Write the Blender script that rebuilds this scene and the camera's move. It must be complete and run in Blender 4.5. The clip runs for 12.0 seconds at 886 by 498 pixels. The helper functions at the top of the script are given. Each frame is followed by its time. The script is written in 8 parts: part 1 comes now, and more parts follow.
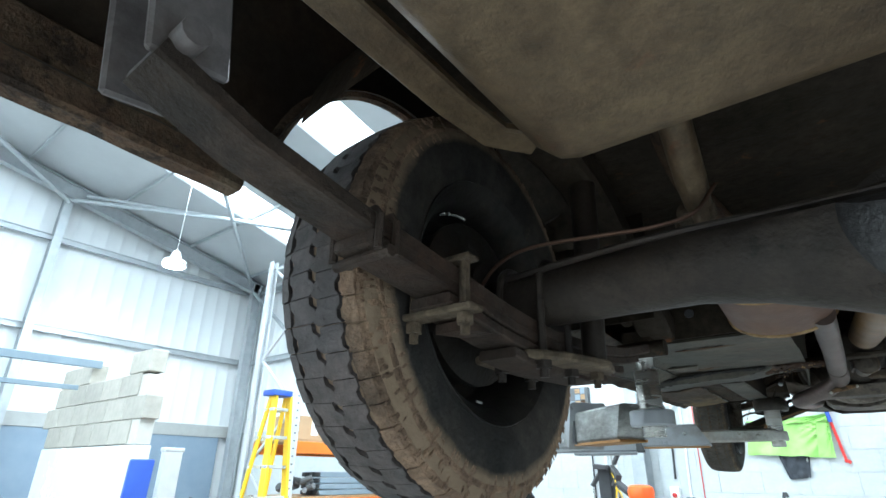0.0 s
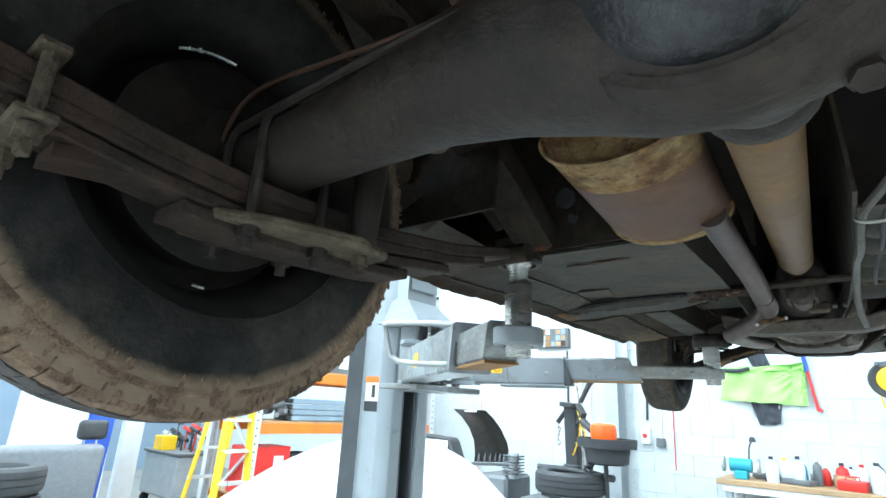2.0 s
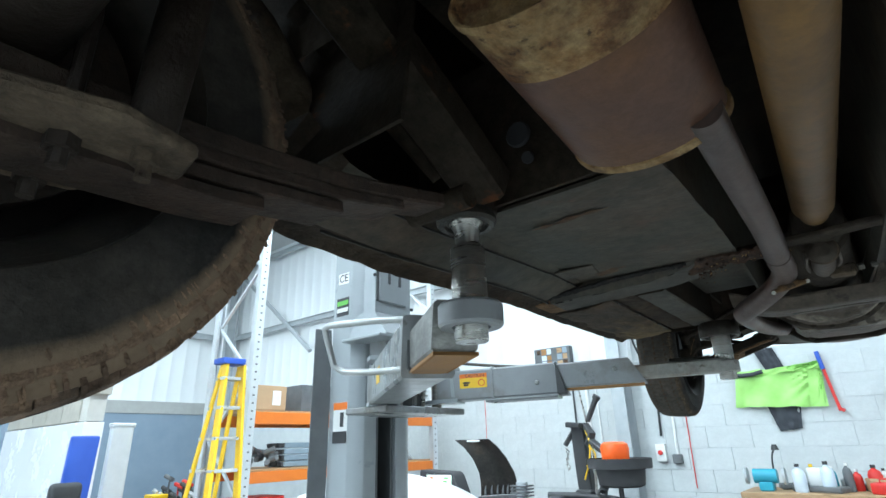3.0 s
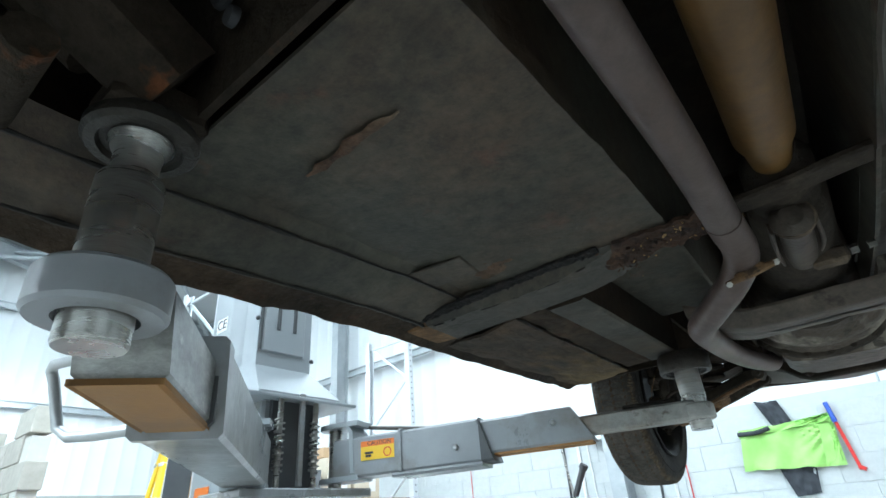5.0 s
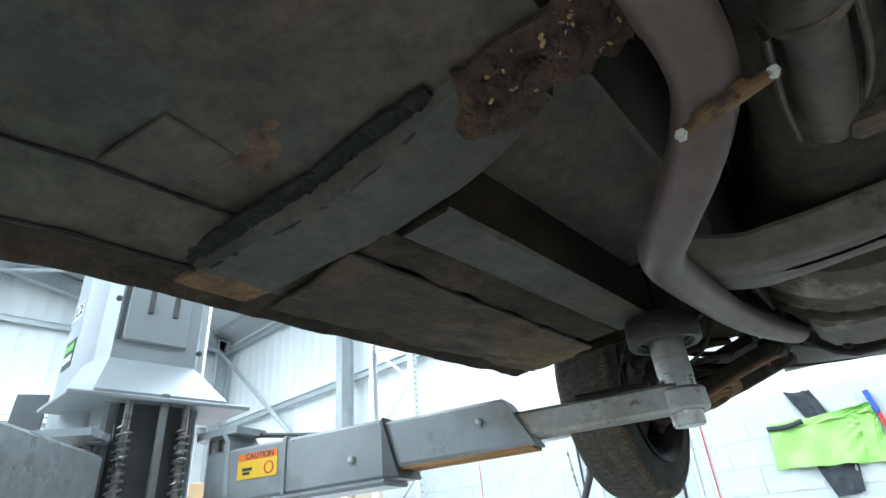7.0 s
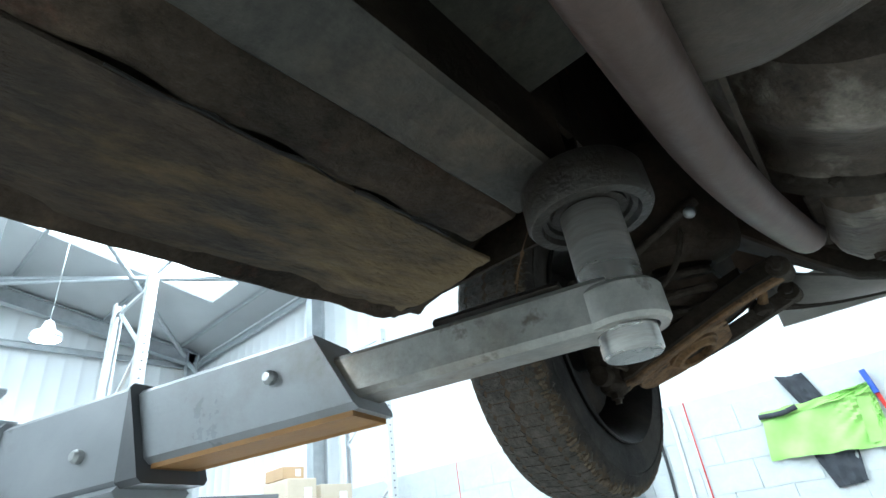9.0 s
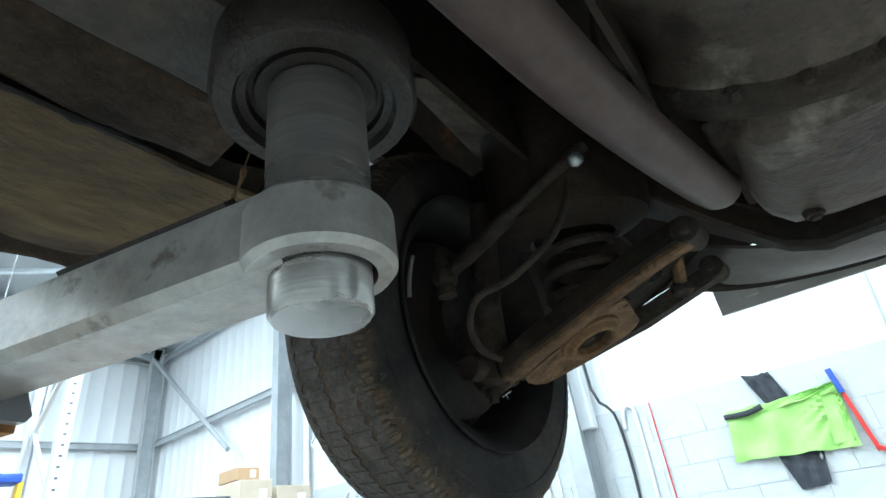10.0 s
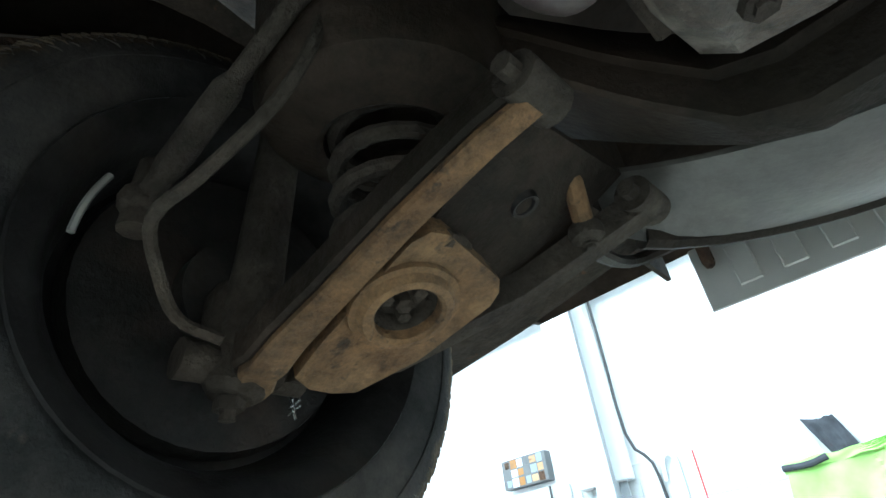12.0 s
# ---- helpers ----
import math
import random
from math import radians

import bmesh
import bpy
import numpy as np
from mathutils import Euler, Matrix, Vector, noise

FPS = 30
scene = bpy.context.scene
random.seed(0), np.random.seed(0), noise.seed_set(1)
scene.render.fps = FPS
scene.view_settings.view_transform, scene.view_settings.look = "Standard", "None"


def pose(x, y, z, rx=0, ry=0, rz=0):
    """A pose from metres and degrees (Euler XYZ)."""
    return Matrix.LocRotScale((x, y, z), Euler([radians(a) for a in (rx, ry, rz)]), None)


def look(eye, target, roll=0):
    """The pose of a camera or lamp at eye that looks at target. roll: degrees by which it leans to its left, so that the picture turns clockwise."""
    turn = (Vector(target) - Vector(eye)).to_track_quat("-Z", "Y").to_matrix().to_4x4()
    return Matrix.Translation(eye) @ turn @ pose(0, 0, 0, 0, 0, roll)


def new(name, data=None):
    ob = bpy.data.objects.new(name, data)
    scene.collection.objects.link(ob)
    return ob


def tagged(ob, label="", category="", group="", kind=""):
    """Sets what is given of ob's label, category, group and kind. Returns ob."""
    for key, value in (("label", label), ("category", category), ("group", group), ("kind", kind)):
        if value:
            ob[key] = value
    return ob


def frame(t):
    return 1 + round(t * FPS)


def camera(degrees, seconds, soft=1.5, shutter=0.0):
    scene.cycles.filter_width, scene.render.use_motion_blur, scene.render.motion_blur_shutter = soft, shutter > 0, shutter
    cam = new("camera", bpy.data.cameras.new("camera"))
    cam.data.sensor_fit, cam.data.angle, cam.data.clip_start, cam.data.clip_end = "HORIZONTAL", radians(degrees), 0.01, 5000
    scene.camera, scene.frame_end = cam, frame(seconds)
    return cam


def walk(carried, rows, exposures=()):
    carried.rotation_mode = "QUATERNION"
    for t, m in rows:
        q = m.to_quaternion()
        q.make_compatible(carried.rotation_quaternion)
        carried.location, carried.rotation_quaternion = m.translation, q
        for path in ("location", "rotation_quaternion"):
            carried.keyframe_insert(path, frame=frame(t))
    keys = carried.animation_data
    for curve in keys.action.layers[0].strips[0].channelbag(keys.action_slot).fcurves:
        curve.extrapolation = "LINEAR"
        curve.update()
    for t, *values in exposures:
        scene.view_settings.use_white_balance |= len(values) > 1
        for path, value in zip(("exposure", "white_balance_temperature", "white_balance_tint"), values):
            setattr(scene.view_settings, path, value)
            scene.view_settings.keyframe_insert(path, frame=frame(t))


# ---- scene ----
cam = camera(80.7, 12.0)
PATH = [
    (0, (-0.009, 0.048, 1.534), (-1.143, 1.494, 2.324), 0.5),
    (0.5, (0.012, 0.185, 1.545), (-1.006, 1.732, 2.302), 0.8),
    (1, (0.093, 0.284, 1.547), (-0.907, 1.869, 2.244), 0.4),
    (1.5, (0.145, 0.338, 1.536), (-0.967, 1.877, 2.165), 1.8),
    (2, (0.126, 0.436, 1.512), (-1.074, 1.926, 2.095), 2.9),
    (2.5, (0.094, 0.583, 1.489), (-1.11, 2.051, 2.119), 1.1),
    (3, (0.051, 0.714, 1.472), (-1.117, 2.179, 2.173), -1.7),
    (3.5, (0.082, 0.835, 1.471), (-1.045, 2.311, 2.213), -4.0),
    (5.5, (-0.003, 1.338, 1.481), (-1.08, 2.7, 2.472), -4.5),
    (6, (-0.035, 1.443, 1.489), (-1.122, 2.785, 2.498), -4.7),
    (6.5, (-0.044, 1.572, 1.514), (-1.158, 2.915, 2.492), -5.2),
    (7, (-0.023, 1.706, 1.525), (-1.154, 3.051, 2.481), -5.8),
    (9, (-0.159, 2.191, 1.527), (-1.241, 3.561, 2.503), -8.6),
    (9.5, (-0.154, 2.333, 1.533), (-1.211, 3.726, 2.503), -8.9),
    (10, (-0.128, 2.474, 1.543), (-1.169, 3.884, 2.507), -8.8),
    (10.5, (-0.133, 2.589, 1.52), (-1.15, 4.007, 2.498), -9.3),
    (11, (-0.145, 2.705, 1.516), (-1.147, 4.11, 2.527), -9.1),
    (11.5, (-0.166, 2.809, 1.532), (-1.151, 4.19, 2.591), -8.8),
    (12, (-0.13, 2.912, 1.56), (-1.225, 4.154, 2.682), -7.2),
]
EXPOSURES = [(0.0, -0.95, 5480, 0), (0.5, -0.95, 5480, 0), (1.0, -0.72, 5420, -1), (1.5, -0.49, 5330, -3), (2.0, -0.67, 5370, -2), (2.5, -0.98, 5480, 0), (3.0, -1.38, 5480, 0), (3.5, -1.74, 5480, 0), (5.5, -1.10, 5480, 0), (6.5, -1.10, 5480, 0), (7.0, -1.01, 5480, 0), (9.0, -0.99, 5480, 0), (10.5, -1.12, 5480, 0), (11.0, -1.40, 5480, 0), (11.5, -1.08, 5440, -1), (12.0, -0.41, 5380, -3)]
walk(cam, [(t, look(eye, target, roll)) for t, eye, target, roll in PATH], EXPOSURES)

# ---- light ----
world = bpy.data.worlds.new("sky")
scene.world = world
world.use_nodes = True
sky = world.node_tree.nodes.new("ShaderNodeTexSky")
sky.sky_type, sky.sun_disc = "NISHITA", False
sky.sun_elevation, sky.sun_rotation = radians(38), radians(200)
world.node_tree.links.new(sky.outputs[0], world.node_tree.nodes["Background"].inputs[0])
world.node_tree.nodes["Background"].inputs[1].default_value = 0.12

ROOF_EAVE, ROOF_SLOPE, RIDGE_Y = 6.05, 0.2, -2.0
X_LEFT, X_RIGHT, Y_FAR, Y_BACK = -12.1, 10.0, 7.4, -11.4


def roof_z(y):
    return ROOF_EAVE + ROOF_SLOPE * (7.4 - y) if y > RIDGE_Y else ROOF_EAVE + ROOF_SLOPE * (y - Y_BACK)


def area_lamp(name, m, sx, sy, watts, colour=(1, 1, 1), shape="RECTANGLE"):
    lamp = bpy.data.lights.new(name, "AREA")
    lamp.shape, lamp.size, lamp.energy, lamp.color = shape, sx, watts, colour
    if shape == "RECTANGLE":
        lamp.size_y = sy
    ob = new(name, lamp)
    ob.matrix_world = m
    return ob


SKYLIGHTS = [(-9.0, 1.0), (-5.7, 1.0), (-2.4, 1.0), (0.9, 1.0), (4.2, 1.0), (7.5, 1.0)]
SKY_WATTS, BAY_WATTS = 370, 300
SKY_TINT = (0.95, 0.985, 1.0)
pitch_deg = math.degrees(math.atan(ROOF_SLOPE))
for cxs, wid in SKYLIGHTS:
    # the rear slope is unseen; its lamps are raised as fill for the underside
    for yc, sgn, fill_gain in ((2.6, -1, 1.0), (-6.4, 1, 1.9)):
        area_lamp("skylight_daylight_fill", pose(cxs, yc, roof_z(yc) - 0.12, sgn * pitch_deg), wid, 7.0, SKY_WATTS * fill_gain, SKY_TINT)
HIGH_BAYS = [(-9.1, 3.9), (-3.2, 4.2), (-9.1, -5.0), (-3.2, -5.0), (4.5, 3.5), (4.5, -5.0)]
for bx, by in HIGH_BAYS:
    area_lamp("high_bay_glow", pose(bx, by, 4.86), 0.34, 0.34, BAY_WATTS, (1.0, 0.98, 0.94), "DISK")


# ---- materials ----
def mat(name, c1, c2, scale=8, rough=0.6, metal=0.0, bump=0.15, bscale=80, c3=None, s3=2.5, amt3=0.5, edge3=0.12, c4=None, s4=25, amt4=0.3,
        stretch=(1, 1, 1), vary=0.0, rvar=0.18, dist=0.004, grime=0.0, gscale=38):
    m = bpy.data.materials.new(name)
    m.use_nodes = True
    t = m.node_tree
    N, L = t.nodes, t.links.new
    b = N["Principled BSDF"]
    co = N.new("ShaderNodeTexCoord")
    mp = N.new("ShaderNodeMapping")
    mp.inputs["Scale"].default_value = stretch
    L(co.outputs["Object"], mp.inputs[0])

    def noise_tex(sc, detail=6, r=0.6):
        n = N.new("ShaderNodeTexNoise")
        n.inputs["Scale"].default_value, n.inputs["Detail"].default_value, n.inputs["Roughness"].default_value = sc, detail, r
        L(mp.outputs[0], n.inputs[0])
        return n.outputs[0]

    def mixc(f, a, bb):
        x = N.new("ShaderNodeMix")
        x.data_type = "RGBA"
        for sock, v in ((x.inputs[0], f), (x.inputs[6], a), (x.inputs[7], bb)):
            if isinstance(v, tuple):
                sock.default_value = (*v, 1)
            else:
                L(v, sock)
        return x.outputs[2]

    def step(v, lo, hi, top=1.0):
        r = N.new("ShaderNodeMapRange")
        r.inputs[1].default_value, r.inputs[2].default_value, r.inputs[4].default_value = lo, hi, top
        L(v, r.inputs[0])
        return r.outputs[0]

    n1 = noise_tex(scale)
    col = mixc(step(n1, 0.3, 0.7), c1, c2)
    if c3:
        n3 = noise_tex(s3, 8, 0.65)
        th = 0.72 - 0.44 * amt3
        col = mixc(step(n3, th - edge3 / 2, th + edge3 / 2, 0.9), col, c3)
    if c4:
        n4 = noise_tex(s4, 4, 0.7)
        th = 0.75 - 0.44 * amt4
        col = mixc(step(n4, th - 0.04, th + 0.05, 0.85), col, c4)
    if grime:
        mottle = mixc(step(noise_tex(gscale, 10, 0.78), 0.36, 0.64), (1 - grime,) * 3, (1 + 0.7 * grime,) * 3)
        blotch = mixc(step(noise_tex(gscale * 0.16, 6, 0.7), 0.34, 0.66), (1 - 0.55 * grime, 1 - 0.6 * grime, 1 - 0.66 * grime), (1 + 0.5 * grime, 1 + 0.42 * grime, 1 + 0.30 * grime))
        for layer in (mottle, blotch):
            mul = N.new("ShaderNodeMix")
            mul.data_type, mul.blend_type = "RGBA", "MULTIPLY"
            mul.inputs[0].default_value = 1.0
            L(col, mul.inputs[6])
            L(layer, mul.inputs[7])
            col = mul.outputs[2]
    if vary:
        oi = N.new("ShaderNodeObjectInfo")
        hs = N.new("ShaderNodeHueSaturation")
        L(step(oi.outputs["Random"], 0, 1, 2 * vary), hs.inputs["Value"])
        add = N.new("ShaderNodeMath")
        add.operation = "ADD"
        add.inputs[1].default_value = 1 - vary
        L(step(oi.outputs["Random"], 0, 1, 2 * vary), add.inputs[0])
        L(add.outputs[0], hs.inputs["Value"])
        L(col, hs.inputs["Color"])
        col = hs.outputs[0]
    L(col, b.inputs["Base Color"])
    nb = noise_tex(bscale, 5, 0.6)
    rr = N.new("ShaderNodeMapRange")
    rr.inputs[3].default_value, rr.inputs[4].default_value = max(rough - rvar, 0.03), min(rough + rvar, 1)
    L(n1, rr.inputs[0])
    L(rr.outputs[0], b.inputs["Roughness"])
    b.inputs["Metallic"].default_value = metal
    if grime > 0.15:
        b.inputs["Specular IOR Level"].default_value = 0.34
    if bump:
        bp = N.new("ShaderNodeBump")
        bp.inputs["Strength"].default_value, bp.inputs["Distance"].default_value = bump, dist
        if grime >= 0.33:
            lumps = N.new("ShaderNodeMath")
            lumps.operation = "MULTIPLY_ADD"
            lumps.inputs[1].default_value = 3.2
            L(noise_tex(bscale * 0.22, 7, 0.68), lumps.inputs[0])
            L(nb, lumps.inputs[2])
            L(lumps.outputs[0], bp.inputs["Height"])
        else:
            L(nb, bp.inputs["Height"])
        L(bp.outputs[0], b.inputs["Normal"])
    return m


def glow(name, colour, strength):
    m = bpy.data.materials.new(name)
    m.use_nodes = True
    b = m.node_tree.nodes["Principled BSDF"]
    b.inputs["Base Color"].default_value = (0.8, 0.8, 0.8, 1)
    b.inputs["Emission Color"].default_value = (*colour, 1)
    b.inputs["Emission Strength"].default_value = strength
    return m


RUST = (0.120, 0.048, 0.020)
M_UNDER = mat("underseal", (0.020, 0.016, 0.012), (0.036, 0.029, 0.021), 7, 0.72, 0, 0.5, 90, (0.046, 0.035, 0.027), 3.2, 0.36, 0.25, RUST, 14, 0.2, grime=0.45)
M_FLOOR = mat("floor_underseal", (0.037, 0.036, 0.027), (0.056, 0.052, 0.039), 5, 0.6, 0, 0.3, 70, (0.062, 0.043, 0.028), 3.4, 0.40, 0.20, (0.074, 0.040, 0.026), 11, 0.20, grime=0.5, gscale=34)
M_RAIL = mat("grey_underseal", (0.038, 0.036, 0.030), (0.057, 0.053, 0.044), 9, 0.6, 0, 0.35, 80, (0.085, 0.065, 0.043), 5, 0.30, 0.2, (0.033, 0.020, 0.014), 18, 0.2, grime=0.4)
M_RUSTY = mat("rusty_steel", (0.064, 0.036, 0.022), (0.109, 0.066, 0.041), 14, 0.85, 0.1, 0.8, 120, (0.123, 0.098, 0.067), 6, 0.30, 0.2, (0.022, 0.015, 0.011), 22, 0.38, grime=0.5)
M_MUDDY = mat("muddy_steel", (0.100, 0.075, 0.051), (0.138, 0.108, 0.075), 18, 0.92, 0, 0.8, 110, (0.049, 0.035, 0.024), 8, 0.38, 0.2, grime=0.45)
M_YELLOWMUD = mat("ochre_rust", (0.172, 0.107, 0.050), (0.125, 0.069, 0.030), 12, 0.85, 0, 0.6, 110, (0.063, 0.039, 0.023), 7, 0.36, 0.25, (0.032, 0.023, 0.016), 30, 0.30, grime=0.55)
M_SILL = mat("sill_underside", (0.025, 0.020, 0.016), (0.044, 0.036, 0.027), 6, 0.72, 0, 0.8, 80, (0.067, 0.047, 0.032), 3.0, 0.40, 0.3, (0.066, 0.036, 0.025), 18, 0.24, grime=0.5)
M_AXLE = mat("axle_grime", (0.026, 0.020, 0.017), (0.046, 0.037, 0.030), 10, 0.5, 0.25, 0.4, 110, (0.046, 0.033, 0.024), 4, 0.30, 0.3, (0.015, 0.011, 0.010), 20, 0.25, grime=0.35)
M_COVER = mat("oily_cover", (0.045, 0.045, 0.048), (0.079, 0.076, 0.079), 9, 0.32, 0.45, 0.7, 95, (0.029, 0.027, 0.025), 5, 0.3, 0.3, (0.018, 0.016, 0.014), 40, 0.22, grime=0.3)
M_SPRING = mat("spring_steel", (0.027, 0.020, 0.015), (0.047, 0.033, 0.025), 12, 0.78, 0.1, 0.7, 110, (0.051, 0.029, 0.019), 7, 0.34, 0.2, grime=0.45)
M_TANK = mat("fuel_tank_paint", (0.117, 0.082, 0.048), (0.163, 0.117, 0.068), 6, 0.5, 0, 0.4, 80, (0.060, 0.038, 0.022), 4.5, 0.36, 0.25, (0.123, 0.051, 0.023), 10, 0.16, grime=0.35)
M_SILENCER = mat("silencer_steel", (0.094, 0.051, 0.037), (0.132, 0.074, 0.054), 7, 0.5, 0.3, 0.2, 120, (0.154, 0.074, 0.029), 5, 0.36, 0.3, grime=0.22)
M_SILRUST = mat("silencer_crust", (0.400, 0.300, 0.150), (0.300, 0.175, 0.070), 30, 0.85, 0.1, 1.0, 90, (0.140, 0.066, 0.030), 14, 0.40, 0.15, (0.055, 0.030, 0.018), 34, 0.25, grime=0.4)
M_PIPE = mat("exhaust_pipe", (0.086, 0.064, 0.057), (0.110, 0.083, 0.074), 7, 0.45, 0.35, 0.15, 120, (0.091, 0.057, 0.041), 4, 0.22, 0.35, grime=0.2)
M_PROP = mat("propshaft_paint", (0.146, 0.076, 0.018), (0.184, 0.100, 0.026), 6, 0.45, 0.2, 0.15, 120, (0.080, 0.048, 0.024), 4, 0.28, 0.3, grime=0.25)
M_GREASE = mat("grease", (0.030, 0.024, 0.020), (0.060, 0.051, 0.040), 14, 0.75, 0, 0.8, 110, (0.069, 0.052, 0.038), 5, 0.28, 0.25, grime=0.4)
M_ALLOY = mat("oily_alloy", (0.058, 0.045, 0.034), (0.100, 0.080, 0.060), 10, 0.5, 0.15, 0.7, 80, (0.30, 0.27, 0.225), 4.5, 0.32, 0.10, (0.026, 0.019, 0.014), 16, 0.36, grime=0.34)
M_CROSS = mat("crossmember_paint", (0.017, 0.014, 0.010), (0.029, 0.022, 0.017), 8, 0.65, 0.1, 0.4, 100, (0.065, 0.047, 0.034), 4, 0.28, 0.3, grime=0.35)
M_PLATE = mat("support_plate_paint", (0.059, 0.047, 0.037), (0.084, 0.068, 0.053), 9, 0.5, 0.15, 0.3, 100, (0.144, 0.118, 0.087), 7, 0.26, 0.2, (0.033, 0.024, 0.018), 18, 0.25, grime=0.35)
M_APRON = mat("grey_apron", (0.082, 0.076, 0.067), (0.107, 0.100, 0.086), 6, 0.42, 0, 0.15, 90, (0.077, 0.064, 0.051), 4, 0.25, 0.3, grime=0.22)
M_SCAB = mat("dark_scab", (0.040, 0.023, 0.016), (0.074, 0.043, 0.028), 16, 0.85, 0.05, 1.0, 110, (0.122, 0.067, 0.032), 9, 0.26, 0.2, (0.015, 0.010, 0.008), 26, 0.40, grime=0.5)
M_SOOT = mat("black_crust", (0.006, 0.006, 0.006), (0.016, 0.014, 0.013), 30, 0.8, 0, 1.0, 130, (0.040, 0.030, 0.024), 22, 0.22, 0.15, grime=0.5)
M_HANGER = mat("hanger_paint", (0.140, 0.128, 0.132), (0.185, 0.172, 0.176), 8, 0.5, 0, 0.2, 80, (0.075, 0.058, 0.048), 5, 0.28, 0.25, grime=0.25)
M_TREAD = mat("tread_rubber", (0.058, 0.052, 0.051), (0.090, 0.079, 0.078), 18, 0.85, 0, 0.5, 170, (0.095, 0.076, 0.070), 7, 0.38, 0.2, grime=0.35)
M_TREADMUD = mat("muddy_tread", (0.295, 0.200, 0.133), (0.214, 0.144, 0.099), 16, 0.95, 0, 1.0, 130, (0.073, 0.052, 0.037), 9, 0.38, 0.2, grime=0.45)
M_TREADWORN = mat("worn_tread", (0.090, 0.078, 0.066), (0.066, 0.061, 0.053), 16, 0.95, 0, 0.9, 130, (0.084, 0.068, 0.052), 8, 0.28, 0.2, grime=0.4)


def muddy_tyre(name, mud, mud2, r0, width, ragged=0.06):
    """Rubber with a ragged band of mud towards the tread, by the radius from the axle."""
    m = mat(name, (0.024, 0.023, 0.022), (0.042, 0.040, 0.039), 14, 0.72, 0, 0.35, 150, (0.066, 0.058, 0.050), 7, 0.34, 0.25, (0.090, 0.074, 0.058), 20, 0.16, grime=0.36, gscale=24)
    t = m.node_tree
    N, L = t.nodes, t.links.new
    base = N["Principled BSDF"].inputs["Base Color"]
    rubber = base.links[0].from_socket
    co = N.new("ShaderNodeTexCoord")
    flat = N.new("ShaderNodeVectorMath")
    flat.operation = "MULTIPLY"
    flat.inputs[1].default_value = (0, 1, 1)
    L(co.outputs["Object"], flat.inputs[0])
    length = N.new("ShaderNodeVectorMath")
    length.operation = "LENGTH"
    L(flat.outputs[0], length.inputs[0])
    rag = N.new("ShaderNodeTexNoise")
    rag.inputs["Scale"].default_value, rag.inputs["Detail"].default_value, rag.inputs["Roughness"].default_value = 26, 8, 0.72
    L(co.outputs["Object"], rag.inputs[0])
    add = N.new("ShaderNodeMath")
    add.operation = "MULTIPLY_ADD"
    add.inputs[1].default_value = ragged
    L(rag.outputs[0], add.inputs[0])
    L(length.outputs["Value"], add.inputs[2])
    edge = N.new("ShaderNodeMapRange")
    edge.inputs[1].default_value, edge.inputs[2].default_value = r0 + ragged / 2 - width, r0 + ragged / 2 + width
    L(add.outputs[0], edge.inputs[0])
    tone = N.new("ShaderNodeMix")
    tone.data_type = "RGBA"
    tone.inputs[6].default_value, tone.inputs[7].default_value = (*mud, 1), (*mud2, 1)
    fine = N.new("ShaderNodeTexNoise")
    fine.inputs["Scale"].default_value, fine.inputs["Detail"].default_value = 60, 9
    L(co.outputs["Object"], fine.inputs[0])
    L(fine.outputs[0], tone.inputs[0])
    mix = N.new("ShaderNodeMix")
    mix.data_type = "RGBA"
    L(edge.outputs[0], mix.inputs[0])
    L(rubber, mix.inputs[6])
    L(tone.outputs[2], mix.inputs[7])
    L(mix.outputs[2], base)
    return m


M_TYRE = muddy_tyre("muddy_tyre_side", (0.255, 0.186, 0.126), (0.165, 0.119, 0.080), 0.266, 0.007, 0.022)
M_TYREFRONT = muddy_tyre("dusty_tyre_side", (0.120, 0.082, 0.048), (0.035, 0.027, 0.020), 0.266, 0.005)


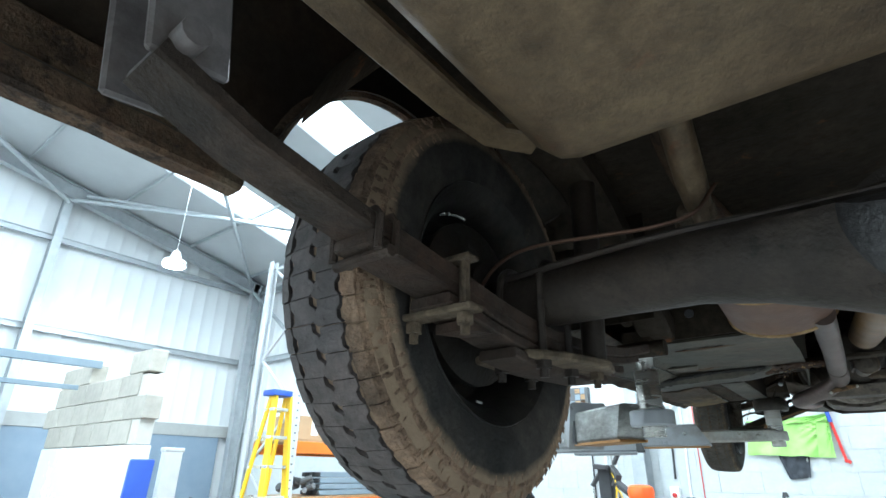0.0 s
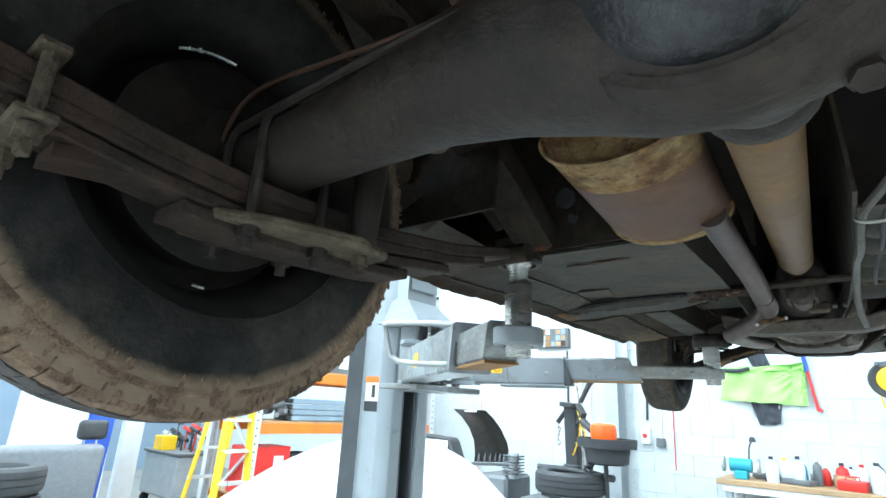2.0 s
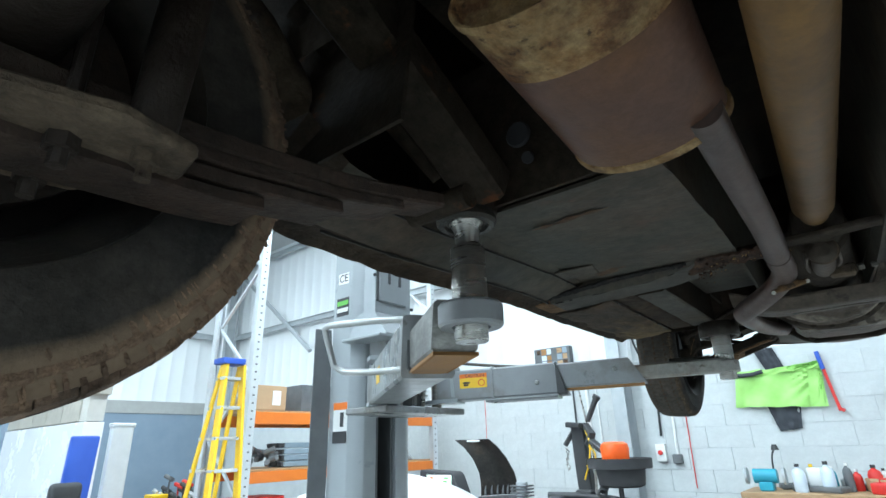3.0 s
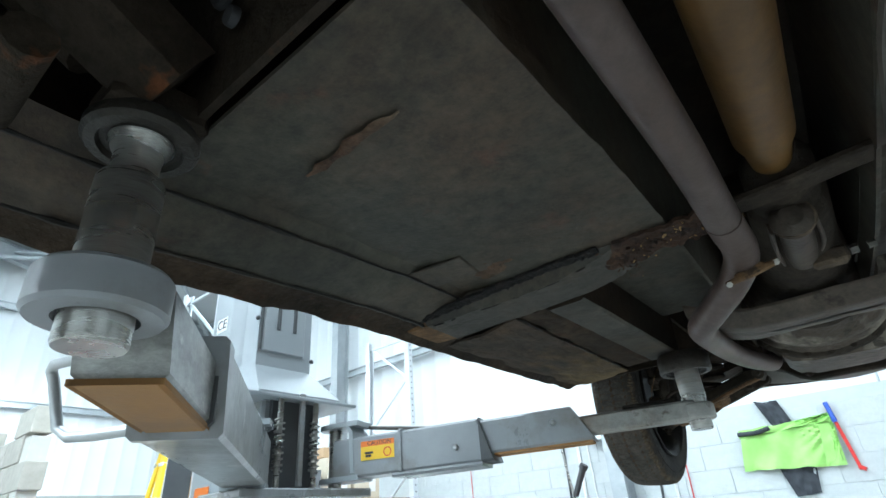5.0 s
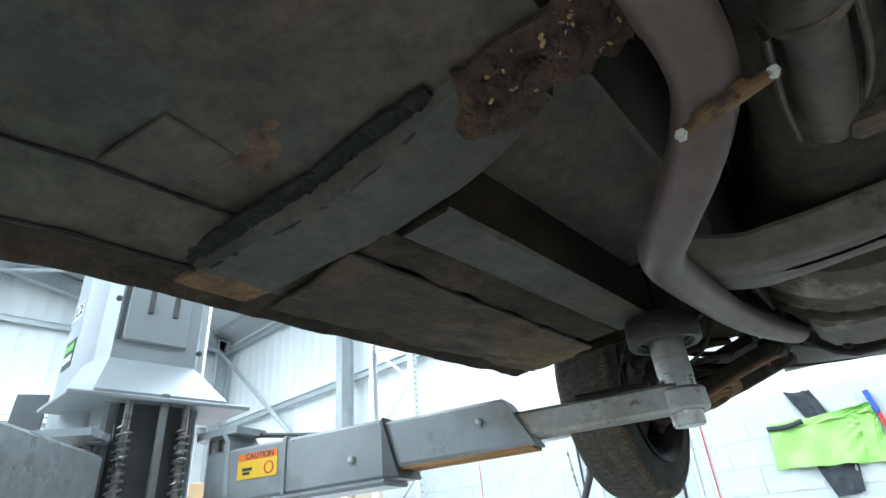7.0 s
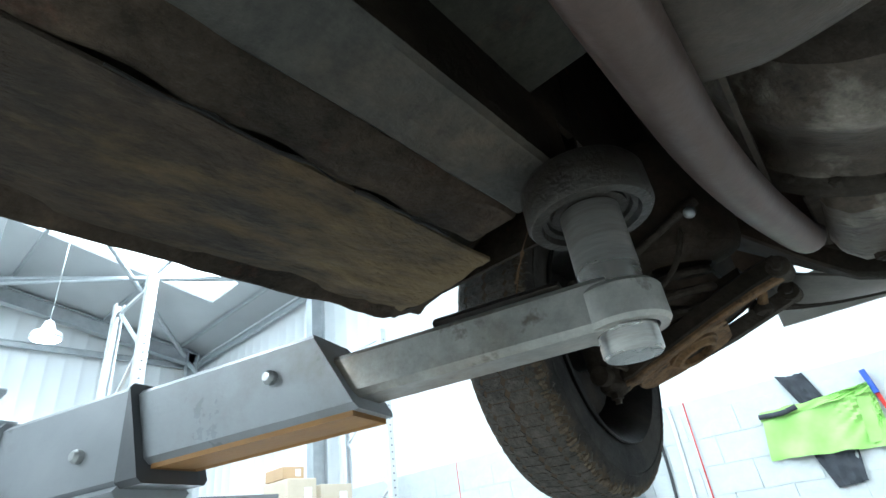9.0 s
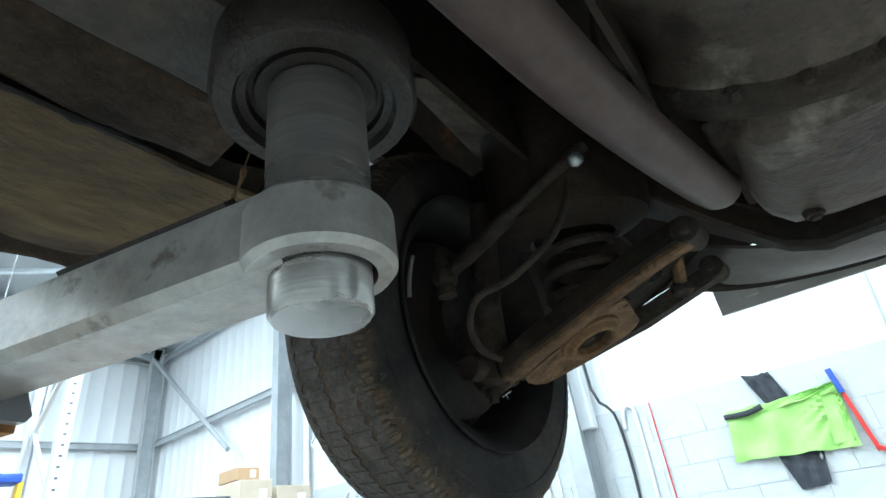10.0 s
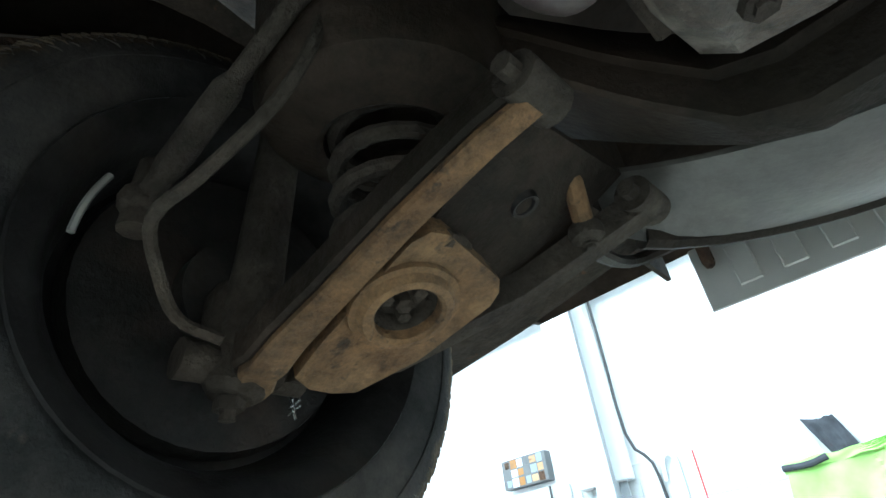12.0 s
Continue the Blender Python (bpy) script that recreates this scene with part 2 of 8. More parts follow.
def ochre_crust():
    """Dark sill grime that turns to ochre crust towards the front of the panel, in smeared streaks."""
    m = mat("ochre_crust", (0.032, 0.026, 0.020), (0.056, 0.043, 0.031), 9, 0.8, 0, 1.0, 100, (0.078, 0.052, 0.030), 4.0, 0.36, 0.3, (0.020, 0.015, 0.012), 16, 0.30, stretch=(1.6, 0.7, 1), grime=0.45)
    t = m.node_tree
    N, L = t.nodes, t.links.new
    base = N["Principled BSDF"].inputs["Base Color"]
    dark = base.links[0].from_socket
    geo = N.new("ShaderNodeNewGeometry")
    axes = N.new("ShaderNodeSeparateXYZ")
    L(geo.outputs["Position"], axes.inputs[0])
    smear = N.new("ShaderNodeMapping")
    smear.inputs["Scale"].default_value = (3.2, 1.0, 1.0)
    L(geo.outputs["Position"], smear.inputs[0])
    patch = N.new("ShaderNodeTexNoise")
    patch.inputs["Scale"].default_value, patch.inputs["Detail"].default_value, patch.inputs["Roughness"].default_value = 7, 10, 0.68
    L(smear.outputs[0], patch.inputs[0])
    add = N.new("ShaderNodeMath")
    add.operation = "MULTIPLY_ADD"
    add.inputs[1].default_value = 1.3
    L(patch.outputs[0], add.inputs[0])
    L(axes.outputs["Y"], add.inputs[2])
    edge = N.new("ShaderNodeMapRange")
    edge.inputs[1].default_value, edge.inputs[2].default_value, edge.inputs[4].default_value = 2.98, 3.34, 0.9
    L(add.outputs[0], edge.inputs[0])
    tone = N.new("ShaderNodeMix")
    tone.data_type = "RGBA"
    tone.inputs[6].default_value, tone.inputs[7].default_value = (0.090, 0.060, 0.030, 1), (0.215, 0.150, 0.064, 1)
    L(patch.outputs[0], tone.inputs[0])
    mix = N.new("ShaderNodeMix")
    mix.data_type = "RGBA"
    L(edge.outputs[0], mix.inputs[0])
    L(dark, mix.inputs[6])
    L(tone.outputs[2], mix.inputs[7])
    L(mix.outputs[2], base)
    return m


M_OCHRE = ochre_crust()
M_SHOULDERMUD = mat("shoulder_mud", (0.184, 0.149, 0.101), (0.123, 0.096, 0.065), 20, 0.95, 0, 1.0, 120, (0.072, 0.053, 0.036), 11, 0.40, 0.2, grime=0.4)
M_RIM = mat("black_rim", (0.020, 0.018, 0.018), (0.035, 0.033, 0.030), 10, 0.4, 0.2, 0.2, 120, (0.047, 0.037, 0.027), 6, 0.2, 0.2, grime=0.3)
M_HUB = mat("brake_drum", (0.015, 0.013, 0.011), (0.026, 0.021, 0.017), 12, 0.65, 0.3, 0.5, 110, (0.042, 0.027, 0.018), 8, 0.22, 0.2, grime=0.4)
M_COPPER = mat("copper_pipe", (0.153, 0.085, 0.055), (0.108, 0.062, 0.044), 20, 0.45, 0.7, 0.05, 120)
M_BRIGHT = mat("bright_weight", (0.75, 0.75, 0.72), (0.65, 0.65, 0.62), 20, 0.25, 0.8, 0)
M_BODY = mat("body_paint", (0.030, 0.024, 0.020), (0.045, 0.037, 0.030), 4, 0.4, 0, 0.1, 60, (0.070, 0.048, 0.034), 5, 0.3, 0.3, grime=0.3)
M_PLATEBACK = mat("plate_back", (0.40, 0.38, 0.34), (0.47, 0.45, 0.40), 8, 0.45, 0.3, 0.05, 90, (0.30, 0.25, 0.19), 5, 0.2, 0.3)
M_LIFT = mat("lift_paint", (0.335, 0.36, 0.375), (0.375, 0.40, 0.415), 5, 0.32, 0, 0.04, 60, (0.28, 0.30, 0.32), 5, 0.15, 0.2)
M_LIFTD = mat("worn_lift_paint", (0.25, 0.26, 0.27), (0.31, 0.32, 0.33), 8, 0.32, 0.05, 0.08, 80, (0.18, 0.165, 0.14), 6, 0.28, 0.2, (0.11, 0.10, 0.09), 22, 0.12)
M_GALV = mat("bare_arm_steel", (0.36, 0.36, 0.335), (0.46, 0.455, 0.425), 9, 0.42, 0.6, 0.08, 100, (0.25, 0.17, 0.10), 4, 0.46, 0.22, (0.16, 0.14, 0.115), 26, 0.22, grime=0.22)
M_CUP = mat("grimy_pad_steel", (0.032, 0.030, 0.027), (0.050, 0.048, 0.042), 14, 0.45, 0.4, 0.4, 110, (0.05, 0.038, 0.028), 6, 0.35, 0.25, grime=0.35)
M_STEEL = mat("machined_steel", (0.39, 0.385, 0.365), (0.45, 0.445, 0.42), 14, 0.30, 0.80, 0.1, 120, (0.31, 0.285, 0.25), 6, 0.32, 0.2, (0.26, 0.245, 0.22), 30, 0.2, stretch=(0.3, 0.3, 3), grime=0.22)
M_TUBE = mat("scuffed_tube_steel", (0.230, 0.235, 0.230), (0.400, 0.405, 0.395), 5, 0.36, 0.45, 0.15, 60, (0.095, 0.085, 0.072), 3.4, 0.36, 0.22, (0.46, 0.46, 0.44), 12, 0.18, stretch=(1, 1, 2.2), grime=0.3)
M_WORNLIFT = mat("scraped_lift_paint", (0.28, 0.30, 0.31), (0.36, 0.385, 0.395), 6, 0.30, 0.1, 0.1, 60, (0.17, 0.165, 0.155), 3.0, 0.34, 0.18, (0.50, 0.51, 0.51), 9, 0.20, grime=0.25)
M_ZINC = mat("zinc", (0.450, 0.458, 0.450), (0.525, 0.532, 0.525), 12, 0.35, 0.7, 0.05, 80)
M_RUSTARM = mat("rusty_arm_end", (0.31, 0.150, 0.040), (0.38, 0.205, 0.070), 10, 0.7, 0.1, 0.2, 120, (0.22, 0.13, 0.07), 6, 0.3, 0.25)
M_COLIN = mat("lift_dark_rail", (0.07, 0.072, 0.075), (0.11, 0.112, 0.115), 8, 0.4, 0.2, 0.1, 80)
M_CAUTION = mat("caution_yellow", (0.85, 0.55, 0.02), (0.80, 0.50, 0.02), 10, 0.4, 0, 0)
M_ORANGELBL = mat("label_orange", (0.80, 0.20, 0.02), (0.75, 0.18, 0.02), 10, 0.4, 0, 0)
M_BLACK = mat("black_plastic", (0.025, 0.025, 0.027), (0.045, 0.045, 0.047), 10, 0.6, 0, 0.05)
M_WHITE = mat("white_label", (0.78, 0.78, 0.76), (0.72, 0.72, 0.70), 10, 0.45, 0, 0)
M_GREEN = mat("label_green", (0.12, 0.42, 0.05), (0.16, 0.48, 0.06), 10, 0.4, 0, 0)
M_CLAD = mat("white_cladding", (0.71, 0.73, 0.735), (0.76, 0.775, 0.78), 1.2, 0.35, 0, 0.03, 25)
M_ROOF = mat("roof_lining", (0.46, 0.48, 0.49), (0.52, 0.54, 0.55), 1.5, 0.45, 0, 0.05, 20)
M_FRAME = mat("galvanised_frame", (0.36, 0.385, 0.40), (0.46, 0.485, 0.50), 6, 0.4, 0.35, 0.06, 60)
M_BLOCK = mat("painted_block", (0.506, 0.532, 0.534), (0.564, 0.588, 0.589), 6, 0.7, 0, 0.45, 45, vary=0.012, grime=0.05)
M_MORTAR = mat("painted_joint", (0.506, 0.532, 0.534), (0.564, 0.588, 0.589), 8, 0.8, 0, 0.3, 60)
M_RAWBLOCK = mat("raw_block", (0.40, 0.375, 0.32), (0.50, 0.47, 0.41), 9, 0.9, 0, 0.5, 70, vary=0.1)
M_RAWJOINT = mat("raw_mortar", (0.55, 0.53, 0.48), (0.62, 0.60, 0.55), 12, 0.9, 0, 0.4, 70)
M_CONCRETE = mat("workshop_floor", (0.235, 0.228, 0.212), (0.290, 0.282, 0.264), 1.2, 0.5, 0, 0.06, 30, (0.18, 0.174, 0.160), 0.8, 0.3, 0.3)
M_BLUEGREY = mat("bluegrey_door", (0.20, 0.26, 0.33), (0.235, 0.295, 0.365), 3, 0.45, 0, 0.05, 40)
M_GREYBAND = mat("grey_band", (0.33, 0.335, 0.32), (0.39, 0.395, 0.38), 5, 0.7, 0, 0.2, 40)
M_RACKBLUE = mat("rack_upright", (0.60, 0.62, 0.64), (0.68, 0.70, 0.72), 8, 0.35, 0.35, 0.04, 60)
M_ORANGE = mat("orange_beam", (0.72, 0.20, 0.02), (0.66, 0.17, 0.02), 5, 0.4, 0, 0.05, 60, (0.45, 0.14, 0.03), 6, 0.15)
M_YELLOW = mat("ladder_yellow", (0.85, 0.55, 0.01), (0.80, 0.50, 0.01), 6, 0.4, 0, 0.04, 60)
M_BLUE = mat("blue_plastic", (0.03, 0.08, 0.42), (0.04, 0.10, 0.48), 6, 0.4, 0, 0.03)
M_ALU = mat("ladder_alloy", (0.62, 0.63, 0.63), (0.70, 0.71, 0.71), 8, 0.3, 0.8, 0.04)
M_CARD = mat("cardboard", (0.42, 0.28, 0.16), (0.48, 0.33, 0.19), 8, 0.85, 0, 0.1, 60)
M_CARTON = mat("pale_carton", (0.52, 0.45, 0.34), (0.58, 0.51, 0.40), 6, 0.8, 0, 0.08, 50)
M_DARKBOX = mat("dark_crate", (0.10, 0.105, 0.11), (0.15, 0.155, 0.16), 8, 0.6, 0, 0.1)
M_DUCT = mat("bluegrey_profiles", (0.22, 0.28, 0.33), (0.27, 0.33, 0.38), 8, 0.4, 0.1, 0.05)
M_RED = mat("red_plastic", (0.62, 0.03, 0.02), (0.55, 0.025, 0.02), 8, 0.4, 0, 0.03)
M_ORANGEPL = mat("orange_plastic", (0.90, 0.13, 0.01), (0.85, 0.11, 0.01), 8, 0.35, 0, 0.03)
M_HIVIS = mat("hi_vis_green", (0.33, 0.62, 0.13), (0.42, 0.72, 0.20), 7, 0.55, 0, 0.3, 18)
M_CLOTH = mat("dark_cloth", (0.03, 0.033, 0.04), (0.055, 0.06, 0.07), 12, 0.9, 0, 0.4, 60)
M_WHITEPAINT = mat("white_car_paint", (0.80, 0.81, 0.82), (0.83, 0.84, 0.85), 3, 0.25, 0, 0.01)
M_SEAT = mat("grey_seat_cloth", (0.17, 0.175, 0.185), (0.22, 0.225, 0.235), 30, 0.9, 0, 0.3, 120)
M_BLUETOOL = mat("turquoise_paint", (0.05, 0.30, 0.42), (0.06, 0.34, 0.47), 8, 0.4, 0, 0.05)
M_WOOD = mat("bench_wood", (0.36, 0.23, 0.12), (0.45, 0.30, 0.16), 10, 0.6, 0, 0.15, 60, (0.15, 0.09, 0.05), 5, 0.25, stretch=(1, 6, 6))
M_BOTTLE = mat("pale_bottle", (0.55, 0.62, 0.70), (0.62, 0.68, 0.75), 6, 0.35, 0, 0.02)
for dull in (M_UNDER, M_BODY, M_GREASE, M_CROSS, M_RIM, M_TYRE, M_TYREFRONT, M_SILL):
    dull.node_tree.nodes["Principled BSDF"].inputs["Specular IOR Level"].default_value = 0.10
M_SKY = glow("skylight_panel", (0.95, 0.98, 1.0), 7.0)
M_LAMP = glow("lamp_lens", (1.0, 0.98, 0.94), 60.0)
M_SCREEN = glow("screen_green", (0.05, 0.55, 0.08), 0.8)


# ---- mesh tools ----
# the car hangs nose-up on the lift: along its length each station is set by these amounts
STATION_Y = (0.10, 0.49, 0.82, 1.06, 1.35, 1.78, 2.06, 2.30, 2.576, 2.77, 3.06, 3.24, 3.64)
STATION_DX = (0.002, 0.003, 0.000, -0.004, -0.003, 0.006, 0.005, 0.0, -0.014, -0.019, -0.025, -0.022, -0.016)
STATION_DY = (0.030, 0.023, 0.010, 0.000, -0.008, 0.010, 0.003, 0.016, 0.038, 0.046, 0.066, 0.073, 0.080)
STATION_DZ = (-0.014, -0.012, -0.010, -0.010, -0.006, 0.014, 0.013, 0.016, 0.026, 0.032, 0.044, 0.046, 0.056)


def settled(p):
    """A point of the car as drawn on the level, set to where the lift holds it."""
    return Vector((p[0] + float(np.interp(p[1], STATION_Y, STATION_DX)), p[1] + float(np.interp(p[1], STATION_Y, STATION_DY)), p[2] + float(np.interp(p[1], STATION_Y, STATION_DZ))))


def of_car(ob):
    """Whether a part under ob is drawn in the car's own lines; wheels carry theirs in their own frame."""
    if ob is None or ob.name.startswith("wheel"):
        return False
    return ob.name == "car" or of_car(ob.parent)


def part(name, bm, material, parent=None, label="", sharp=35):
    """One mesh object out of a bmesh, under a thing or a part."""
    if of_car(parent):
        for v in bm.verts:
            v.co = settled(v.co)
    bmesh.ops.recalc_face_normals(bm, faces=bm.faces)
    for f in bm.faces:
        f.smooth = True
    for e in bm.edges:
        if len(e.link_faces) == 2 and e.calc_face_angle(0) > radians(sharp):
            e.smooth = False
    me = bpy.data.meshes.new(name)
    bm.to_mesh(me)
    bm.free()
    for mt in material if isinstance(material, (list, tuple)) else [material]:
        me.materials.append(mt)
    ob = new(name, me)
    if parent is not None:
        ob.parent = parent
        if parent.type == "EMPTY":
            ob.matrix_parent_inverse = Matrix.Translation(-parent.location)
    return tagged(ob, label)


def thing(name, label, category, group="", at=(0, 0, 0)):
    ob = new(name)
    ob.location = at
    ob.empty_display_size = 0.1
    return tagged(ob, label, category, group)


def BM():
    return bmesh.new()


def box(bm, m, sx, sy, sz, bevel=0.0, seg=1, mi=0):
    """A box with its centre at m."""
    r = bmesh.ops.create_cube(bm, size=1, matrix=m @ Matrix.Diagonal((sx, sy, sz, 1)))
    vs = r["verts"]
    fs = {f for v in vs for f in v.link_faces}
    for f in fs:
        f.material_index = mi
    if bevel:
        es = list({e for v in vs for e in v.link_edges})
        rb = bmesh.ops.bevel(bm, geom=es, offset=bevel, segments=seg, affect="EDGES", profile=0.5)
        for f in rb["faces"]:
            f.material_index = mi
    return vs


def tr(x, y, z, rx=0, ry=0, rz=0):
    return pose(x, y, z, rx, ry, rz)


def rings(bm, loops, closed_ends=True, loop_closed=True):
    """Skin between rows of points of equal count."""
    vv = [[bm.verts.new(p) for p in lp] for lp in loops]
    n = len(vv[0])
    for a, b in zip(vv, vv[1:]):
        for i in range(n if loop_closed else n - 1):
            j = (i + 1) % n
            bm.faces.new((a[i], a[j], b[j], b[i]))
    if closed_ends and loop_closed:
        bm.faces.new(vv[0])
        bm.faces.new(tuple(reversed(vv[-1])))
    return vv


def frames(pts):
    pts = [Vector(p) for p in pts]
    out = []
    up = None
    for i, p in enumerate(pts):
        d = (pts[min(i + 1, len(pts) - 1)] - pts[max(i - 1, 0)]).normalized()
        if up is None:
            up = Vector((0, 0, 1)) if abs(d.z) < 0.9 else Vector((1, 0, 0))
        x = d.cross(up).normalized()
        up = x.cross(d).normalized()
        stretch = 1.0
        if 0 < i < len(pts) - 1:
            a, b = (p - pts[i - 1]).normalized(), (pts[i + 1] - p).normalized()
            stretch = 1 / max(math.cos(a.angle(b) / 2), 0.5)
        out.append((p, x, up, stretch))
    return out


def tube(bm, pts, r, n=14, squash=1.0):
    """A round bar or pipe along points; r one radius or one a point."""
    rs = r if isinstance(r, (list, tuple)) else [r] * len(pts)
    loops = []
    for (p, x, u, s), rad in zip(frames(pts), rs):
        loops.append([p + x * (rad * math.cos(a)) + u * (rad * squash * math.sin(a)) for a in (2 * math.pi * k / n for k in range(n))])
    rings(bm, loops)


def beam(bm, pts, w, h, bevel=0.0):
    """A rectangular bar along points: w across, h upwards."""
    c = bevel
    sec = [(-w / 2 + c, -h / 2), (w / 2 - c, -h / 2), (w / 2, -h / 2 + c), (w / 2, h / 2 - c), (w / 2 - c, h / 2), (-w / 2 + c, h / 2), (-w / 2, h / 2 - c), (-w / 2, -h / 2 + c)]
    if not c:
        sec = [(-w / 2, -h / 2), (w / 2, -h / 2), (w / 2, h / 2), (-w / 2, h / 2)]
    rings(bm, [[p + x * a + u * b for a, b in sec] for p, x, u, s in frames(pts)])


def smoothed(pts, k=4):
    """A rounder polyline through the points."""
    P = [Vector(p) for p in pts]
    P = [2 * P[0] - P[1]] + P + [2 * P[-1] - P[-2]]
    out = []
    for i in range(1, len(P) - 2):
        for j in range(k):
            t = j / k
            a, b, c, d = P[i - 1], P[i], P[i + 1], P[i + 2]
            out.append(0.5 * ((2 * b) + (c - a) * t + (2 * a - 5 * b + 4 * c - d) * t * t + (3 * b - a - 3 * c + d) * t ** 3))
    return out + [P[-2]]


def lathe(bm, prof, m, n=40, closed=False):
    """A body turned about the local z of m: prof is (radius, height)."""
    loops = [[m @ Vector((r * math.cos(a), r * math.sin(a), z)) for a in (2 * math.pi * k / n for k in range(n))] for r, z in prof]
    vv = rings(bm, loops, closed_ends=not closed)
    if closed:
        a, b = vv[-1], vv[0]
        for i in range(n):
            j = (i + 1) % n
            bm.faces.new((a[i], a[j], b[j], b[i]))


def prism(bm, outline, depth, m, bevel=0.0):
    """An outline in the local x, y of m, extruded by depth along its z."""
    lo = [bm.verts.new(m @ Vector((x, y, 0))) for x, y in outline]
    hi = [bm.verts.new(m @ Vector((x, y, depth))) for x, y in outline]
    n = len(lo)
    faces = [bm.faces.new(lo[::-1]), bm.faces.new(hi)]
    for i in range(n):
        faces.append(bm.faces.new((lo[i], lo[(i + 1) % n], hi[(i + 1) % n], hi[i])))
    if bevel:
        es = list({e for f in faces for e in f.edges})
        bmesh.ops.bevel(bm, geom=es, offset=bevel, segments=1, affect="EDGES", profile=0.5)


def sheet(bm, fn, nu, nv, thick, axis=(0, 0, 1)):
    """A panel over u, v in 0..1 given by fn(u, v), with thickness along axis."""
    ax = Vector(axis) * thick
    a = [[Vector(fn(i / nu, j / nv)) for j in range(nv + 1)] for i in range(nu + 1)]
    lo = [[bm.verts.new(p) for p in row] for row in a]
    hi = [[bm.verts.new(p + ax) for p in row] for row in a]
    for i in range(nu):
        for j in range(nv):
            bm.faces.new((lo[i][j], lo[i + 1][j], lo[i + 1][j + 1], lo[i][j + 1]))
            bm.faces.new((hi[i][j], hi[i][j + 1], hi[i + 1][j + 1], hi[i + 1][j]))
    for i in range(nu):
        bm.faces.new((lo[i][0], hi[i][0], hi[i + 1][0], lo[i + 1][0]))
        bm.faces.new((lo[i][nv], lo[i + 1][nv], hi[i + 1][nv], hi[i][nv]))
    for j in range(nv):
        bm.faces.new((lo[0][j], lo[0][j + 1], hi[0][j + 1], hi[0][j]))
        bm.faces.new((lo[nu][j], hi[nu][j], hi[nu][j + 1], lo[nu][j + 1]))


def nut(bm, x, y, z, r=0.011, h=0.011, tip=0.012):
    """A hexagon nut with the end of its bolt below it."""
    m = Matrix.Translation((x, y, z))
    lathe(bm, [(r, 0), (r, -h)], m, 6)
    lathe(bm, [(r * 0.55, -h), (r * 0.55, -h - tip)], m, 8)


def jitter(x, y, z, amp, sc=9.0):
    return amp * noise.noise((x * sc, y * sc, z * sc))


# ---- the building ----
def structure(ob, label="", category=""):
    return tagged(ob, label, category, kind="structure")


bm = BM()
box(bm, tr((X_LEFT + X_RIGHT) / 2, (Y_FAR + Y_BACK) / 2, -0.1), X_RIGHT - X_LEFT + 0.6, Y_FAR - Y_BACK + 0.6, 0.2)
structure(part("floor", bm, M_CONCRETE), "pale grey sealed concrete workshop floor", "floor")

BLOCK_TOP = 2.37


def ribbed(bm, x0, x1, z0, top, m, pitch=0.30, depth=0.006):
    """Cladding with shallow upright ribs in the local x, z of m; top is a function of x."""
    xs = []
    x = x0
    while x < x1 - 1e-6:
        for d, y in ((0, 0), (0.10, 0), (0.115, depth), (0.145, depth), (0.16, 0)):
            if x + d < x1:
                xs.append((x + d, y))
        x += pitch
    xs.append((x1, 0))
    front = [[m @ Vector((a, b, z0)) for a, b in xs], [m @ Vector((a, b, top(a))) for a, b in xs]]
    back = [[m @ Vector((a, -0.06, z0)) for a, b in xs], [m @ Vector((a, -0.06, top(a))) for a, b in xs]]
    v = [[bm.verts.new(p) for p in row] for row in front + back]
    for i in range(len(xs) - 1):
        bm.faces.new((v[0][i], v[0][i + 1], v[1][i + 1], v[1][i]))
        bm.faces.new((v[2][i], v[3][i], v[3][i + 1], v[2][i + 1]))
    bm.faces.new((v[0][0], v[1][0], v[3][0], v[2][0]))
    bm.faces.new((v[0][-1], v[2][-1], v[3][-1], v[1][-1]))


# far wall: painted blocks below, white cladding above
bm = BM()
box(bm, tr((X_LEFT + X_RIGHT) / 2, Y_FAR + 0.11, BLOCK_TOP / 2), X_RIGHT - X_LEFT, 0.2, BLOCK_TOP)
wall_far = structure(part("wall_far", bm, M_MORTAR), "grey painted concrete block wall below white cladding", "wall")
bm = BM()
ribbed(bm, 0, X_RIGHT - X_LEFT, BLOCK_TOP, lambda a: ROOF_EAVE + 0.1, pose(X_RIGHT, Y_FAR + 0.08, 0, 0, 0, 180))
structure(part("cladding_far", bm, M_CLAD), "white profiled steel cladding panels", "wall")

# gable wall on the camera's left
bm = BM()
ribbed(bm, 0, Y_FAR - Y_BACK, 0, lambda a: roof_z(Y_FAR - a) + 0.05, pose(X_LEFT, Y_FAR, 0, 0, 0, -90))
structure(part("wall_left", bm, M_CLAD), "white profiled steel gable wall", "wall")
bm = BM()
box(bm, tr(X_LEFT + 0.06, 4.2, 2.37), 0.12, 6.4, 0.25, 0.004)
structure(part("trim_left", bm, M_GREYBAND), "grey block band along the gable wall", "trim")
bm = BM()
for y in (2.2, 4.6, 7.0):
    box(bm, tr(X_LEFT + 0.05, y - 1.2, 1.13), 0.10, 2.36, 2.26, 0.006)
structure(part("panel_left", bm, M_BLUEGREY), "blue-grey painted lower wall panels", "wall")
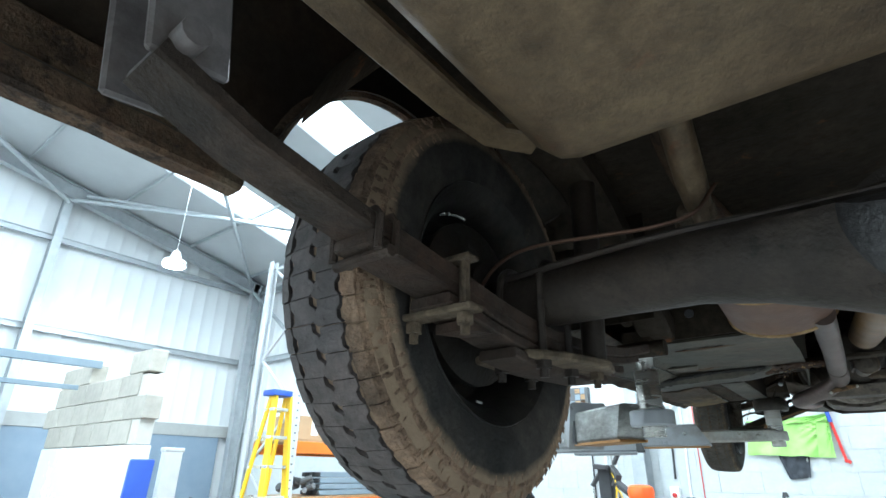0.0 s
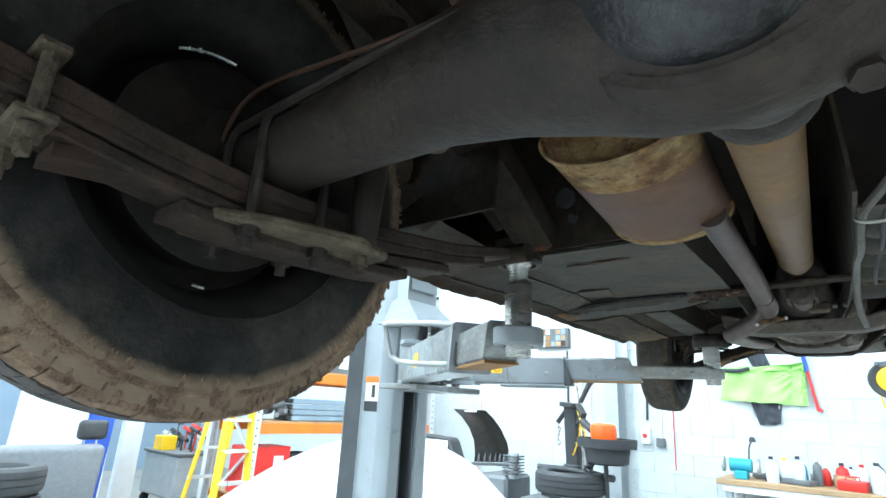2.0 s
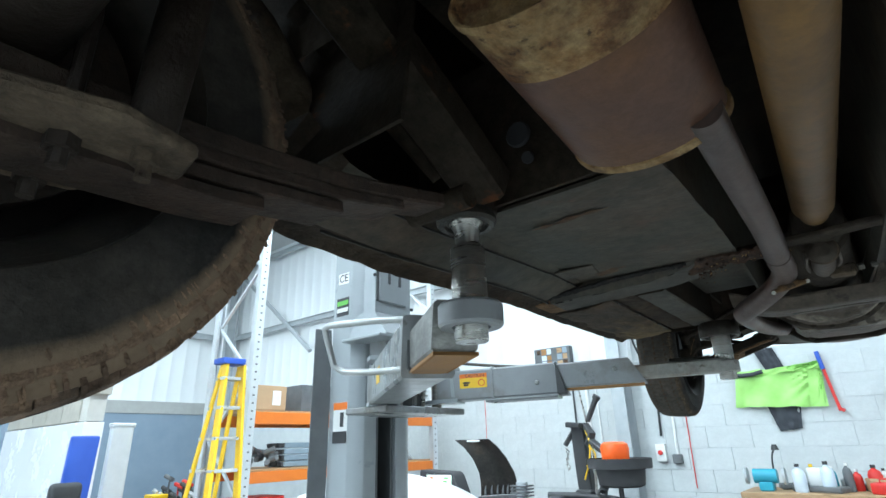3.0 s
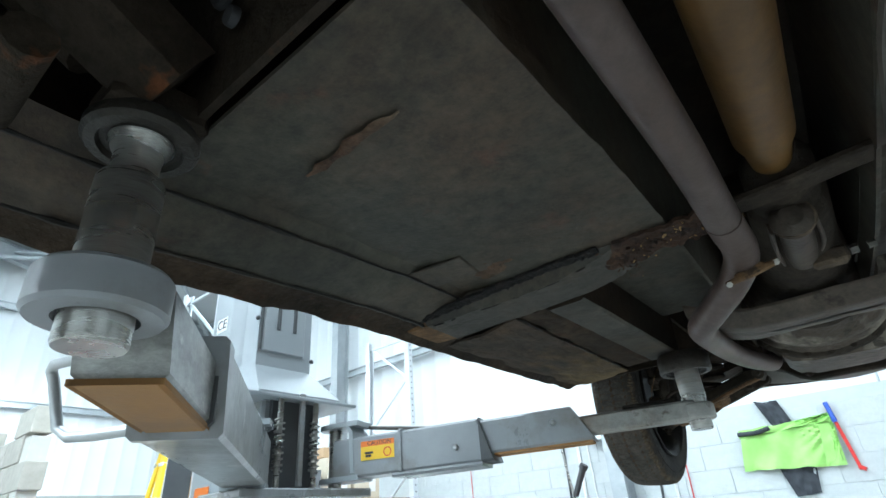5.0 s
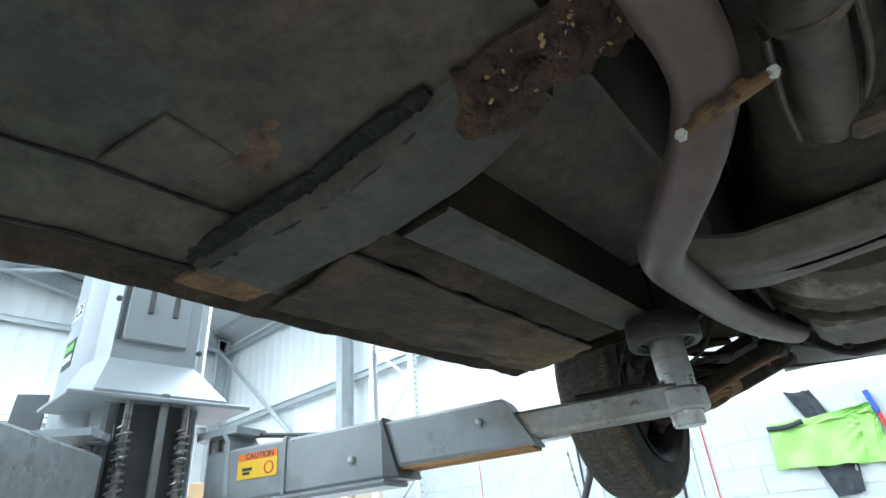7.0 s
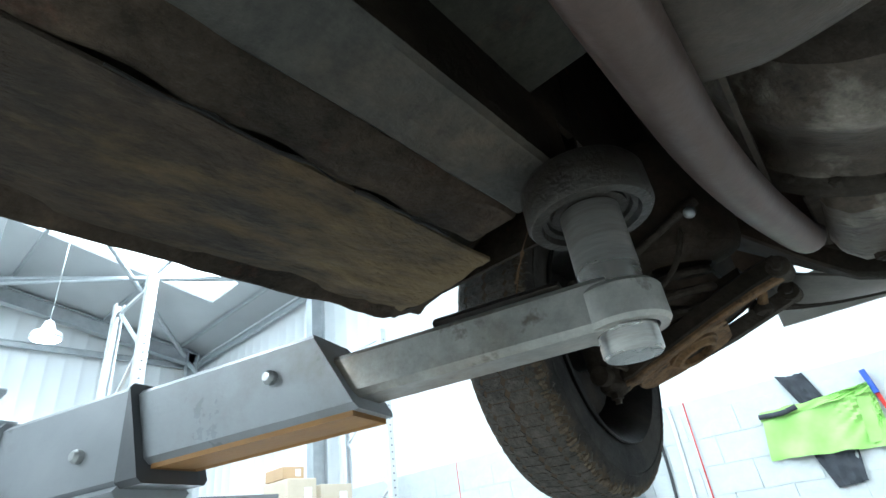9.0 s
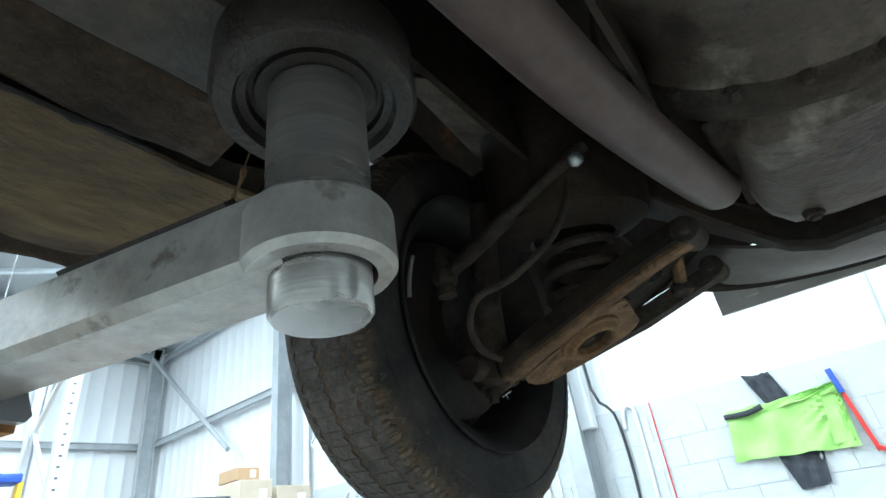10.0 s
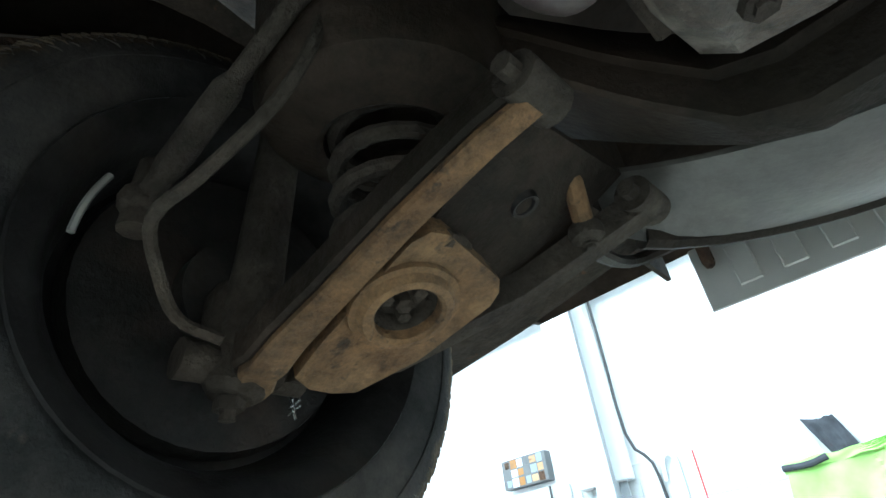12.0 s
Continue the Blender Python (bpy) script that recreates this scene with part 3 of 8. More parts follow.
# plain closing walls
bm = BM()
box(bm, tr(X_RIGHT + 0.1, (Y_FAR + Y_BACK) / 2, 4.1), 0.2, Y_FAR - Y_BACK, 8.2)
structure(part("wall_right", bm, M_CLAD), "plain white workshop wall", "wall")
bm = BM()
box(bm, tr((X_LEFT + X_RIGHT) / 2, Y_BACK - 0.1, 3.1), X_RIGHT - X_LEFT, 0.2, 6.2)
structure(part("wall_back", bm, M_CLAD), "plain white workshop wall", "wall")

# roof: sheets between the skylights
bm = BM()
edges = [X_LEFT - 0.2]
for c, w in SKYLIGHTS:
    edges += [c - w / 2, c + w / 2]
edges.append(X_RIGHT + 0.2)
for a, b in zip(edges[::2], edges[1::2]):
    for y0, y1 in ((RIDGE_Y, Y_FAR + 0.15), (Y_BACK - 0.15, RIDGE_Y)):
        z0, z1 = roof_z(y0 + 1e-6 if y0 == RIDGE_Y else y0), roof_z(y1)
        rings(bm, [[(a, y0, z0), (b, y0, z0), (b, y0, z0 + 0.1), (a, y0, z0 + 0.1)], [(a, y1, z1), (b, y1, z1), (b, y1, z1 + 0.1), (a, y1, z1 + 0.1)]])
for c, w in SKYLIGHTS:
    for y0, y1 in ((6.5, Y_FAR + 0.15), (-2.6, -0.9), (Y_BACK - 0.15, -10.4)):
        z0, z1 = roof_z(y0), roof_z(y1)
        rings(bm, [[(c - w / 2, y0, z0), (c + w / 2, y0, z0), (c + w / 2, y0, z0 + 0.1), (c - w / 2, y0, z0 + 0.1)],
                   [(c - w / 2, y1, z1), (c + w / 2, y1, z1), (c + w / 2, y1, z1 + 0.1), (c - w / 2, y1, z1 + 0.1)]])
structure(part("ceiling", bm, M_ROOF), "pale grey profiled roof lining", "ceiling")
for n, (c, w) in enumerate(SKYLIGHTS):
    for y0, y1 in ((-0.9, 6.5), (-10.4, -2.6)):
        bm = BM()
        z0, z1 = roof_z(y0) + 0.05, roof_z(y1) + 0.05
        rings(bm, [[(c - w / 2, y0, z0), (c + w / 2, y0, z0), (c + w / 2, y0, z0 + 0.01), (c - w / 2, y0, z0 + 0.01)],
                   [(c - w / 2, y1, z1), (c + w / 2, y1, z1), (c + w / 2, y1, z1 + 0.01), (c - w / 2, y1, z1 + 0.01)]])
        structure(part("skylight", bm, M_SKY), "translucent daylight roof panel", "skylight")


# steel frame
def ibeam(bm, p, q, w, h, up=(0, 0, 1)):
    """An I-section between two points."""
    p, q = Vector(p), Vector(q)
    d = (q - p).normalized()
    x = d.cross(Vector(up)).normalized()
    u = x.cross(d)
    t = 0.014
    sec = [(-w / 2, -h / 2), (w / 2, -h / 2), (w / 2, -h / 2 + t), (t / 2, -h / 2 + t), (t / 2, h / 2 - t), (w / 2, h / 2 - t), (w / 2, h / 2), (-w / 2, h / 2),
           (-w / 2, h / 2 - t), (-t / 2, h / 2 - t), (-t / 2, -h / 2 + t), (-w / 2, -h / 2 + t)]
    rings(bm, [[c + x * a + u * b for a, b in sec] for c in (p, q)])


def steel(name, label, fn):
    bm = BM()
    fn(bm)
    return structure(part(name, bm, M_FRAME), label, "steel frame")


for x in (-11.75, -7.1, -2.4, 2.4, 7.1):
    steel("column", "grey steel portal column against the wall", lambda b: ibeam(b, (x, 7.2, 0), (x, 7.2, 6.0), 0.16, 0.26, (0, 1, 0)))
    steel("rafter", "grey steel roof rafter", lambda b: ibeam(b, (x, 7.25, roof_z(7.25) - 0.22), (x, RIDGE_Y, roof_z(RIDGE_Y) - 0.22), 0.16, 0.30))
    steel("rafter", "grey steel roof rafter", lambda b: ibeam(b, (x, Y_BACK, roof_z(Y_BACK) - 0.22), (x, RIDGE_Y, roof_z(RIDGE_Y) - 0.22), 0.16, 0.30))
for y in (2.75, -2.0, -6.6):
    steel("column", "grey steel gable column", lambda b: ibeam(b, (X_LEFT + 0.2, y, 0), (X_LEFT + 0.2, y, roof_z(y) - 0.1), 0.15, 0.2, (1, 0, 0)))
for z in (4.0, 5.78):
    steel("rail", "galvanised cladding rail", lambda b: ibeam(b, (X_LEFT + 0.12, Y_BACK, z), (X_LEFT + 0.12, Y_FAR - 0.1, z), 0.07, 0.12))
    steel("rail", "galvanised cladding rail", lambda b: ibeam(b, (X_LEFT + 0.1, Y_FAR - 0.06, z), (X_RIGHT, Y_FAR - 0.06, z), 0.07, 0.12))
for y in (6.9, 5.3, 3.6, 1.9, 0.2, -1.6, -4.0, -6.5, -9.0):
    steel("purlin", "galvanised roof purlin", lambda b: beam(b, [(X_LEFT, y, roof_z(y) - 0.05), (X_RIGHT, y, roof_z(y) - 0.05)], 0.05, 0.07))
for p, q in (((-11.7, 7.1, 5.75), (-8.6, 7.2, 3.3)), ((-11.7, 7.0, 5.9), (-7.2, 3.0, 6.75)), ((-11.7, 3.0, 6.75), (-7.2, 7.0, 5.9)), ((-11.8, 2.75, 6.6), (-9.6, 4.9, 6.35)),
             ((-11.8, 2.75, 6.55), (-11.0, 0.8, 7.2))):
    bm = BM()
    tube(bm, [p, q], 0.045, 10)
    structure(part("brace", bm, M_FRAME), "grey tubular wind brace", "steel frame")
bm = BM()
box(bm, tr(-2.52, 7.33, 3.2), 0.5, 0.12, 1.9, 0.01)
structure(part("trim_pillar", bm, M_CLAD), "white boxed panel beside the steel column", "trim")


def high_bay(x, y):
    ob = thing("high_bay_lamp", "white round high bay lamp hanging on a chain", "lamp", "lamps under the roof", (x, y, 4.88))
    bm = BM()
    lathe(bm, [(0.20, 4.88), (0.21, 4.90), (0.19, 4.97), (0.10, 5.02), (0.07, 5.14), (0.02, 5.18)], tr(x, y, 0), 28)
    part("shade", bm, M_WHITEPAINT, ob)
    bm = BM()
    lathe(bm, [(0.18, 4.868), (0.18, 4.876)], tr(x, y, 0), 28)
    part("lens", bm, M_LAMP, ob, "glowing white lens")
    bm = BM()
    tube(bm, [(x, y, 5.17), (x, y, roof_z(y) + 0.03)], 0.008, 6)
    part("chain", bm, M_ZINC, ob)


for bx, by in HIGH_BAYS:
    high_bay(bx, by)


# ---- the car on the lift ----
def cx(y, off=0.0):
    """The car stands a little askew: x of a line off metres from its axis."""
    return 0.105 - 0.035 * (y - 0.72) + off


def mirror(p):
    return (2 * cx(p[1]) - p[0], p[1], p[2])


car = thing("car", "old two-door car on a lift, rusty underseal and muddy tyres", "car", at=(0.0, 1.9, 1.49))

ARCHES = ((0.72, 1.92, 0.338), (3.03, 1.90, 0.345))


def lower_edge(y):
    z = 1.945 if y < 0.5 else (1.845 if y < 2.8 else 2.03)
    for ay, az, r in ARCHES:
        d = abs(y - ay)
        if d < r:
            z = max(z, az + math.sqrt(r * r - d * d))
    return z


def body_section(y):
    """Half widths and heights of the outer skin at y."""
    lo = lower_edge(y)
    cabin = max(0.0, 1 - ((y - 1.35) / 0.85) ** 4) if abs(y - 1.35) < 0.85 else 0.0
    nose = min(1.0, max(0.0, (3.85 - y) / 0.25)) ** 0.5
    tail = min(1.0, max(0.0, (y + 0.62) / 0.25)) ** 0.5
    k = min(nose, tail)
    wid = 0.735 + 0.045 * k
    top = 2.42 + 0.06 * k
    pts = [(wid - 0.03, lo), (wid, lo + 0.03), (wid + 0.005, max(lo + 0.06, 2.08)), (wid, max(lo + 0.08, 2.25)), (wid - 0.06, top), (wid - 0.16, top + 0.03 + 0.42 * cabin), (0.28, top + 0.05 + 0.50 * cabin)]
    return pts


bm = BM()
rows = []
ys = [-0.6 + 4.43 * i / 110 for i in range(111)]
for y in ys:
    half = body_section(y)
    rows.append([(cx(y, -a), y, z) for a, z in half] + [(cx(y, a), y, z) for a, z in reversed(half)])
vv = rings(bm, rows, closed_ends=False, loop_closed=False)
inner = [[bm.verts.new(Vector(p) + Vector((0.012 if i < 7 else -0.012, 0, 0.0 if i in (0, 13) else -0.012))) for i, p in enumerate(r)] for r in rows]
for a, b in zip(inner, inner[1:]):
    for i in range(13):
        bm.faces.new((a[i], b[i], b[i + 1], a[i + 1]))
for a, b, c, d in zip(vv, vv[1:], inner, inner[1:]):
    bm.faces.new((a[0], c[0], d[0], b[0]))
    bm.faces.new((a[-1], b[-1], d[-1], c[-1]))
bm.faces.new(vv[0])
bm.faces.new(vv[-1][::-1])
part("body_shell", bm, M_BODY, car, "dark painted outer body panels")

# rear wing's inner flange, rusty, along the lower edge behind the wheel
bm = BM()
beam(bm, [(cx(y, -0.762), y, 1.957 + jitter(0, y, 0, 0.004)) for y in np.linspace(-0.35, 0.35, 16)], 0.04, 0.10, 0.006)
part("wing_flange", bm, M_RUSTY, car, "rusty lower edge of the rear wing")
for ay, az, r in ARCHES:
    bm = BM()
    lo = 20 if ay < 1 else 12
    tube(bm, [(cx(ay + r * math.cos(a), -0.755), ay + r * math.cos(a), az + r * math.sin(a)) for a in np.linspace(radians(lo), radians(172), 28)], 0.012, 8)
    part("arch_lip", bm, M_RUSTY, car, "rusty wheel arch lip")

# under the boot, inner arches, tunnel
def closer(name, fn, nu, nv, t, axis, material, label=""):
    b = BM()
    sheet(b, fn, nu, nv, t, axis)
    return part(name, b, material, car, label)


closer("boot_floor", lambda u, v: (cx(-0.45 + 1.85 * v, -0.42 + 0.84 * u), -0.45 + 1.85 * v, 2.09 + jitter(u * 3, v * 5, 1, 0.006)), 12, 20, 0.01, (0, 0, 1), M_UNDER, "dark undersealed boot floor")
for s in (-1, 1):
    closer("inner_arch", lambda u, v: (cx(0.72, s * (0.42 + 0.26 * math.sin(min(v, 0.999) * 1.2))), 0.72 + (0.36 - 0.02 * v) * math.cos(math.pi * (0.05 + 0.9 * u)), 1.95 + 0.36 * math.sin(math.pi * (0.05 + 0.9 * u))),
           16, 6, 0.006, (0, 0, 1), M_UNDER, "dark inner wheel arch")
    closer("front_inner_arch", lambda u, v: (cx(3.03, s * (0.36 + 0.33 * v)), 3.03 + 0.37 * math.cos(math.pi * (0.06 + 0.86 * u)), 1.97 + 0.36 * math.sin(math.pi * (0.06 + 0.86 * u))),
           16, 6, 0.006, (0, 0, 1), M_UNDER, "dark front inner wheel arch")
    closer("valance_side", lambda u, v: (cx(2.55 + 1.15 * u, s * 0.36), 2.55 + 1.15 * u, 1.93 + 0.45 * v), 8, 4, 0.008, (s, 0, 0), M_UNDER, "dark engine bay side panel")

FLOOR_Z = 1.834
for s in (-1, 1):
    def pan(u, v):
        y = 1.40 + 1.22 * v
        a, b = (0.186 if s < 0 else 0.075) + (0.004 * noise.noise((v * 22, 1, s)) if s < 0 else -0.012 * v), 0.66
        x = cx(y, s * (a + (b - a) * u))
        swage = (0.014 * math.sin(2 * math.pi * (y - 1.5) / 0.13) * (1.5 < y < 2.28) * (0.03 < u < 0.9)) if s > 0 else 0.0
        up = 0.10 * max(0, (v - 0.93) / 0.07) + (0.055 * min(1.0, max(0.0, (y - 1.97) / 0.03)) if u < (0.495 if s < 0 else 0.55) else 0.0)
        return (x, y, FLOOR_Z + jitter(x, y, 0, 0.004, 4) - swage + up)
    closer("floor_pan", pan, 26, 96 if s > 0 else 44, 0.006, (0, 0, 1), M_FLOOR, "grey-green undersealed floor pan")
    closer("tunnel_side", lambda u, v: (cx(1.33 + 1.57 * u, (-0.187 + 0.03 * v) if s < 0 else (0.070 - 0.01 * v)), 1.33 + 1.57 * u, FLOOR_Z + 0.005 + 0.26 * v), 12, 6, 0.006, (s, 0, 0), M_FLOOR, "dark transmission tunnel side")
    closer("arch_closing_panel", lambda u, v: (cx(1.09, s * (0.38 + 0.33 * u)), 1.075 + 0.03 * v, 1.825 + 0.24 * v), 6, 6, 0.006, (0, 1, 0), M_UNDER, "dark panel closing the rear wheel arch")
    # heel board in front of the axle, its lightening holes added further down as black discs
    bm = BM()
    sheet(bm, lambda u, v: (cx(1.385, s * (0.60 - 0.44 * u)), 1.385 - 0.03 * v, 1.84 + 0.26 * v), 8, 6, 0.008, (0, 1, 0))
    part("heel_board", bm, M_UNDER, car, "dark pressed heel board")
    # sill
    bm = BM()
    ysl = np.linspace(1.06, 2.70, 90)
    sec = [(0.715, 1.86), (0.718, 1.82), (0.700, 1.792), (0.690, 1.782), (0.684, 1.782), (0.672, 1.790), (0.640, 1.796), (0.600, 1.804), (0.560, 1.818), (0.522, 1.838)]
    rr = []
    for y in ysl:
        e = jitter(3, y, s, 0.005, 14) + jitter(7, y, s, 0.003, 45)
        rise = 0.004 * (y - 1.9) + 0.012 * max(0, (1.40 - y) / 0.24) + 0.045 * max(0, (1.14 - y) / 0.08) + 0.02 * max(0, (y - 2.62) / 0.08)
        rr.append([(cx(y, s * (a - 0.012 * (y - 1.9))), y, z + rise + (e if 2 < i < 6 else 0.4 * e)) for i, (a, z) in enumerate(sec)])
    rings(bm, rr)
    for fc in bm.faces:
        ct = fc.calc_center_median()
        if abs(ct.x - cx(ct.y)) < 0.635 and ct.z < 1.845:
            fc.material_index = 1
    sill = part("sill", bm, [M_SILL, M_FLOOR], car, "crusty undersealed sill with rust along its lower seam")
    for off, z0, rad in ((0.548, 1.8215, 0.0030), (0.634, 1.7955, 0.0035)):
        bm = BM()
        tube(bm, [(cx(y, s * (off + jitter(5, y, s, 0.004, 9) - 0.012 * (y - 1.9))), y, z0 + 0.004 * (y - 1.9) + jitter(2, y, s, 0.0015, 20)) for y in np.linspace(1.18, 1.96, 60)], [rad * (0.5 + abs(noise.noise((k * 0.45, off, s)))) for k in range(60)], 6)
        part("panel_seam", bm, M_RIM, sill, "dark crusty panel seam")
    # crossmember, set askew as the car is, and the rail ahead of it
    bm = BM()
    sec2 = [(-0.068, 0.012), (-0.056, -0.018), (-0.050, -0.025), (0.038, -0.028), (0.046, -0.021), (0.052, 0.03)]
    def member_y(t):
        return float(np.interp(t, (0, 0.5, 1), (1.953, 2.008, 2.003)))
    def member_z(t):
        return float(np.interp(t, (0, 0.1, 0.5, 0.7, 1), (-0.020, -0.018, 0.000, 0.002, 0.026)))
    rr = []
    for t in np.linspace(0, 1, 22):
        off = s * (0.665 - 0.435 * t)
        y = member_y(t)
        rr.append([(cx(y, off), y + a + jitter(off, a, 2, 0.002, 20), FLOOR_Z + member_z(t) + b * (1 if t < 0.88 else 1 - 0.6 * (t - 0.88) / 0.12) + jitter(off, a, 5, 0.003, 12)) for a, b in sec2])
    rings(bm, rr)
    for fc in bm.faces:
        ct = fc.calc_center_median()
        if abs(ct.x - cx(ct.y)) > 0.625:
            fc.material_index = 1
    xm = part("crossmember", bm, [M_RAIL, M_YELLOWMUD], car, "grey undersealed floor crossmember with rusty ends")
    def weld(u, v):
        t = 0.04 + 0.82 * u
        w = 0.014 * (0.45 + 0.55 * min(1.0, 5 * u, 5 * (1 - u)))
        return (cx(1.95, s * (0.665 - 0.435 * t)), member_y(t) - 0.064 + w * (v - 0.55) * 2 + jitter(t, v, 1, 0.004, 26), FLOOR_Z - 0.006 + 0.5 * min(0.0, member_z(t)) - 0.022 * max(0.0, 1 - t / 0.5) - 0.007 * math.sin(math.pi * v) * abs(noise.noise((u * 30, v * 3, s))) - 0.004 * abs(noise.noise((u * 90, v * 9, s))))
    bm = BM()
    sheet(bm, weld, 120, 8, 0.005)
    part("weld_seam", bm, M_SOOT, xm, "black crusty weld seam")
    for t0, ln in ((0.12, 0.05), (0.20, 0.02), (0.33, 0.09), (0.47, 0.03), (0.56, 0.12), (0.75, 0.04)):
        bm = BM()
        tube(bm, [(cx(2.0, s * (0.665 - 0.435 * t)), member_y(t) - 0.047 + jitter(t, 3, s, 0.006, 12), FLOOR_Z + member_z(t) - 0.0255) for t in np.linspace(t0, t0 + ln, 6)], [0.0008, 0.0022, 0.0014, 0.0024, 0.0016, 0.0006], 6)
        part("slit", bm, M_RIM, xm, "black slit beside the weld")
    bm = BM()
    for k in range(260):
        t = random.random()
        u = abs(random.gauss(0, 0.4))
        q = (cx(1.95, s * (0.275 - 0.16 * t)), 1.955 + 0.05 * u + 0.035 * t * random.random(), FLOOR_Z - 0.003 - 0.055 * max(0, 1 - 2.2 * t) * random.random())
        bmesh.ops.create_icosphere(bm, subdivisions=1, radius=0.001 + 0.0022 * random.random() ** 2, matrix=Matrix.Translation(q) @ tr(0, 0, 0, random.uniform(-50, 50), random.uniform(-50, 50), random.uniform(0, 180)) @ Matrix.Diagonal((1.9, 1.2, 0.45, 1)))
    def crust(u, v):
        off = 0.30 - 0.19 * u
        return (cx(1.97, s * off), 1.945 + (0.095 - 0.035 * u) * v + (0.018 * noise.noise((u * 6, 1 + v, s)) + 0.008 * noise.noise((u * 19, 2 * v, s))), FLOOR_Z - 0.002 - 0.012 * max(0, 1 - 2.5 * u) * (1 - abs(2 * v - 1)) - 0.010 * abs(noise.noise((u * 9, v * 6, 3))) - 0.005 * abs(noise.noise((u * 28, v * 20, 4))))
    sheet(bm, crust, 34, 18, 0.006)
    tagged(part("rust_scab", bm, M_SCAB, xm, "flaking rust at the crossmember end"), kind="stuff")
    bm = BM()
    for k in range(46):
        t = random.random()
        q = (cx(1.95, s * (0.26 - 0.17 * t)), 1.95 + 0.06 * random.random(), FLOOR_Z - 0.006 - 0.05 * max(0, 1 - 2.2 * t) * random.random())
        bmesh.ops.create_icosphere(bm, subdivisions=1, radius=0.0008 + 0.0016 * random.random() ** 2, matrix=tr(*q, random.uniform(-60, 60), random.uniform(-60, 60), random.uniform(0, 180)) @ Matrix.Diagonal((1.8, 1.0, 0.6, 1)))
    tagged(part("rust_flake", bm, M_SILRUST, xm, "loose pale flakes in the rust"), kind="stuff")
    bm = BM()
    rr = []
    for t in np.linspace(0, 1, 20):
        y = 2.062 + 0.523 * t
        c, w, d = s * (0.411 - 0.029 * t), 0.0453, 0.026 + 0.008 * t
        rr.append([(cx(y, c + a * w), y, FLOOR_Z + b * d + jitter(a, y, 1, 0.002, 14)) for a, b in ((-0.86, 2.4), (-0.84, -0.85), (-0.72, -1), (0.72, -1), (0.84, -0.85), (0.86, 2.4))])
    rings(bm, rr)
    # upright faces take the dark material: shade beside the rail, put into colour
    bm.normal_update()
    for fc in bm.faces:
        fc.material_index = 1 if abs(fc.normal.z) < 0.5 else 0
    part("chassis_rail", bm, [M_RAIL, M_CROSS], car, "grey undersealed chassis rail, shade coloured onto its sides")
    # outrigger box ahead of the rail, and ochre inner sill panel
    bm = BM()
    sheet(bm, lambda u, v: (cx(2.03 + 0.62 * u, s * (0.668 - 0.166 * v)), 2.03 + 0.62 * u, 1.791 + 0.004 * u + 0.010 * v - 0.007 * math.sin(math.pi * v) + jitter(u * 4, v * 3, s, 0.005, 2.2)), 40, 14, 0.005)
    part("sill_panel", bm, M_OCHRE, car, "dark brown panel inside the sill, ochre crust towards its front")
    closer("rail_panel", lambda u, v: (cx(2.04 + 0.55 * u, s * (0.504 - 0.008 * u + 0.004 * math.sin(31 * u) - (0.057 + 0.022 * u) * v)), 2.04 + 0.55 * u, 1.803 - 0.003 * u + 0.007 * abs(2 * v - 1) ** 6 + jitter(u * 5, v * 3, s + 4, 0.003, 2.2)), 30, 8, 0.005, (0, 0, 1), M_SILL, "dark strip between the rail and the ochre panel")
    for c0, c1, w in ((0.00, 0.17, 0.0034), (0.34, 0.66, 0.0030), (0.70, 0.93, 0.0042)):
        bm = BM()
        tube(bm, [(cx(2.04 + 0.55 * t, s * (0.500 - 0.010 * t + 0.006 * noise.noise((t * 14, s, 2)))), 2.04 + 0.55 * t, 1.800 - 0.003 * t) for t in np.linspace(c0, c1, 14)], [w * (0.3 + abs(noise.noise((k * 0.7, c0, s)))) for k in range(14)], 6)
        part("slit", bm, M_RIM, car, "dark slit along the ochre panel")
    closer("splash_panel", lambda u, v: (cx(2.66, s * (0.36 + 0.34 * u)), 2.66 + 0.05 * v, 1.80 + 0.30 * v), 8, 6, 0.006, (0, 1, 0), M_UNDER, "dark splash panel behind the front wheel")

# black discs added in place of the dark holes in the heel board
for gx, gy, gz, gr in ((-0.296, 1.360, 1.937, 0.019), (-0.286, 1.366, 1.894, 0.009)):
    bm = BM()
    lathe(bm, [(gr, 0.0), (gr * 1.12, 0.003), (gr * 1.12, 0.007), (0, 0.006)], tr(gx, gy - 0.003, gz, -83), 20)
    part("grommet", bm, M_BLACK, car, "black disc standing for a hole in the heel board")
bm = BM()
tube(bm, smoothed([(-0.37, 1.508, FLOOR_Z - 0.003), (-0.32, 1.506, FLOOR_Z - 0.003), (-0.27, 1.502, FLOOR_Z - 0.003), (-0.225, 1.505, FLOOR_Z - 0.003)]), [0.002, 0.004, 0.007, 0.005, 0.004, 0.006, 0.009, 0.006, 0.005, 0.007, 0.005, 0.003, 0.001], 10, 0.3)
for v in bm.verts:
    v.co += Vector((0, jitter(*v.co, 0.004, 60), jitter(*v.co, 0.002, 90)))
part("rust_streak", bm, M_RUSTY, car, "orange rust streak")
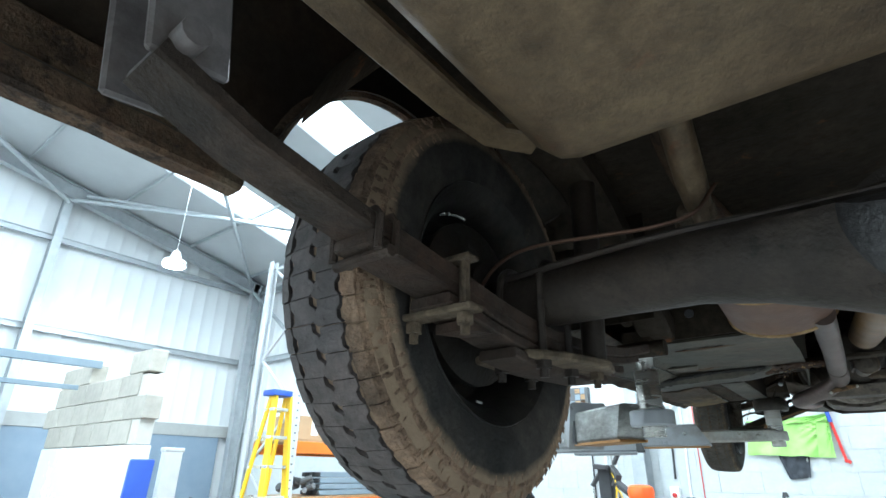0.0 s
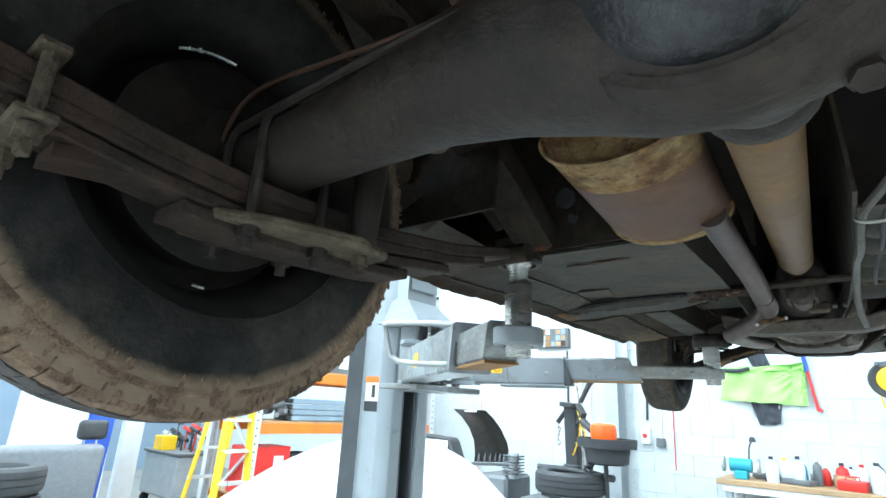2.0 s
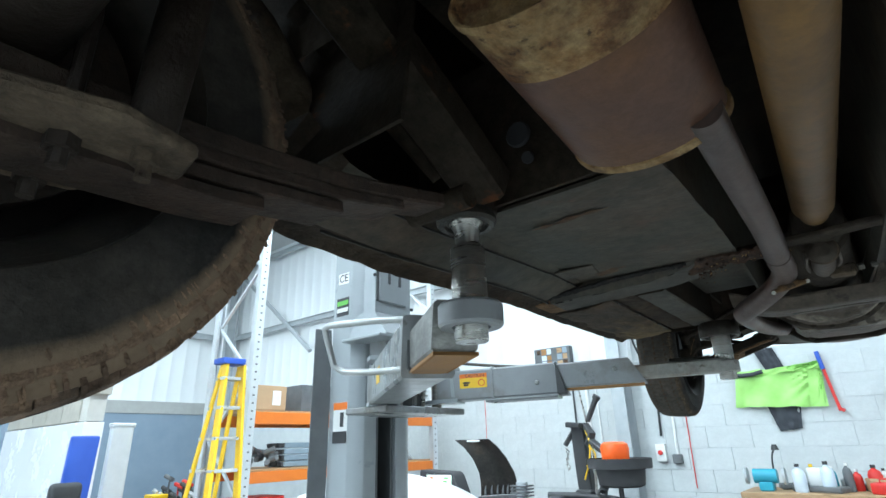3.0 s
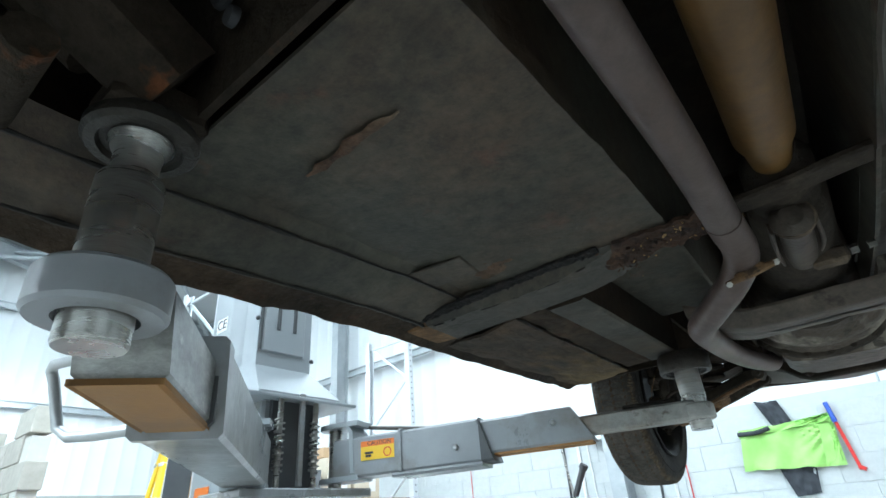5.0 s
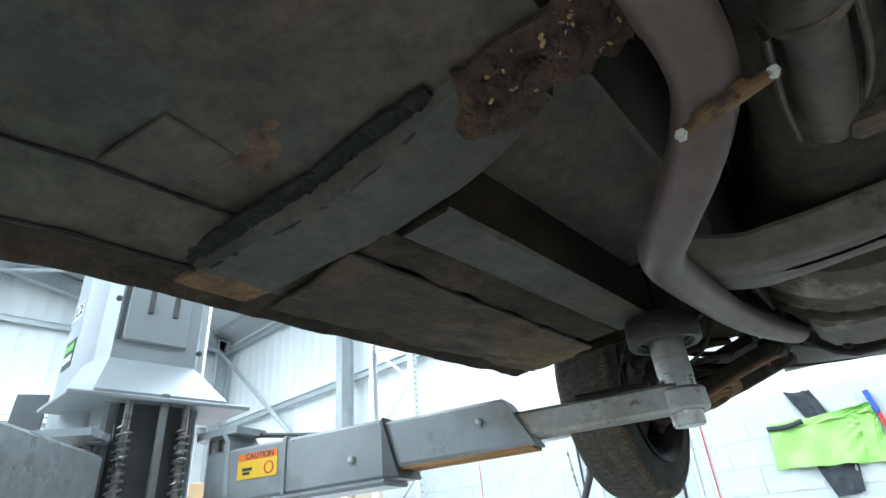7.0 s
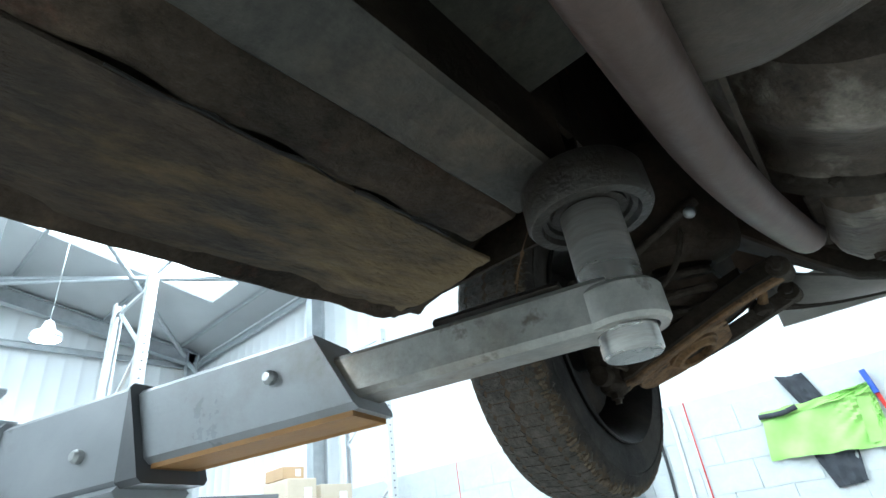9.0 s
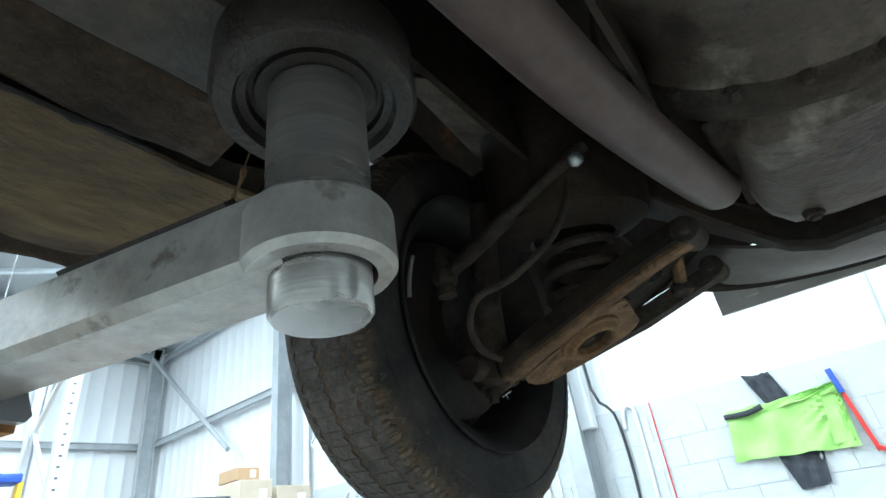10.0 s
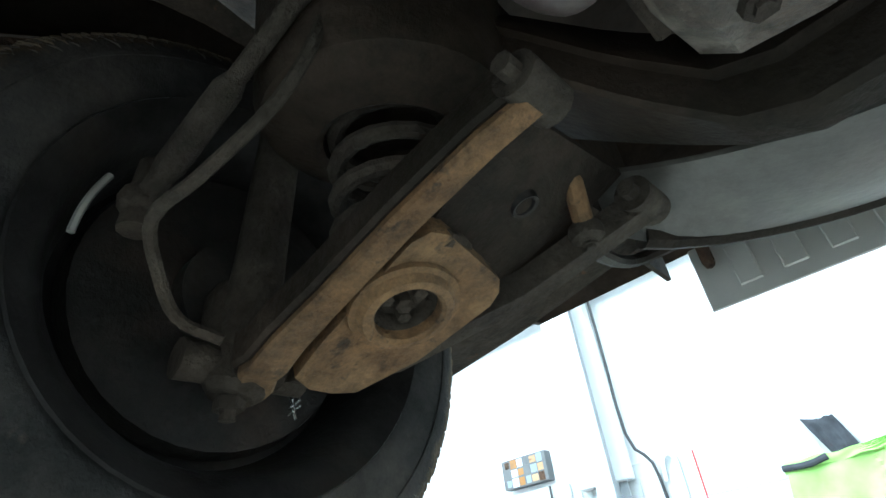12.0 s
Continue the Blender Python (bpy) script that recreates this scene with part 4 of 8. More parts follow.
# repair patch and drain hole on the floor
bm = BM()
box(bm, tr(-0.446, 1.818, FLOOR_Z - 0.006, 0, -4, 14), 0.098, 0.066, 0.005, 0.002)
for v in bm.verts:
    v.co += Vector((jitter(*v.co, 0.006, 40), jitter(*v.co, 0.005, 33), 0))
part("floor_patch", bm, M_RAIL, car, "welded repair patch on the floor")
BUBBLE = (-0.386, 1.878)
bm = BM()
for k in range(22):
    bmesh.ops.create_icosphere(bm, subdivisions=1, radius=0.005 + 0.011 * random.random(), matrix=Matrix.Translation((BUBBLE[0] + random.gauss(0, 0.014), BUBBLE[1] + random.gauss(0, 0.011), FLOOR_Z + 0.001)) @ Matrix.Diagonal((1.3, 1, 0.35, 1)))
tagged(part("rust_patch", bm, M_RUSTY, car, "orange rust bubble beside the patch"), kind="stuff")
bm = BM()
lathe(bm, [(0.0, 0.008), (0.007, 0.007), (0.010, 0.0), (0.015, 0.001), (0.018, 0.010)], tr(cx(1.62, -0.612), 1.62, 1.804, 0, -26), 20)
part("drain_hole", bm, M_SILL, car, "rusty drain hole rim")

# wheels
def tyre_profile():
    half = [(0.182, 0.060), (0.190, 0.070), (0.205, 0.077), (0.235, 0.0845), (0.262, 0.0855), (0.269, 0.0845), (0.276, 0.083), (0.283, 0.0812), (0.290, 0.079), (0.300, 0.0715), (0.3065, 0.050), (0.3085, 0.018)]
    return half + [(r, -a) for r, a in reversed(half)]


AX = Matrix.Rotation(radians(90), 4, "Y")
bm = BM()
lathe(bm, tyre_profile(), AX, 120, closed=True)
tyre_ob = part("tyre", bm, M_TYRE)
TYRE_ME = tyre_ob.data
bpy.data.objects.remove(tyre_ob)
# the front tyres are narrower and lower
bm = BM()
half = [(0.180, 0.056), (0.190, 0.064), (0.205, 0.069), (0.225, 0.072), (0.245, 0.072), (0.2455, 0.0735), (0.249, 0.0735), (0.2495, 0.0715), (0.258, 0.070), (0.268, 0.066), (0.277, 0.058), (0.2815, 0.04), (0.283, 0.015)]
lathe(bm, half + [(r, -a) for r, a in reversed(half)], AX, 96, closed=True)
tyre_ob = part("tyre", bm, M_TYREFRONT)
TYRE_FRONT_ME = tyre_ob.data
bpy.data.objects.remove(tyre_ob)


def radius_at(a, low=False):
    a = abs(a)
    pr = [(0.0, 0.309), (0.050, 0.3065), (0.0715, 0.300), (0.079, 0.290), (0.083, 0.276), (0.0855, 0.26)]
    if low:
        pr = [(0.0, 0.283), (0.04, 0.2815), (0.058, 0.277), (0.066, 0.268), (0.072, 0.255), (0.08, 0.24)]
    for (a0, r0), (a1, r1) in zip(pr, pr[1:]):
        if a <= a1:
            return r0 + (r1 - r0) * (a - a0) / (a1 - a0)
    return 0.26


def tread_block(bm, cells, lift, mi, low=False):
    """A block over a chain of (angle, a_low, a_high) stations."""
    def P(th, a, h):
        r = radius_at(a, low) + h
        return Vector((a, r * math.cos(th), r * math.sin(th)))
    loops = []
    for th, a0, a1 in cells:
        am = (a0 + a1) / 2
        loops.append([P(th, a0, -0.004), P(th, a0, lift), P(th, am, lift), P(th, a1, lift), P(th, a1, -0.004)])
    n0 = len(bm.faces)
    rings(bm, loops)
    bm.faces.ensure_lookup_table()
    for f in bm.faces[n0:]:
        f.material_index = mi


def worn_tread_mesh(count, lift):
    """Four worn zigzag ribs with fine sipes, shoulders ragged with mud."""
    bm = BM()
    w = 2 * math.pi / count
    for k in range(count):
        for r, (a0, a1) in enumerate(((-0.066, -0.040), (-0.037, -0.003), (0.003, 0.037), (0.040, 0.066))):
            o = (0.37 * r) % 1 * w
            c = [(w * k + o + w * t, a0 + 0.003 * q, a1 + 0.003 * q * (1 if r < 3 else 1.8 * random.random())) for t, q in ((0.02, 1), (0.48, -1), (0.94, 0.8))]
            tread_block(bm, c, lift * (0.7 + 0.5 * random.random()), 1, True)
    # dried mud left in ragged tongues over the inner shoulder
    mud = random.Random(5)
    th = 0.0
    while th < 2 * math.pi:
        w = mud.uniform(0.006, 0.026)
        reach = mud.uniform(0.0, 1.0) ** 2 * (0.4 + 0.9 * abs(noise.noise((2.2 * math.cos(th), 2.2 * math.sin(th), 3.0))))
        a0, a1 = 0.060 - mud.uniform(0, 0.010), 0.0620 + 0.010 * reach
        tread_block(bm, [(th, a0 + 0.001, a1 - 0.002), (th + 0.5 * w, a0, a1), (th + w, a0 + 0.002, a1 - 0.003)], mud.uniform(0.0016, 0.0034), 2, True)
        th += w + mud.uniform(0.0, 0.018)
    return bm


def tread_mesh(count, lift, muddy):
    """Two zigzag ribs and two rows of shoulder blocks round the tyre."""
    bm = BM()
    w = 2 * math.pi / count
    z = 0.0048
    for k in range(count):
        th0 = w * k
        for s in (-1, 1):
            o = 0.30 * w if s > 0 else 0
            # shoulder lugs
            for t0, t1, a0 in ((0.01, 0.955, 0.0465),):
                c = [(th0 + o + w * t, (a0 + 0.0016 * math.sin(9.0 * t + k)) * s, 0.0825 * s) for t in (t0, 0.35, 0.65, t1)]
                tread_block(bm, [(t, min(x, y), max(x, y)) for t, x, y in c], lift * (0.92 + 0.10 * math.sin(k * 3.1 + 5 * t0)), 1 if s > 0 or muddy else 0)
            # zigzag ribs with thin cuts
            c = [(th0 + o * 0.6 + w * t, (0.0022 + z * q) * s, (0.0405 + z * q * 0.7) * s) for t, q in ((0.0, 1), (0.30, 0.9), (0.50, -1), (0.80, -0.9), (0.965, 0.8))]
            tread_block(bm, [(t, min(x, y), max(x, y)) for t, x, y in c], lift, 1 if muddy else 0)
    # crumbs of dried mud over the inner shoulder
    mud = random.Random(9)
    for k in range(420):
        th = mud.uniform(0, 2 * math.pi)
        w = mud.uniform(0.006, 0.022)
        a0 = min(0.0835, max(0.050, mud.gauss(0.0765, 0.008)))
        a1 = min(0.0852, a0 + mud.uniform(0.001, 0.006))
        tread_block(bm, [(th, a0 + 0.0008, a1 - 0.0004), (th + 0.5 * w, a0, a1), (th + w, a0 + 0.0006, a1 - 0.0006)], lift * (1.0 if a0 < 0.0805 else 0.35) + mud.uniform(0.0002, 0.0013), 1)
    return bm


def mesh_of(bm, materials, sharp=25):
    ob = part("tread", bm, materials, sharp=sharp)
    me = ob.data
    bpy.data.objects.remove(ob)
    return me


TREAD_ME = mesh_of(tread_mesh(60, 0.0065, False), [M_TREAD, M_TREADMUD])
TREAD_FRONT_ME = mesh_of(worn_tread_mesh(92, 0.0014), [M_TREAD, M_TREADWORN, M_SHOULDERMUD])
# +x of the wheel's own frame is the side towards the car
bm = BM()
lathe(bm, [(0.188, 0.068), (0.197, 0.076), (0.199, 0.073), (0.193, 0.060), (0.180, 0.050), (0.172, 0.020), (0.168, -0.020), (0.172, -0.05), (0.192, -0.062), (0.197, -0.075), (0.190, -0.070),
           (0.168, -0.052), (0.160, -0.03), (0.125, -0.035), (0.10, -0.05), (0.05, -0.045), (0.0, -0.045), (0.0, -0.038), (0.05, -0.038), (0.10, -0.042), (0.125, -0.027), (0.155, -0.02), (0.162, 0.02), (0.171, 0.052), (0.183, 0.064)], AX, 64, closed=True)
rim_ob = part("wheel", bm, M_RIM)
RIM_ME = rim_ob.data
bpy.data.objects.remove(rim_ob)


def wheel(x, y, z, side, steer=0.0, front=False):
    """A wheel under the car; side -1 is its left."""
    m = pose(*settled((x, y, z)), 0, 3.7 if front else 0, (0 if side < 0 else 180) + steer)
    rim = new("wheel", RIM_ME)
    rim.parent = car
    rim.matrix_parent_inverse = Matrix.Translation(-car.location)
    rim.matrix_basis = m
    tagged(rim, "black steel wheel with a muddy all-terrain tyre")
    for name, me, lab in (("tyre", TYRE_FRONT_ME if front else TYRE_ME, "dusty black tyre, mud on the shoulder"), ("tread", TREAD_FRONT_ME if front else TREAD_ME, "worn fine tread, dusty brown" if front else "zigzag tread blocks caked with mud")):
        o = tagged(new(name, me), lab)
        o.parent = rim
    b = BM()
    if front:
        lathe(b, [(0.0, -0.03), (0.128, -0.03), (0.128, -0.018), (0.06, -0.016), (0.06, 0.03), (0.0, 0.03)], AX, 40)
        hub = part("brake_disc", b, M_RIM, rim, "rusty brake disc and hub")
        b = BM()
        lathe(b, [(0.05, 0.0), (0.140, 0.002), (0.145, -0.012), (0.148, -0.012), (0.143, 0.006), (0.05, 0.006)], AX, 36, closed=True)
        part("dust_shield", b, M_HUB, rim, "dark pressed dust shield")
    else:
        lathe(b, [(0.0, -0.03), (0.128, -0.03), (0.130, 0.020), (0.136, 0.026), (0.136, 0.036), (0.120, 0.042), (0.07, 0.050), (0.06, 0.07), (0.0, 0.07)], AX, 48)
        part("brake_drum", b, M_HUB, rim, "grimy brake drum and back plate")
    b = BM()
    lo, hi, a = (157, 181, 0.050) if front else (91, 121, 0.020)
    tube(b, [(a, 0.157 * math.cos(t), 0.157 * math.sin(t)) for t in np.linspace(radians(lo), radians(hi), 10)], 0.0032, 6)
    part("balance_weight", b, M_PLATEBACK if front else M_BRIGHT, rim, "dull tan balance weight" if front else "bright rim strip, balance weight and glint")
    # a glint low on the rear rim, added as a short bright strip
    if not front:
        b = BM()
        tube(b, [(0.05, 0.163 * math.cos(t), 0.163 * math.sin(t)) for t in np.linspace(radians(263), radians(268), 4)], 0.002, 6)
        part("balance_weight", b, M_STEEL, rim, "bright rim strip, balance weight and glint")
    return rim


REAR_W, FRONT_W = (-0.518, 0.72, 1.806), (-0.581, 3.044, 1.792)
wheel(*REAR_W, -1, 2.0)
wheel(*mirror(REAR_W), 1, 2.0)
wheel(*FRONT_W, -1, 2.4, True)
wheel(*mirror(FRONT_W), 1, 2.4, True)

# rear axle
AY = 0.735
bm = BM()
prof = [(-0.50, 0.045, 1.792), (-0.40, 0.044, 1.792), (-0.24, 0.046, 1.793), (-0.14, 0.052, 1.797), (-0.065, 0.068, 1.80), (-0.005, 0.088, 1.801), (0.045, 0.105, 1.801), (0.088, 0.111, 1.801), (0.13, 0.105, 1.801), (0.18, 0.088, 1.801), (0.215, 0.070, 1.80), (0.265, 0.054, 1.797), (0.34, 0.046, 1.793), (0.45, 0.044, 1.792), (0.72, 0.045, 1.792)]
rings(bm, [[(x, AY + min(r, 0.062) * math.cos(a), z + r * math.sin(a)) for a in (2 * math.pi * k / 32 for k in range(32))] for x, r, z in prof])
def flat_top(b):
    for v in b.verts:
        v.co.z = min(v.co.z, 1.832 - 0.75 * max(0.0, 0.70 - v.co.y) + 0.25 * max(0.0, v.co.y - 0.70))


flat_top(bm)
axle = part("rear_axle", bm, M_AXLE, car, "grimy banjo rear axle casing")
bm = BM()
MD = tr(0.088, AY - 0.04, 1.797, 90)
lathe(bm, [(0.0, 0.048), (0.030, 0.046), (0.056, 0.038), (0.074, 0.022), (0.083, 0.006), (0.086, -0.010), (0.089, -0.010), (0.092, 0.000), (0.099, -0.002), (0.104, -0.010), (0.106, -0.03), (0.0, -0.03)], MD, 48)
for fc in bm.faces:
    ct = MD.inverted() @ fc.calc_center_median()
    fc.material_index = 1 if math.hypot(ct.x, ct.y) > 0.0845 else 0
flat_top(bm)
part("diff_cover", bm, [M_COVER, M_AXLE], axle, "oily domed differential cover")
bm = BM()
tube(bm, smoothed([(-0.40, 0.69, 1.820), (-0.19, 0.697, 1.833), (-0.01, 0.697, 1.828), (0.10, 0.69, 1.826), (0.20, 0.695, 1.832), (0.45, 0.70, 1.832)], 4), 0.0055, 8)
part("casing_seam", bm, M_AXLE, axle, "pressed seam along the axle casing")
bm = BM()
lathe(bm, [(0.014, -0.02), (0.014, 0.010), (0.009, 0.012), (0.009, 0.020), (0, 0.020)], tr(0.150, 0.744, 1.712, 150, 0, 0), 6)
part("drain_plug", bm, M_AXLE, axle, "hexagon drain plug")
bm = BM()
lathe(bm, [(0.075, 0.0), (0.062, 0.10), (0.048, 0.14), (0.052, 0.15), (0.052, 0.17), (0.0, 0.17)], tr(0.095, AY + 0.03, 1.805, -86, 0, 2), 28)
part("pinion_nose", bm, M_AXLE, axle, "pinion nose of the axle")
bm = BM()
box(bm, tr(-0.165, 0.765, 1.800, 0, 0, 10), 0.055, 0.03, 0.05, 0.006)
lathe(bm, [(0.013, 0.0), (0.013, -0.018), (0, -0.018)], tr(-0.165, 0.765, 1.777), 8)
part("axle_bracket", bm, M_MUDDY, axle, "muddy brake pipe bracket")
bm = BM()
tube(bm, smoothed([(-0.47, 0.70, 1.80), (-0.42, 0.69, 1.845), (-0.36, 0.69, 1.862), (-0.26, 0.70, 1.858), (-0.19, 0.705, 1.852), (-0.13, 0.72, 1.862), (-0.10, 0.75, 1.91)]), 0.0032, 8)
part("brake_pipe", bm, M_COPPER, axle, "thin copper brake pipe")
# rebound strap tube and damper
for s in (-1, 1):
    f = (lambda p: p) if s < 0 else mirror
    bm = BM()
    tube(bm, [f(p) for p in ((-0.130, 0.800, 1.882), (-0.127, 0.745, 1.925), (-0.112, 0.53, 2.08))], [0.016, 0.021, 0.023], 14)
    st = part("damper_arm", bm, M_TANK, car, "pale grey tubular strut above the axle")
    bm = BM()
    box(bm, tr(*f((-0.135, 0.790, 1.893)), 50), 0.05, 0.03, 0.03, 0.006)
    nut(bm, *f((-0.160, 0.800, 1.888)), 0.009)
    part("strut_clamp", bm, M_MUDDY, st)
    bm = BM()
    tube(bm, [f(p) for p in ((-0.325, 0.83, 1.70), (-0.325, 0.835, 1.78), (-0.32, 0.85, 2.08))], [0.018, 0.02, 0.024], 14)
    part("damper_link", bm, M_AXLE, car, "dull steel damper link")
    # bump stop, rubber cone in mud
    bm = BM()
    lathe(bm, [(0.0, 0), (0.016, 0.003), (0.026, 0.02), (0.038, 0.045), (0.040, 0.08), (0.030, 0.13), (0.022, 0.20), (0.018, 0.24)], tr(*f((-0.515, 1.135, 1.895)), 37), 14)
    for v in bm.verts:
        v.co += Vector((jitter(*v.co, 0.006, 30),) * 3)
    part("bump_stop", bm, M_MUDDY, car, "mud-caked bump stop")
    bm = BM()
    tube(bm, [f(p) for p in ((-0.47, 1.05, 2.09), (-0.43, 1.20, 1.97), (-0.400, 1.30, 1.885))], 0.026, 12)
    part("floor_strut", bm, M_UNDER, car, "dark tubular body strut")


# leaf springs
SP = [(0.12, 1.834), (0.21, 1.803), (0.34, 1.779), (0.47, 1.763), (0.60, 1.744), (0.72, 1.735), (0.90, 1.742), (1.08, 1.766), (1.24, 1.800)]


def spring_z(y):
    for (y0, z0), (y1, z1) in zip(SP, SP[1:]):
        if y <= y1:
            return z0 + (z1 - z0) * (y - y0) / (y1 - y0)
    return SP[-1][1]


def leaf_spring(f):
    xs = -0.380
    bm = BM()
    beam(bm, [f((xs, y, spring_z(y))) for y in np.linspace(0.12, 1.24, 26)], 0.058, 0.020, 0.003)
    sp = part("leaf_spring", bm, M_SPRING, car, "rust-brown leaf spring under the axle")
    for k, (y0, y1) in enumerate(((0.345, 1.15), (0.47, 1.05), (0.62, 0.95))):
        bm = BM()
        beam(bm, [f((xs, y, spring_z(y) - 0.017 * (k + 1))) for y in np.linspace(y0, y1, 18)], 0.058, 0.0135, 0.002)
        part("leaf", bm, M_SPRING, sp)
    bm = BM()
    rings(bm, [[f((xs + a * 0.8, y, 1.700 + 0.11 * (y - 0.51) + b * 0.75)) for a, b in ((-0.028, 0), (0.028, 0), (0.028, 0.016), (-0.028, 0.016))] for t, y in ((0, 0.511), (0, 0.56), (0, 0.60), (0, 0.69))])
    part("leaf", bm, M_SPRING, sp, "short lower leaf standing off the others")
    bm = BM()
    y, z = 0.360, spring_z(0.360)
    for dy in (-0.012, 0.012):
        tube(bm, [f((xs + a, y + dy, z + b)) for a, b in ((0.033, -0.03), (0.034, 0.006), (0.028, 0.014), (-0.028, 0.014), (-0.034, 0.006), (-0.033, -0.03))], 0.0045, 8)
    tube(bm, [f((xs - 0.040, y, z - 0.030)), f((xs + 0.040, y, z - 0.030))], 0.0065, 8)
    part("spring_band", bm, M_SPRING, sp, "bent band round the leaves")
    bm = BM()
    y = 0.490
    z = spring_z(y)
    for dx in (-0.040, 0.036):
        tube(bm, [f((xs + dx, y, z + 0.02)), f((xs + dx, y, z - 0.058))], 0.0065, 8)
        nut(bm, *f((xs + dx, y, z - 0.048)), 0.0105, 0.012, 0.012)
    box(bm, tr(*f((xs, y, z - 0.042))), 0.105, 0.030, 0.008, 0.002)
    box(bm, tr(*f((xs, y, z + 0.019))), 0.10, 0.024, 0.007, 0.002)
    part("spring_clip", bm, M_MUDDY, sp, "clip with two bolts round the leaves")
    # plate under the axle with its U bolts
    bm = BM()
    ol = [(-0.060, 0.655), (0.030, 0.650), (0.062, 0.70), (0.090, 0.80), (0.075, 0.860), (0.030, 0.868), (-0.055, 0.815), (-0.068, 0.74)]
    prism(bm, ol, 0.012, tr(xs, 0, 1.689), 0.003) if f((1, 0, 0)) == (1, 0, 0) else prism(bm, [(-a, b) for a, b in ol], 0.012, tr(f((xs, 0.75, 0))[0], 0, 1.689), 0.003)
    pl = part("spring_plate", bm, M_MUDDY, sp, "mud-crusted spring plate")
    for dx in (-0.034, 0.034):
        bm = BM()
        r = 0.046
        arc = [f((xs + dx, 0.735 - r * math.cos(a), 1.800 + r * math.sin(a))) for a in np.linspace(0, math.pi, 11)]
        tube(bm, [f((xs + dx, 0.735 - r, 1.668))] + arc + [f((xs + dx, 0.735 + r, 1.668))], 0.0062, 8)
        for sy in (-r, r):
            nut(bm, *f((xs + dx, 0.735 + sy, 1.690)), 0.012, 0.012, 0.012)
        part("u_bolt", bm, M_AXLE, sp)
    bm = BM()
    nut(bm, *f((-0.325, 0.83, 1.690)), 0.011, 0.012, 0.012)
    lathe(bm, [(0.014, 0), (0.014, 0.03), (0, 0.03)], tr(*f((-0.325, 0.83, 1.70))), 12)
    part("damper_bolt", bm, M_MUDDY, sp)
    # hanger boxes
    bm = BM()
    box(bm, tr(*f((xs - 0.02, 0.130, 1.968))), 0.088, 0.06, 0.01, 0.003)
    hanger = part("spring_hanger", bm, M_HANGER, car, "pale lilac-grey pressed spring hanger box")
    for dx in (-0.040, 0.040):
        bm = BM()
        box(bm, tr(*f((xs - 0.02 + dx, 0.135, 1.900)), 8), 0.009, 0.066, 0.135, 0.003)
        part("side_plate", bm, M_HANGER, hanger)
    bm = BM()
    tube(bm, [f((xs - 0.046, 0.135, 1.846)), f((xs + 0.046, 0.135, 1.846))], 0.012, 12)
    part("shackle_pin", bm, M_HANGER, hanger)
    bm = BM()
    box(bm, tr(*f((-0.403, 1.358, 1.845))), 0.075, 0.085, 0.043, 0.008)
    part("pad_block", bm, M_UNDER, car, "dark block above the lift pad")
    bm = BM()
    tube(bm, [f((xs - 0.045, 1.25, 1.80)), f((xs + 0.06, 1.25, 1.80))], 0.018, 12)
    part("spring_mount", bm, M_UNDER, car, "front spring mounting under the floor")
    bm = BM()
    beam(bm, [f(p) for p in smoothed([(-0.34, -0.40, 2.02), (-0.34, 0.10, 2.02), (-0.33, 0.5, 2.06), (-0.33, 0.85, 2.06), (-0.35, 1.15, 1.96), (-0.36, 1.36, 1.86)], 4)], 0.075, 0.07, 0.008)
    part("rear_rail", bm, M_UNDER, car, "dark rear chassis rail over the axle")


leaf_spring(lambda p: p)
leaf_spring(mirror)

# fuel tank
bm = BM()
box(bm, tr(0.155, 0.124, 1.942, 0, 0, 1), 0.77, 0.80, 0.175, 0.045, 3)
for v in bm.verts:
    v.co.z += jitter(v.co.x, v.co.y, v.co.z, 0.006, 5)
tank = part("fuel_tank", bm, M_TANK, car, "dented dirty beige fuel tank")
bm = BM()
beam(bm, [(-0.305, -0.30, 1.947), (-0.305, 0.217, 1.945), (-0.308, 0.42, 1.944), (-0.302, 0.500, 1.943), (-0.265, 0.545, 1.94)], 0.045, 0.014, 0.003)
beam(bm, [(-0.25, 0.55, 1.965), (0.52, 0.53, 1.965)], 0.03, 0.012, 0.003)
part("tank_flange", bm, M_TANK, tank, "dirty seam flange of the tank")

# exhaust
bm = BM()
SY0, SY1, SXC, SZ = 1.045, 1.372, -0.100, 1.893
def oval(y, k, a=0.100, b=0.051, dz=0.0):
    c = cx(y) - cx(1.3) + SXC
    return [(c + a * k * math.cos(t), y, SZ - 0.09 * (y - SY0) + dz + b * k * math.sin(t)) for t in (2 * math.pi * i / 40 for i in range(40))]
rings(bm, [oval(SY0 + 0.012, 0.80), oval(SY0 + 0.012, 0.95), oval(SY0, 0.99), oval(SY0, 1.03), oval(SY0 + 0.012, 1.03), oval(SY0 + 0.014, 1.0), oval(SY0 + 0.10, 1.0)])
for f in bm.faces:
    f.material_index = 1
rings(bm, [oval(SY0 + 0.10, 1.0), oval(SY1 - 0.045, 1.0), oval(SY1 - 0.018, 0.99), oval(SY1 - 0.016, 1.03), oval(SY1 - 0.002, 1.03), oval(SY1, 0.98), oval(SY1 - 0.012, 0.92), oval(SY1 - 0.012, 0.5)])
for f in bm.faces:
    ct = f.calc_center_median()
    if ct.y > SY1 - 0.03:
        f.material_index = 1
sil = part("silencer", bm, [M_SILENCER, M_SILRUST], car, "oval rusty exhaust silencer with a crusted end")
bm = BM()
